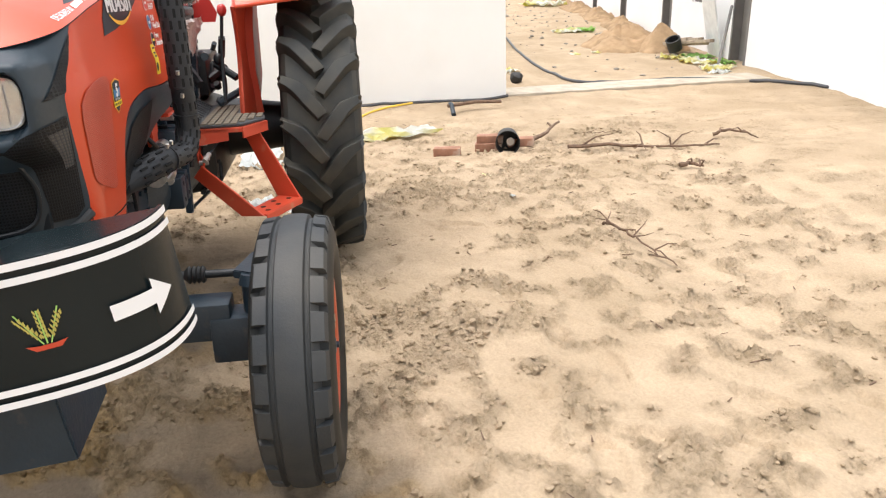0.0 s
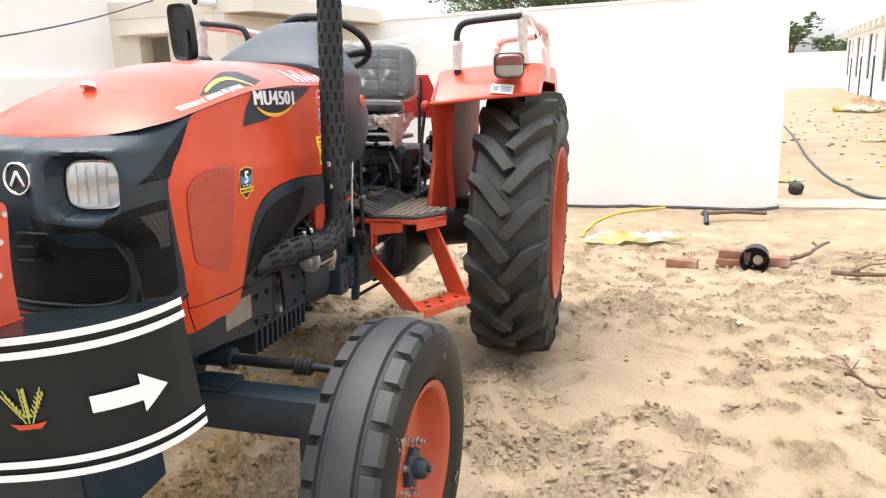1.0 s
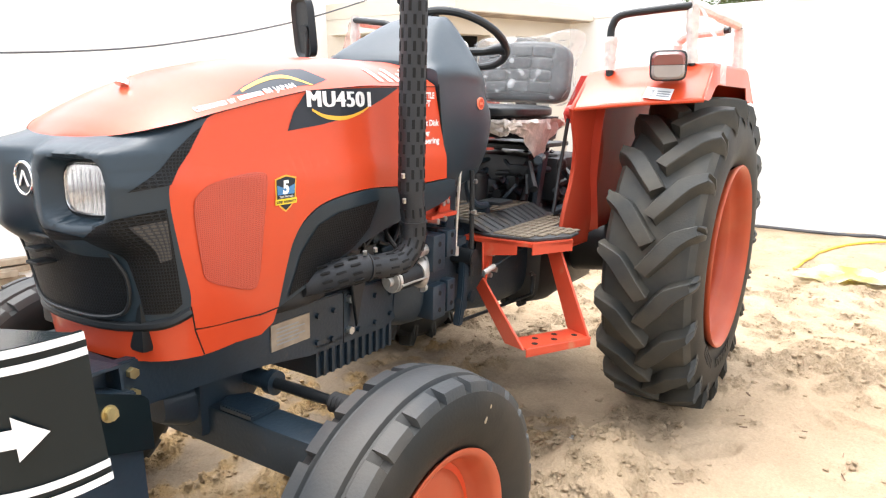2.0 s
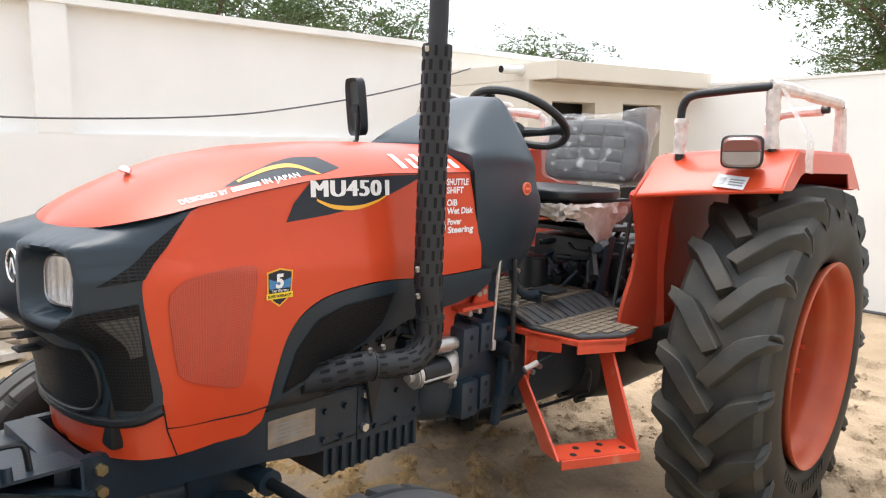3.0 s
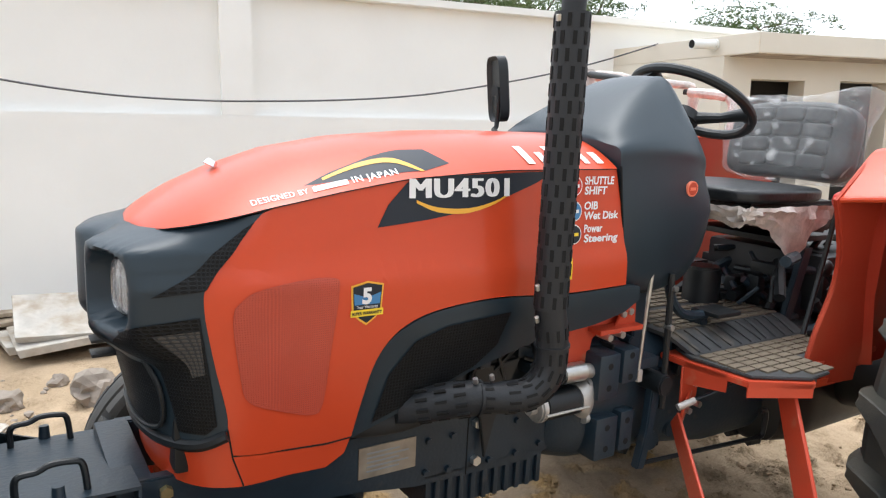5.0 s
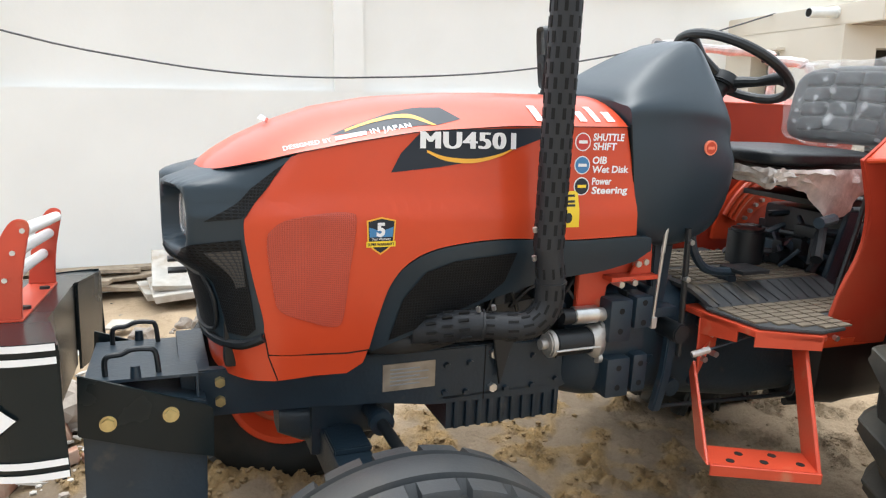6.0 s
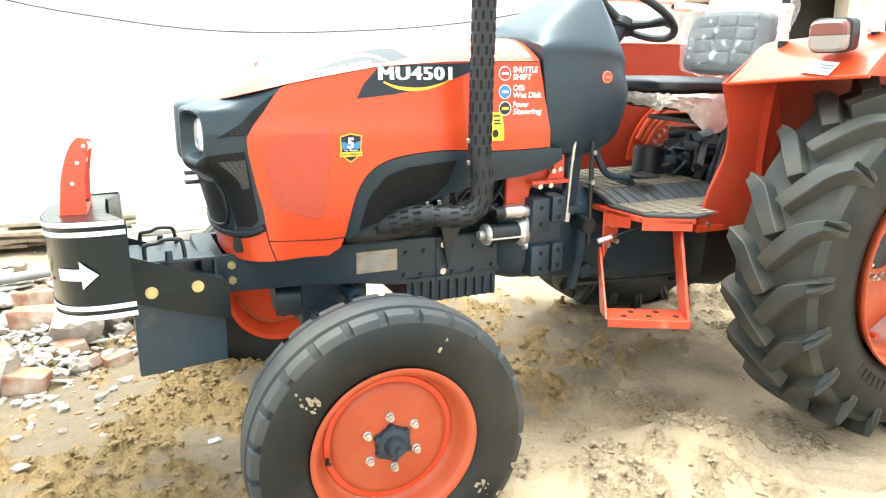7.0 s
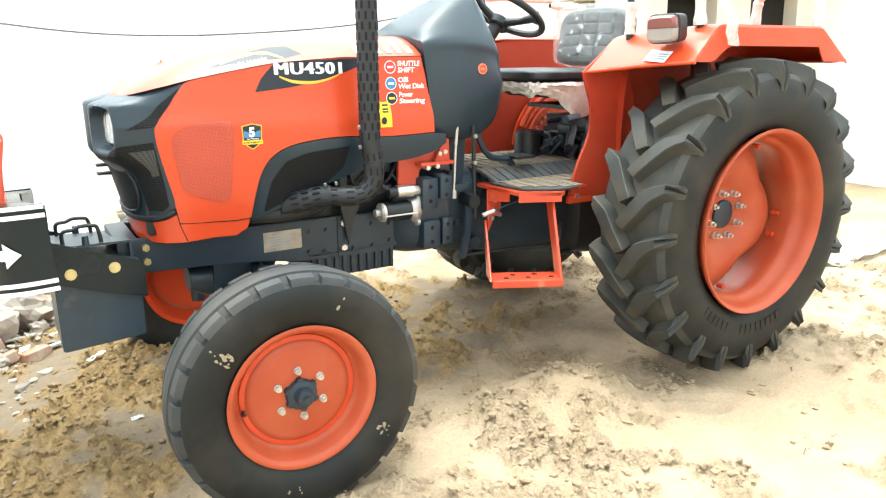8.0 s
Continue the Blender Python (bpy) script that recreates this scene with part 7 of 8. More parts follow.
part("filter_can", cyl((1.50, 0.02, 0.86), (1.50, 0.02, 1.0), 0.062, seg=24, bevel=0.008), M["black"], us, "black round filter")
part("rear_housing", box((1.78, -0.25, 0.86), (2.2, 0.22, 1.06), 0.02), M["black"], us)
part("seat_bracket", box((1.62, -0.18, 1.10), (2.05, 0.18, 1.12), 0.004), M["black"], us)
part("seat_arm", prism([(1.62, 0.85), (1.67, 0.85), (1.74, 1.09), (1.69, 1.09)], -0.22, -0.2, "y", 0.003), M["chassis"], us)

# ---- seat wrapped in film ----
seat = empty("driver_seat")
seat.parent = tractor
tagged(seat, "black vinyl driver seat wrapped in clear film")
def cushion(lo, hi, seed, n=14, puff=0.03, rows=4, cols=3):
    bm = bmesh.new()
    bmesh.ops.create_cube(bm, size=1)
    bmesh.ops.subdivide_edges(bm, edges=bm.edges[:], cuts=n, use_grid_fill=True)
    lo, hi = Vector(lo), Vector(hi)
    c, d = (lo + hi) / 2, (hi - lo) / 2
    for v in bm.verts:
        u = v.co * 2
        L = max(abs(u.x), abs(u.y), abs(u.z))
        q = (abs(u.x) ** 5 + abs(u.y) ** 5 + abs(u.z) ** 5) ** 0.2
        u = u * (L / q) if q > 0 else u
        v.co = c + Vector((u.x * d.x, u.y * d.y, u.z * d.z))
    return bm
back = cushion((-0.05, -0.235, -0.135), (0.06, 0.235, 0.138), 1, 16)


def seat_bow(v):
    v.co.x -= 0.25 * v.co.y ** 2
    v.co.z -= 0.3 * v.co.y ** 2


for v in back.verts:
    seat_bow(v)
BACK = pose(1.90, 0, 1.436, 0, 9, 0)
rest = part("backrest", back, M["vinyl"], seat, "quilted black vinyl backrest")
rest.matrix_basis = BACK
for i in range(4):
    for j in range(3):
        yc, zc = 0.112 * (j - 1), -0.075 + 0.054 * i
        pad = cushion((-0.062, yc - 0.054, zc - 0.0255), (-0.03, yc + 0.054, zc + 0.0255), 5, 7)
        for v in pad.verts:
            seat_bow(v)
        part("quilt_pad", pad, M["vinyl"], rest)
part("seat_cushion", cushion((1.33, -0.238, 1.238), (1.79, 0.238, 1.292), 2, 10), M["vinyl"], seat, "black vinyl seat cushion")
part("seat_pan", prism([(1.50, 1.16), (1.85, 1.13), (1.90, 1.24), (1.40, 1.24)], -0.2, 0.2, "y", 0.01), M["black"], seat)
fb = cushion((-0.078, -0.25, -0.15), (0.085, 0.25, 0.152), 3, 40)
for v in fb.verts:
    p = v.co * 8
    k = 0.6 - abs(noise.noise(p)) * 1.6 + 0.5 * (0.5 - abs(noise.noise(p * 2.3)))
    v.co += v.co.normalized() * 0.011 * k
    v.co.x -= 0.25 * v.co.y ** 2
    if v.co.z > 0.07:
        f = (v.co.z - 0.07) / 0.1
        v.co.y *= 1 + (0.30 if v.co.y < 0 else 0.10) * f
        v.co.z += 0.05 * f * max(0, -v.co.y / 0.25) ** 2
part("backrest_film", fb, M["film"], seat, "crumpled clear wrapping film").matrix_basis = BACK
# torn film hanging round the cushion
bm = bmesh.new()
rows = []
way = smooth_path([(1.325, 0.24, 0), (1.318, 0.0, 0), (1.322, -0.2, 0), (1.35, -0.246, 0), (1.5, -0.25, 0), (1.68, -0.25, 0), (1.84, -0.245, 0)], 8)
for i, p in enumerate(way):
    row = []
    for j in range(8):
        f = j / 7
        drop = 0.055 + 0.02 * noise.noise(Vector((i * 0.3, 5, 1))) + 0.12 * math.exp(-((i - 37) / 5.0) ** 2)
        out = Vector((-1, 0, 0)) if i < 20 else Vector((0, -1, 0))
        q = p + out * (0.022 * noise.noise(Vector((i * 0.45, j * 0.5, 9))) - 0.03 * f * f)
        row.append(bm.verts.new((q.x, q.y, 1.236 - drop * f + 0.01 * noise.noise(Vector((i * 0.5, j * 0.7, 2))))))
    rows.append(row)
for A, B in zip(rows, rows[1:]):
    for k in range(7):
        bm.faces.new((A[k], A[k + 1], B[k + 1], B[k]))
part("cushion_film", bm, M["tape"], seat, "torn milky film hanging under the seat")

# ---- front ballast bumper ----
bl = empty("front_bumper")
bl.parent = tractor
# the whole attachment hangs askew, lower on the far side
bl.matrix_basis = pose(0, -0.0983, -0.0413, -6.8, 0, 0)
tagged(bl, "glossy black curved front bumper with white stripes and arrows")
def bumper_plan(u):
    """u from -1 (left end) to 1: x, y of the curved sheet."""
    y = 0.535 * math.sin(u * math.pi / 2) if abs(u) < 1 else math.copysign(0.535, u)
    c = abs(u)
    x = -0.806 + 0.207 * c ** 3.2
    return x, y
ZL, ZT = 0.687, 0.944
def bumper_surface(u, z, off=0.0):
    x, y = bumper_plan(u)
    x2, y2 = bumper_plan(min(1, u + 0.01)); x1, y1 = bumper_plan(max(-1, u - 0.01))
    t = Vector((x2 - x1, y2 - y1, 0)).normalized()
    n = Vector((-t.y, t.x, 0))
    if n.x > 0:
        n = -n
    f = (z - ZL) / (ZT - ZL)
    dz = abs(u) ** 2 * (0.018 * (1 - f) + 0.008 * f)
    return Vector((x - 0.045 * (z - ZL), y, z + dz)) + n * off
def bumper_strip(u0, u1, z0, z1, off, mat, name, n=60, thick=0.0):
    bm = bmesh.new()
    R = []
    for k in range(n + 1):
        u = u0 + (u1 - u0) * k / n
        R.append([bm.verts.new(bumper_surface(u, z0 + (z1 - z0) * j / 4, off)) for j in range(5)])
    for A, B in zip(R, R[1:]):
        for k in range(4):
            bm.faces.new((A[k], A[k + 1], B[k + 1], B[k]))
    bmesh.ops.recalc_face_normals(bm, faces=bm.faces)
    if thick:
        bmesh.ops.solidify(bm, geom=bm.faces[:], thickness=thick)
    return part(name, bm, mat, bl)
bumper_strip(-1, 1, ZL, ZT, 0, M["gloss_black"], "bumper_sheet", thick=0.006)
for z in (0.688, 0.712, 0.905, 0.930):
    bumper_strip(-1, 1, z, z + 0.013, 0.004, M["white"], "bumper_stripe")
tp = [bumper_plan(u) for u in np.linspace(-1, 1, 61)]
top_poly = [(x - 0.007, y * 0.995) for x, y in tp] + [(-0.648, 0.285), (-0.656, 0.27), (-0.656, -0.27), (-0.648, -0.285)]
part("bumper_top", prism(top_poly, ZT - 0.006, ZT + 0.002, "z"), M["gloss_black"], bl, "glossy black top plate", smooth=False)
for s in (-1, 1):
    part("bumper_end", prism([(-0.605, s * 0.532), (-0.648, s * 0.28), (-0.655, s * 0.28), (-0.613, s * 0.532)], ZL + 0.012, ZT - 0.007, "z"), M["gloss_black"], bl, smooth=False)
    def on_bumper(off):
        return lambda a, b: bumper_surface(a, b, off)
    arrow = [(0.63, 0.825), (0.785, 0.823), (0.785, 0.843), (0.875, 0.806), (0.785, 0.771), (0.785, 0.793), (0.63, 0.795)]
    part("arrow", sheet([(s * u, z) for u, z in arrow], on_bumper(0.007), 0.012), M["white"], bl, "white arrow sticker")
    # wheat ears sticker
    c = 0.45 * s
    for dx, tilt in ((-0.03, -0.35), (0, 0), (0.03, 0.35)):
        for k in range(6):
            for g in (-1, 1):
                px, pz = c + dx * (0.5 + 0.22 * k) + g * 0.005, 0.807 + 0.007 * k * (1.25 if dx == 0 else 1.0)
                part("wheat_grain", sheet([(px - 0.004, pz - 0.002), (px, pz - 0.005), (px + 0.004, pz + 0.002), (px + g * 0.003, pz + 0.006)], on_bumper(0.004), 0.05), M["wheat"], bl)
        part("wheat_stem", sheet([(c + dx * 0.3 - 0.002, 0.792), (c + dx * 0.3 + 0.002, 0.792), (c + dx * 1.7 + 0.002, 0.854), (c + dx * 1.7 - 0.002, 0.854)], on_bumper(0.003), 0.05), M["plastic_green"], bl)
    part("wheat_base", sheet([(c - 0.05, 0.794), (c - 0.02, 0.791), (c + 0.02, 0.791), (c + 0.05, 0.794), (c + 0.03, 0.782), (c - 0.03, 0.782)], on_bumper(0.0045), 0.03), M["orange_rough"], bl)
part("bumper_inner_wall", box((-0.662, -0.272, ZL + 0.03), (-0.657, 0.272, ZT - 0.007)), M["gloss_black"], bl, smooth=False)
# orange guard on top: two curved posts on a foot plate with bars between
GUARD = [(x + 0.1 * z, ZT + 0.006 + z) for x, z in curve2([(-0.765, 0.0), (-0.764, 0.062), (-0.762, 0.10), (-0.752, 0.152), (-0.738, 0.188), (-0.725, 0.2035), (-0.7095, 0.205), (-0.698, 0.1975), (-0.696, 0.179), (-0.700, 0.137),
                                                           (-0.703, 0.092), (-0.702, 0.039), (-0.699, 0.0)], 4)]
HOLES = ((-0.726, 1.032), (-0.709, 1.087), (-0.689, 1.132))
part("guard_foot", box((-0.767, -0.278, ZT + 0.002), (-0.697, 0.278, ZT + 0.007), 0.001), M["orange_rough"], bl, "orange foot plate")
for s in (-1, 1):
    part("guard_post", prism(GUARD, min(s * .262, s * .275), max(s * .262, s * .275), "y", 0.002), M["orange_rough"], bl, "orange curved guard post")
    for x, z in HOLES:
        part("guard_bolt", cyl((x, s * 0.273, z), (x, s * 0.279, z), 0.0055, seg=8), M["steel"], bl)
    part("rubber_stop", cyl((-0.712, s * 0.15, ZT + 0.007), (-0.712, s * 0.15, ZT + 0.014), 0.012, seg=16), M["rubber_plain"], bl)
for x, z in HOLES:
    part("guard_bar", cyl((x, -0.262, z), (x, 0.262, z), 0.0135, seg=16), M["white"], bl, "pale cross bar between the guard posts")
# weight box and mounting plates
wb = bmesh.new()
A = [wb.verts.new(p) for p in ((-0.605, -0.234, 0.778), (-0.605, 0.234, 0.778), (-0.607, 0.234, 0.445), (-0.607, -0.234, 0.445))]
B = [wb.verts.new(p) for p in ((-0.345, -0.225, 0.722), (-0.345, 0.225, 0.722), (-0.352, 0.225, 0.458), (-0.352, -0.225, 0.458))]
wb.faces.new(A)
wb.faces.new(B[::-1])
for i in range(4):
    wb.faces.new((A[i], B[i], B[(i + 1) % 4], A[(i + 1) % 4]))
bmesh.ops.recalc_face_normals(wb, faces=wb.faces)
bmesh.ops.bevel(wb, geom=wb.edges[:], offset=0.004, segments=2, affect="EDGES")
part("weight_box", wb, M["chassis"], bl, "glossy black weight box", smooth=False)
for s in (-1, 1):
    part("mount_plate", prism([(-0.61, 0.813), (-0.345, 0.714), (-0.332, 0.701), (-0.334, 0.59), (-0.45, 0.621), (-0.615, 0.677)], min(s * .232, s * .245), max(s * .232, s * .245), "y", 0.002), M["gloss_black"], bl, "glossy black mounting plate", smooth=False)
    for x, z in ((-0.554, 0.699), (-0.424, 0.703)):
        b = cyl((x, s * 0.242, z), (x, s * 0.248, z), 0.018, seg=18)
        cyl((x, s * 0.246, z), (x, s * 0.26, z), 0.014, seg=6, bm=b)
        part("mount_bolt", b, M["zinc"], bl)
    part("lift_handle", tube(smooth_path([(-0.56, s * 0.165, 0.783), (-0.56, s * 0.165, 0.82), (-0.55, s * 0.165, 0.831), (-0.525, s * 0.165, 0.833), (-0.503, s * 0.165, 0.842), (-0.47, s * 0.165, 0.841), (-0.452, s * 0.165, 0.832), (-0.446, s * 0.165, 0.783)], 4), 0.0065, 8), M["black"], bl, "black lifting handle")
    part("lid_pin", cyl((-0.495, s * 0.198, 0.783), (-0.495, s * 0.198, 0.812), 0.012, 0.010, 12), M["chassis"], bl)
part("box_lid", prism([(-0.603, 0.779), (-0.36, 0.775), (-0.36, 0.782), (-0.603, 0.786)], -0.205, 0.205, "y"), M["chassis"], bl, smooth=False)
part("box_back", box((-0.366, -0.205, 0.72), (-0.36, 0.205, 0.775)), M["chassis"], bl, smooth=False)
part("nose_support", box((-0.40, -0.16, 0.62), (-0.33, 0.16, 0.745), 0.006), M["chassis"], tractor)


# ---- loose things on the ground ----
def put(name, bm, mat, loc, rot, label, category, group="", smooth=True):
    ob = tagged(link(name, bm, mat, smooth), label, category, group)
    ob.matrix_basis = pose(*loc, *rot)
    return ob


def laid(x, y):
    """A place of the yard's sketch plan on the ground."""
    return 0.905 * x + 0.27, y * (1 - 0.0095 * max(0.0, x - 2.0))


def gz(x, y, up=0.0):
    return (x, y, ground_z(x, y) + up)


# yellow plastic sheet
def plastic(x, y, w, d, seed, mat, label, rz=0.0):
    bm = bmesh.new()
    n, m = 18, 12
    rows = [[bm.verts.new(((i / n - .5) * w * (1 + .15 * noise.noise(Vector((j * .4, seed, 0)))), (j / m - .5) * d * (1 + .3 * noise.noise(Vector((i * .3, seed, 5)))), min(w, d) * 1.7 * (0.07 + 0.13 * noise.noise(Vector((i * .35, j * .4, seed))) + 0.05 * noise.noise(Vector((i * .9, j * .9, seed))))))
             for j in range(m + 1)] for i in range(n + 1)]
    for A, B in zip(rows, rows[1:]):
        for k in range(m):
            bm.faces.new((A[k], A[k + 1], B[k + 1], B[k]))
    bmesh.ops.solidify(bm, geom=bm.faces[:], thickness=0.001)
    return put("plastic_sheet", bm, mat, gz(x, y), (0, 0, rz), label, "plastic sheet")


plastic(*laid(4.75, -1.35), 0.32, 0.75, 3, M["plastic_yellow"], "crumpled yellow and white plastic sheet on sand", 8)
plastic(*laid(4.2, -0.17), 0.9, 0.32, 8, M["plastic_white"], "crumpled white plastic sheet on sand", 4)
plastic(*laid(2.45, -0.55), 0.22, 0.12, 12, M["plastic_white"], "small scrap of white plastic beside the wheel", 60)
plastic(*laid(3.0, -1.88), 0.10, 0.05, 14, M["plastic_yellow"], "small yellow wrapper on sand", 20)
plastic(*laid(2.62, -0.30), 0.22, 0.16, 17, M["plastic_white"], "white plastic scrap on sand", 10)
for i, (x, y) in enumerate(((0.95, -0.62), (2.3, -1.9))):
    plastic(*laid(x, y), 0.05, 0.035, 20 + i, M["plastic_white"], "small scrap of white plastic on sand", 40 * i)


def brick(x, y, rz, mat="brick", tilt=0, up=0.03, l=0.22, label="single worn red brick on sand"):
    bm = box((-l / 2, -0.05, -0.035), (l / 2, 0.05, 0.035), 0.008)
    for v in bm.verts:
        v.co += Vector((noise.noise(v.co * 30 + Vector((x, y, 0))), noise.noise(v.co * 30 + Vector((y, x, 3))), noise.noise(v.co * 25))) * 0.006
    return put("brick", bm, M[mat], gz(*laid(x, y), up), (tilt, tilt * 0.5, rz), label, "brick", "loose bricks")


brick(3.9, -2.08, 80)
brick(3.9, -2.36, 84)
brick(3.92, -2.1, 78, up=0.098)
brick(3.86, -1.72, 75)
blk = tagged(empty("bucket", gz(*laid(3.78, -2.22), 0.095)), "small black plastic pot lying on its side", "pot")
part("pot_wall", lathe([(0.085, -0.1), (0.1, 0.1), (0.094, 0.1), (0.08, -0.09), (0.0, -0.09)], 28), M["rubber_plain"], blk).matrix_basis = pose(0, 0, 0, 0, 0, 78)
part("pot_patch", cyl((-0.108, 0.0, 0.012), (-0.1, 0.0, 0.012), 0.032, seg=18), M["stone"], blk)


def branch(pts, r, seed, label, twigs=6, spread=0.3):
    rnd = random.Random(seed)
    bm = bmesh.new()
    P = [Vector(gz(*laid(x, y), h)) for x, y, h in pts]
    S = smooth_path(P, 6)
    for p in S[1:-1]:
        p += Vector((rnd.gauss(0, .008), rnd.gauss(0, .008), abs(rnd.gauss(0, .006))))
    tube(S, r, 7, bm=bm, radii=list(np.linspace(r, r * 0.35, len(S))))
    twig = []
    for _ in range(twigs):
        s = S[rnd.randint(2, len(S) - 3)]
        d = Vector((rnd.gauss(0, 1), rnd.gauss(0, 1), abs(rnd.gauss(0.2, .4)))).normalized() * spread * rnd.uniform(.5, 1)
        mid = s + d * 0.5 + Vector((rnd.gauss(0, .03), rnd.gauss(0, .03), 0.02))
        twig.append(tube([s, mid, s + d], r * 0.4, 5, radii=[r * .5, r * .35, r * .15]))
    ob = tagged(link("branch", bm, M["twig"], True), label, "branch", "fallen branches")
    for t in twig:
        part("twig", t, M["twig"], ob)
    return ob


branch([(3.58, -2.68, .02), (3.5, -3.0, .03), (3.42, -3.4, .02), (3.3, -3.85, .03)], 0.018, 1, "long dry fallen branch on sand", 7, .28)
branch([(1.55, -2.26, .05), (1.45, -2.32, .04), (1.28, -2.38, .03), (0.98, -2.46, .01)], 0.0095, 2, "dark twiggy dry branch on sand", 9, .15)
branch([(3.88, -2.42, .04), (4.1, -2.62, .06), (4.5, -2.88, .09)], 0.024, 3, "short thick curved dry branch", 1, .1)
branch([(3.7, -4.0, .03), (3.65, -4.15, .05), (3.5, -4.3, .03)], 0.016, 5, "short dry branch with forked twigs", 3, .22)
branch([(2.8, -3.28, .03), (2.76, -3.36, .03), (2.72, -3.42, .02)], 0.02, 6, "dry knotted root on sand", 3, .08)
branch([(4.3, -3.05, .01), (4.22, -3.2, .01), (4.18, -3.35, .01)], 0.006, 7, "thin pale straw on sand", 1, .1)
# pick lying by the wall
pk = tagged(empty("pickaxe", gz(5.62, -2.02, 0.03)), "old pickaxe lying on sand by the wall", "pickaxe")
part("pick_handle", tube([(0, 0.04, 0.05), (0.1, -0.28, 0.06), (0.19, -0.58, 0.03)], 0.019, 8), M["twig"], pk)
part("pick_head", tube(smooth_path([(-0.14, 0.0, -0.02), (0, 0.0, 0.06), (0.1, 0.0, 0.05)], 4), 0.025, 8), M["chassis"], pk)


def hose(pts, r, mat, label, name="hose"):
    P = smooth_path([Vector(gz(x, y, r)) for x, y in pts], 8)
    for p in P:
        p.z = max(p.z, ground_z(p.x, p.y) + r * 0.9)
    return tagged(link(name, tube(P, r, 8), M[mat], True), label, "hose")


hose([(18.0, -5.0), (14.67, -4.61), (11.26, -4.14), (9.54, -3.97), (8.42, -3.93), (7.41, -3.98), (7.12, -4.39), (6.86, -5.28), (6.5, -5.9), (6.12, -6.1), (5.21, -6.45), (3.8, -6.7)], 0.02, "hose", "long black water hose across the sand")
hose([(6.55, 0.3), (6.5, -0.8), (6.42, -1.8), (6.36, -2.5), (6.40, -2.82)], 0.016, "hose", "dark cable along the foot of the wall", "cable")
hose([(4.79, -0.87), (5.61, -1.01), (6.1, -1.29), (6.36, -1.67)], 0.012, "hose_yellow", "thin yellow rope on sand", "rope")

# rubble by the wall: planks, slabs, tiles, stones
def slab(name, size, loc, rot, mat, label, category, seed=0, group="rubble pieces"):
    a, b, c = size
    bm = box((-a / 2, -b / 2, -c / 2), (a / 2, b / 2, c / 2), min(size) * 0.12)
    for v in bm.verts:
        v.co += Vector((noise.noise(v.co * 9 + Vector((seed, 0, 0))), noise.noise(v.co * 9 + Vector((0, seed, 0))), 0.3 * noise.noise(v.co * 9 + Vector((0, 0, seed))))) * 0.06 * min(a, b)
    return put(name, bm, M[mat], loc, rot, label, category, group, smooth=False)


rnd = random.Random(21)
for k in range(9):
    x, y = -2.6 + 0.28 * k * 0.9, 4.25 + 0.12 * (k % 3)
    slab("plank", (1.8 + 0.3 * rnd.random(), 0.16, 0.03), gz(x, y, 0.06 + 0.045 * (k % 5)), (rnd.uniform(-5, 5), rnd.uniform(-3, 3), rnd.uniform(-12, 8)), "plank", "weathered grey wooden plank in a low stack", "plank", k, "stacked planks")
for k, (x, y, a, b, up, rx, ry) in enumerate(((-0.28, 3.82, 0.56, 0.5, 0.27, 22, 5), (-0.27, 3.78, 0.6, 0.5, 0.15, 5, -3), (-0.2, 3.98, 0.9, 0.5, 0.09, 0, 2), (0.35, 4.05, 0.6, 0.5, 0.08, 0, 0))):
    slab("stone_slab", (a, b, 0.055), gz(x, y, up), (rx, ry, 4 * k), "tile", "pale stone slab stacked by the wall", "stone slab", 30 + k, "stacked slabs")
for k in range(5):
    slab("plank", (1.5, 0.2, 0.05), gz(0.4 + 0.35 * k, 4.35, 0.08 + 0.07 * (k % 3)), (0, rnd.uniform(-3, 3), rnd.uniform(-10, 10)), "plank", "weathered grey wooden plank in a low stack", "plank", 60 + k, "stacked planks")
big = [(-1.24, 1.02, 0.15, "stone", 0.1), (-1.09, 0.95, 0.075, "brick", 0.06), (-1.32, 0.75, 0.09, "stone", 0.06), (-1.13, 1.8, 0.10, "brick", 0.1), (-0.92, 1.5, 0.15, "stone", 0.1), (-1.16, 2.17, 0.085, "brick", 0.09), (-0.73, 1.62, 0.13, "stone", 0.1),
       (-0.94, 1.36, 0.065, "brick", 0.04), (-0.88, 1.05, 0.05, "stone", 0.03), (-0.73, 1.1, 0.05, "brick", 0.03), (-0.69, 1.5, 0.05, "stone", 0.03), (-0.86, 1.1, 0.045, "brick", 0.02), (-1.4, 3.37, 0.075, "stone", 0.05), (-1.3, 1.4, 0.08, "brick", 0.06), (-0.62, 2.7, 0.08, "stone", 0.05), (-0.35, 3.0, 0.05, "stone", 0.03),
       (-0.2, 2.5, 0.13, "stone", 0.07), (-1.5, 1.9, 0.09, "brick", 0.07)]
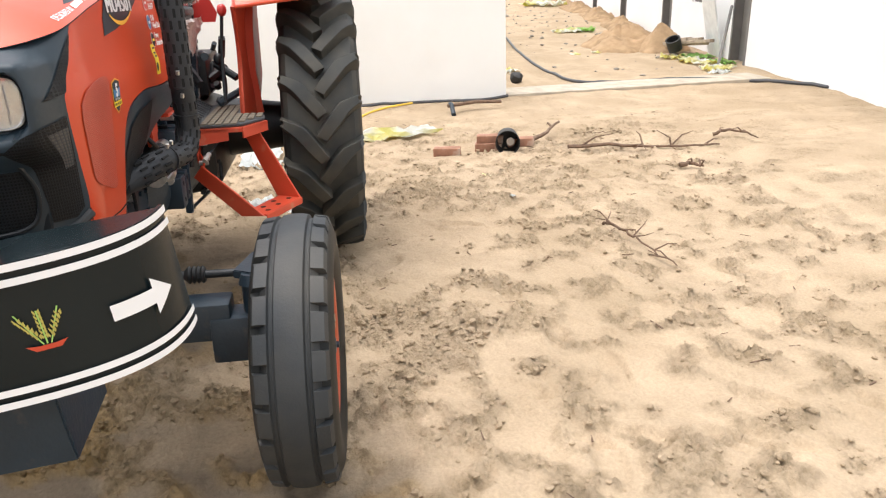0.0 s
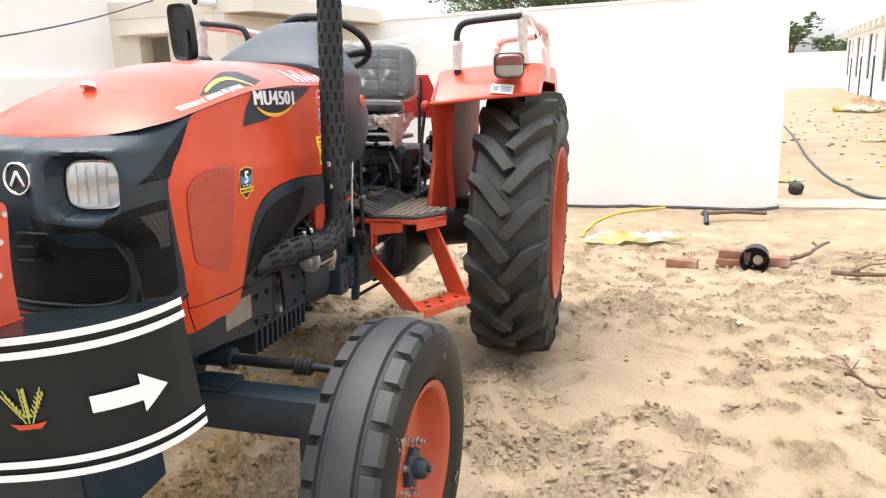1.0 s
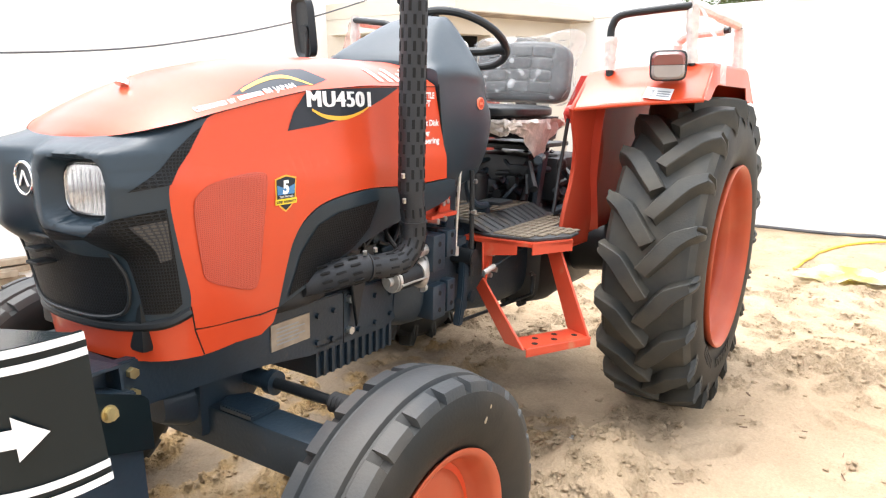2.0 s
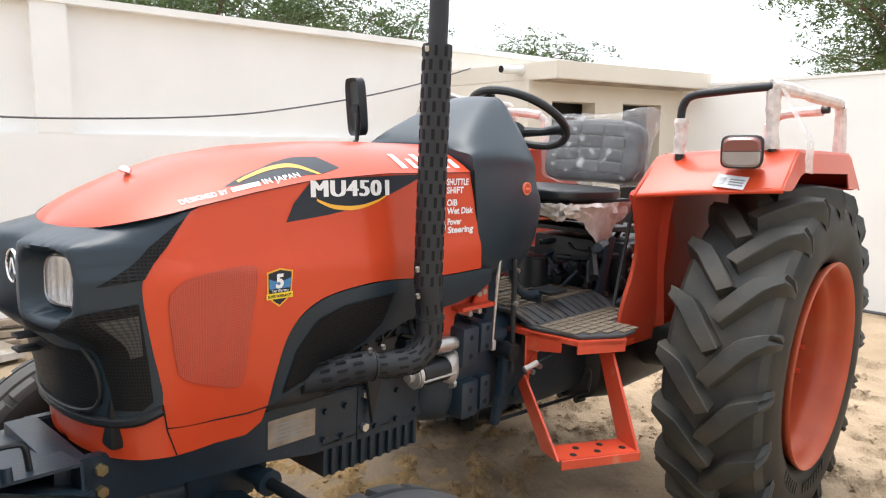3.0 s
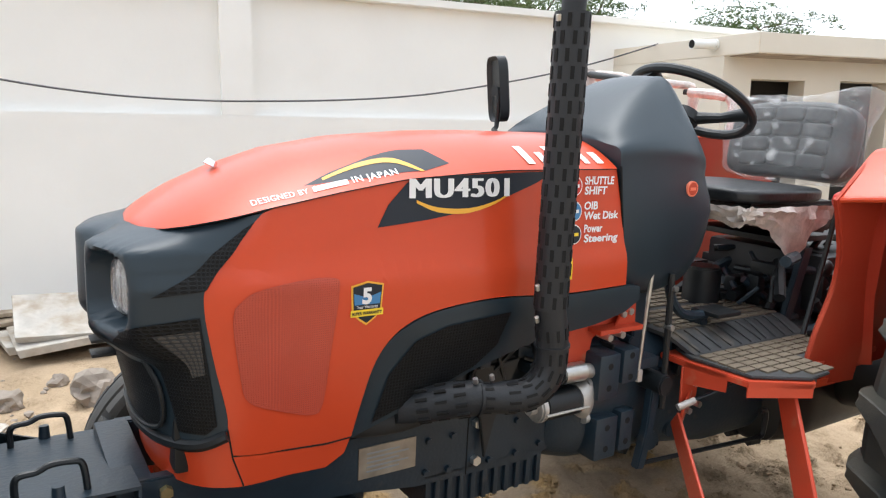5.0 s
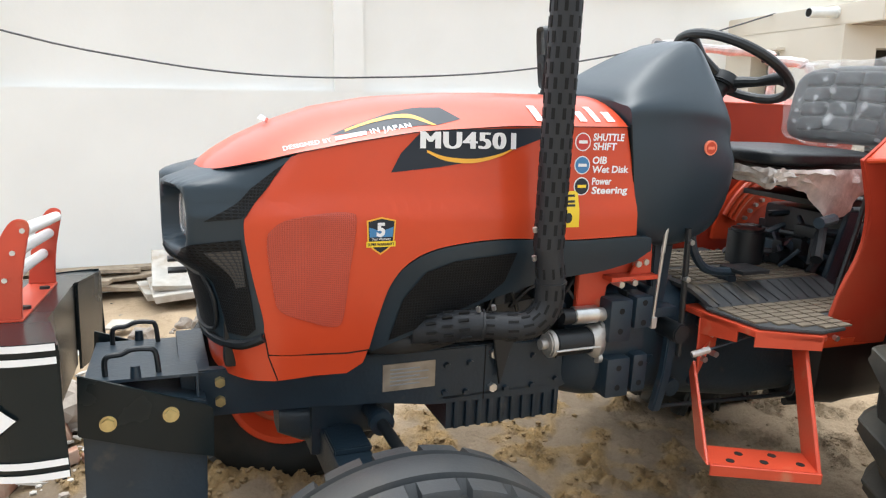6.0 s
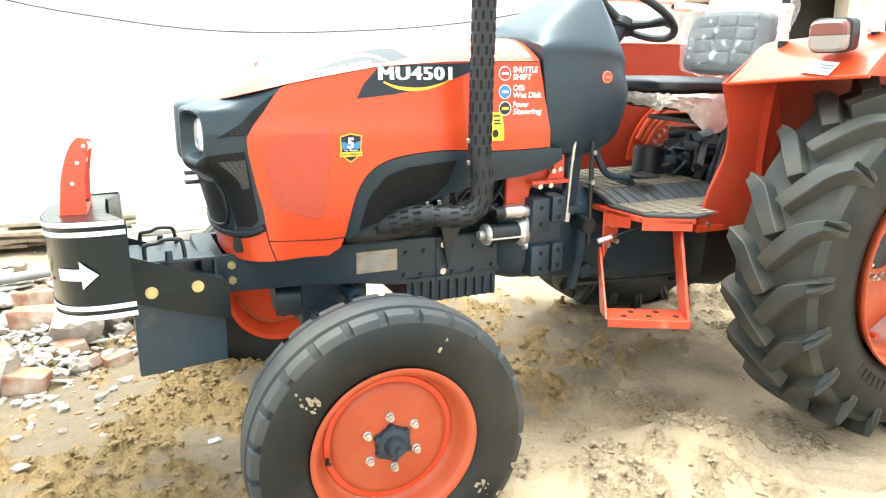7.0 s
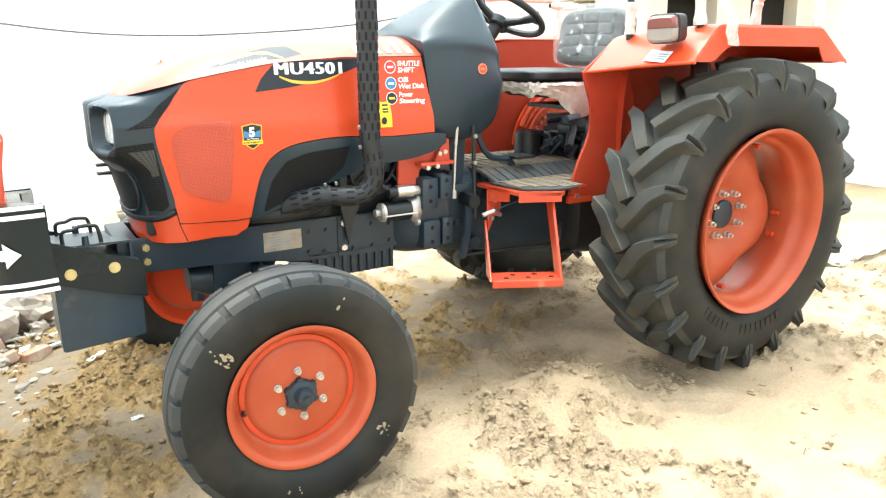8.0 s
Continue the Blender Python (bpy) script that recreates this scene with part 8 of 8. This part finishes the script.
for k, (x, y, r, mat, up) in enumerate(big):
    if mat == "stone":
        bm = lump(r, k + 2, (1.1, 0.9, 0.9), 3, 0.5)
        # chipped faces
        for f in range(5):
            c = random.Random(k * 7 + f)
            nv = Vector((c.gauss(0, 1), c.gauss(0, 1), c.gauss(0, 0.7))).normalized()
            for v in bm.verts:
                over = v.co.dot(nv) - r * 0.72
                if over > 0:
                    v.co -= nv * over * 0.85
    else:
        bm = box((-r * 1.2, -r * .7, -r * .6), (r * 1.2, r * .7, r * .6), r * 0.14)
        for v in bm.verts:
            v.co += Vector((noise.noise(v.co * 8 + Vector((k, 0, 0))), noise.noise(v.co * 8 + Vector((0, k, 0))), noise.noise(v.co * 8))) * r * 0.25
    put("rubble_block", bm, M[mat], gz(x, y, up * 0.8), (rnd.uniform(-12, 12), rnd.uniform(-12, 12), rnd.uniform(-25, 25)), "broken chunk of brick and mortar in rubble" if mat == "brick" else "rough grey-brown stone in a rubble heap", "stone", "rubble pieces", smooth=False)
put("pole", cyl((-0.75, 0, 0), (0.6, 0, 0), 0.024, seg=10), M["frame_grey"], gz(-1.62, 2.74, 0.09), (0, -2, 5), "grey pipe lying across the rubble", "pipe")
for x, y, w, d, rz in ((-0.76, 1.18, 0.12, 0.05, 10), (-0.48, 0.79, 0.12, 0.035, 50), (-0.40, 0.15, 0.05, 0.03, 10), (-0.9, 2.6, 0.3, 0.16, 0)):
    plastic(x, y, w, d, 60 + int(10 * y), M["plastic_white"], "torn scrap of white plastic in rubble", rz)
for k in range(26):
    x, y = rnd.gauss(-1.4, 0.3), rnd.gauss(2.7, 0.4)
    a, b = rnd.uniform(.16, .36), rnd.uniform(.14, .28)
    n = rnd.randint(4, 5)
    poly = [(a * rnd.uniform(.4, .6) * math.cos(t), b * rnd.uniform(.4, .6) * math.sin(t)) for t in (2 * math.pi * i / n + rnd.uniform(-.3, .3) for i in range(n))]
    put("floor_tile", prism(poly, -0.006, 0.006, "z"), M["tile"], gz(x, y, 0.03 + 0.05 * rnd.random()), (rnd.uniform(-9, 9), rnd.uniform(-9, 9), rnd.uniform(0, 360)), "large broken piece of pale floor tile", "tile", "broken tiles", smooth=False)
for k in range(190):
    x, y = rnd.gauss(-1.13, 0.2), rnd.gauss(1.5, 0.42)
    if x > -0.62 or y < 0.85:
        continue
    a, b = rnd.uniform(.035, .12), rnd.uniform(.03, .09)
    n = rnd.randint(3, 5)
    poly = [(a * rnd.uniform(.35, .6) * math.cos(t), b * rnd.uniform(.35, .6) * math.sin(t)) for t in (2 * math.pi * i / n + rnd.uniform(-.3, .3) for i in range(n))]
    put("tile_shard", prism(poly, -0.005, 0.005, "z"), M["tile"], gz(x, y, 0.01 + 0.06 * rnd.random() * (1 if x < -0.9 else .3)), (rnd.uniform(-25, 25), rnd.uniform(-25, 25), rnd.uniform(0, 360)), "broken pale floor tile shard in rubble", "tile shard", "rubble pieces", smooth=False)


def gravel(name, n, cx, cy, sx, sy, rmin, rmax, mat, label, seed, skip):
    rnd = random.Random(seed)
    base = []
    for s in range(4):
        b = lump(1.0, s + 11, (1, 0.8, 0.55), 1, 0.6)
        base.append(([v.co.copy() for v in b.verts], [[v.index for v in f.verts] for f in b.faces]))
        b.free()
    V, F = [], []
    for _ in range(n):
        x, y = rnd.gauss(cx, sx), rnd.gauss(cy, sy)
        if skip(x, y):
            continue
        r = rmin + (rmax - rmin) * rnd.random() ** 2.5
        vs, fs = rnd.choice(base)
        a = rnd.uniform(0, 6.28)
        o, z = len(V), ground_z(x, y) + 0.2 * r
        ca, sa = math.cos(a), math.sin(a)
        V += [(x + r * (p.x * ca - p.y * sa), y + r * (p.x * sa + p.y * ca), z + r * p.z) for p in vs]
        F += [[o + i for i in f] for f in fs]
    me = bpy.data.meshes.new(name)
    me.from_pydata(V, [], F)
    me.materials.append(M[mat])
    return tagged(new(name, me), label, "rubble", kind="stuff")


gravel("rubble_crumbs", 700, -1.2, 1.7, 0.6, 0.9, 0.008, 0.04, "stone", "small crumbs of stone and mortar in rubble", 5, lambda x, y: x > -0.62 + 0.12 * (y - 1.0))
gravel("tile_crumbs", 420, -1.15, 1.5, 0.3, 0.5, 0.006, 0.03, "tile", "small pale crumbs of tile in rubble", 6, lambda x, y: x > -0.66 + 0.12 * (y - 1.0) or y < 0.8)
# litter, soil and boards by the white block
def soil_heap(x, y, rx, ry, h, rz, seed, label):
    bm = bmesh.new()
    rings = []
    n, m = 14, 48
    ca, sa = math.cos(radians(rz)), math.sin(radians(rz))
    for i in range(n + 1):
        q = i / n
        ring = []
        for j in range(m):
            a = 2 * math.pi * j / m
            k = q * (1 + 0.3 * noise.noise(Vector((math.cos(a) * 1.5, math.sin(a) * 1.5, seed))))
            u, w = rx * k * math.cos(a), ry * k * math.sin(a)
            px, py = x + u * ca - w * sa, y + u * sa + w * ca
            v = Vector((u, w, seed))
            z = h * (1 - q) ** 1.2 * (1 + 0.7 * noise.noise(v * 2.2)) + (0.10 * abs(noise.noise(v * 5)) + 0.06 * abs(noise.noise(v * 11))) * min(1, 3 * (1 - q)) - 0.06 * (q > 0.95)
            ring.append(bm.verts.new((px, py, rise(px, py) + z)))
        rings.append(ring)
    for A, B in zip(rings, rings[1:]):
        for j in range(m):
            bm.faces.new((A[j], A[(j + 1) % m], B[(j + 1) % m], B[j]))
    bmesh.ops.remove_doubles(bm, verts=bm.verts, dist=1e-4)
    bmesh.ops.recalc_face_normals(bm, faces=bm.faces)
    return tagged(link("soil_heap", bm, M["soil"], True), label, "soil heap")


soil_heap(11.35, -6.15, 1.35, 0.75, 0.42, -20, 3, "heap of brown dug-out soil by the white wall")
soil_heap(10.35, -6.5, 0.6, 0.45, 0.42, 0, 8, "small steep heap of brown soil and stones")
for k, (x, y) in enumerate(((14.6, -7.45), (17.6, -7.95), (21.0, -8.5), (25.0, -9.2), (30.0, -10.0))):
    soil_heap(x, y, 1.8 + 0.2 * k, 0.45, 0.2, -9.4, 20 + k, "low ridge of soil and rubble along the white wall")
for i, (x, y, w, d, mt) in enumerate(((8.65, -6.3, 0.7, 0.35, "plastic_yellow"), (9.1, -6.55, 0.5, 0.3, "plastic_green"), (9.3, -6.25, 0.4, 0.3, "plastic_yellow"), (7.6, -6.1, 0.45, 0.3, "plastic_yellow"), (7.25, -5.95, 0.25, 0.2, "plastic_white"), (10.5, -5.4, 0.45, 0.14, "plastic_yellow"), (10.36, -4.93, 0.2, 0.15, "plastic_yellow"),
                                  (23.5, -8.1, 1.6, 0.9, "plastic_yellow"), (14.4, -6.4, 0.6, 0.4, "plastic_green"), (14.2, -6.0, 0.6, 0.4, "plastic_yellow"), (8.8, -3.36, 0.35, 0.25, "plastic_yellow"), (7.15, -3.42, 0.16, 0.08, "plastic_yellow"), (8.4, -6.6, 0.4, 0.25, "plastic_green"))):
    plastic(x, y, w, d, 40 + i, M[mt], "crumpled coloured plastic litter on sand", 30 * i)
for i in range(6):
    slab("plank", (1.1, 0.1, 0.05), gz(10.1 - 0.16 * i, -6.72 + 0.05 * i, 0.14 + 0.04 * (i % 2) + 0.012 * i), (0, 6, -20 + 7 * i), "plank", "grey wooden plank lying by the block", "plank", 80 + i, "planks by the block")
slab("board", (0.6, 0.025, 1.1), tuple(BLOCK @ Vector((0.78, 0.16, 0.48))), (-12, 0, -9.4), "plastic_white", "pale board leaning on the white wall", "board", 90, "boards")
tagged(link("pole", cyl((7.66, -6.12, -0.09), BLOCK @ Vector((0.36, 0.025, 0.8)), 0.022, seg=8), M["frame_grey"], True), "thin grey pole leaning on the wall", "pole")
put("paint_pot", lump(0.09, 5, (1, 1, 0.9), 3, 0.2), M["rubber_plain"], gz(7.74, -3.25, 0.06), (20, 10, 0), "small dark clay pot on sand by the wall", "pot")
put("tin", lathe([(0.0, -0.1), (0.11, -0.1), (0.12, 0.1), (0.1, 0.1), (0.095, -0.08), (0.0, -0.08)], 20), M["rubber_plain"], gz(9.42, -6.3, 0.2), (60, 0, 30), "black bucket tipped over in litter", "bucket")
gravel("yard_debris", 420, 15.0, -6.0, 6.0, 1.7, 0.012, 0.06, "stone", "small stones and clods strewn over the yard", 15, lambda x, y: x < 7.3 or y < -6.6 - 0.165 * (x - 8.34) + 0.2 or y > -2.5)


def straw_bits():
    """Dark bits of dry stalk and bark strewn over the sand, one mesh."""
    rnd = random.Random(61)
    V, F = [], []
    for _ in range(150):
        x, y = rnd.uniform(-0.6, 5.5), rnd.uniform(-4.6, -0.9)
        a, l, w = rnd.uniform(0, 6.28), rnd.uniform(0.008, 0.035), rnd.uniform(0.0015, 0.004)
        z = ground_z(x, y) + 0.002
        ca, sa = math.cos(a), math.sin(a)
        o = len(V)
        for dz in (0.0, w):
            for p, q in ((-l, -w), (l, -w * 0.6), (l, w * 0.6), (-l, w)):
                V.append((x + p * ca - q * sa, y + p * sa + q * ca, z + dz + 0.15 * (p + l) * math.sin(a * 3)))
        F += [(o, o + 1, o + 2, o + 3), (o + 4, o + 7, o + 6, o + 5), (o, o + 4, o + 5, o + 1), (o + 1, o + 5, o + 6, o + 2), (o + 2, o + 6, o + 7, o + 3), (o + 3, o + 7, o + 4, o)]
    me = bpy.data.meshes.new("straw_bits")
    me.from_pydata(V, [], F)
    me.materials.append(M["twig"])
    return tagged(new("straw_bits", me), "dark bits of dry stalk strewn on sand", "straw", kind="stuff")


straw_bits()
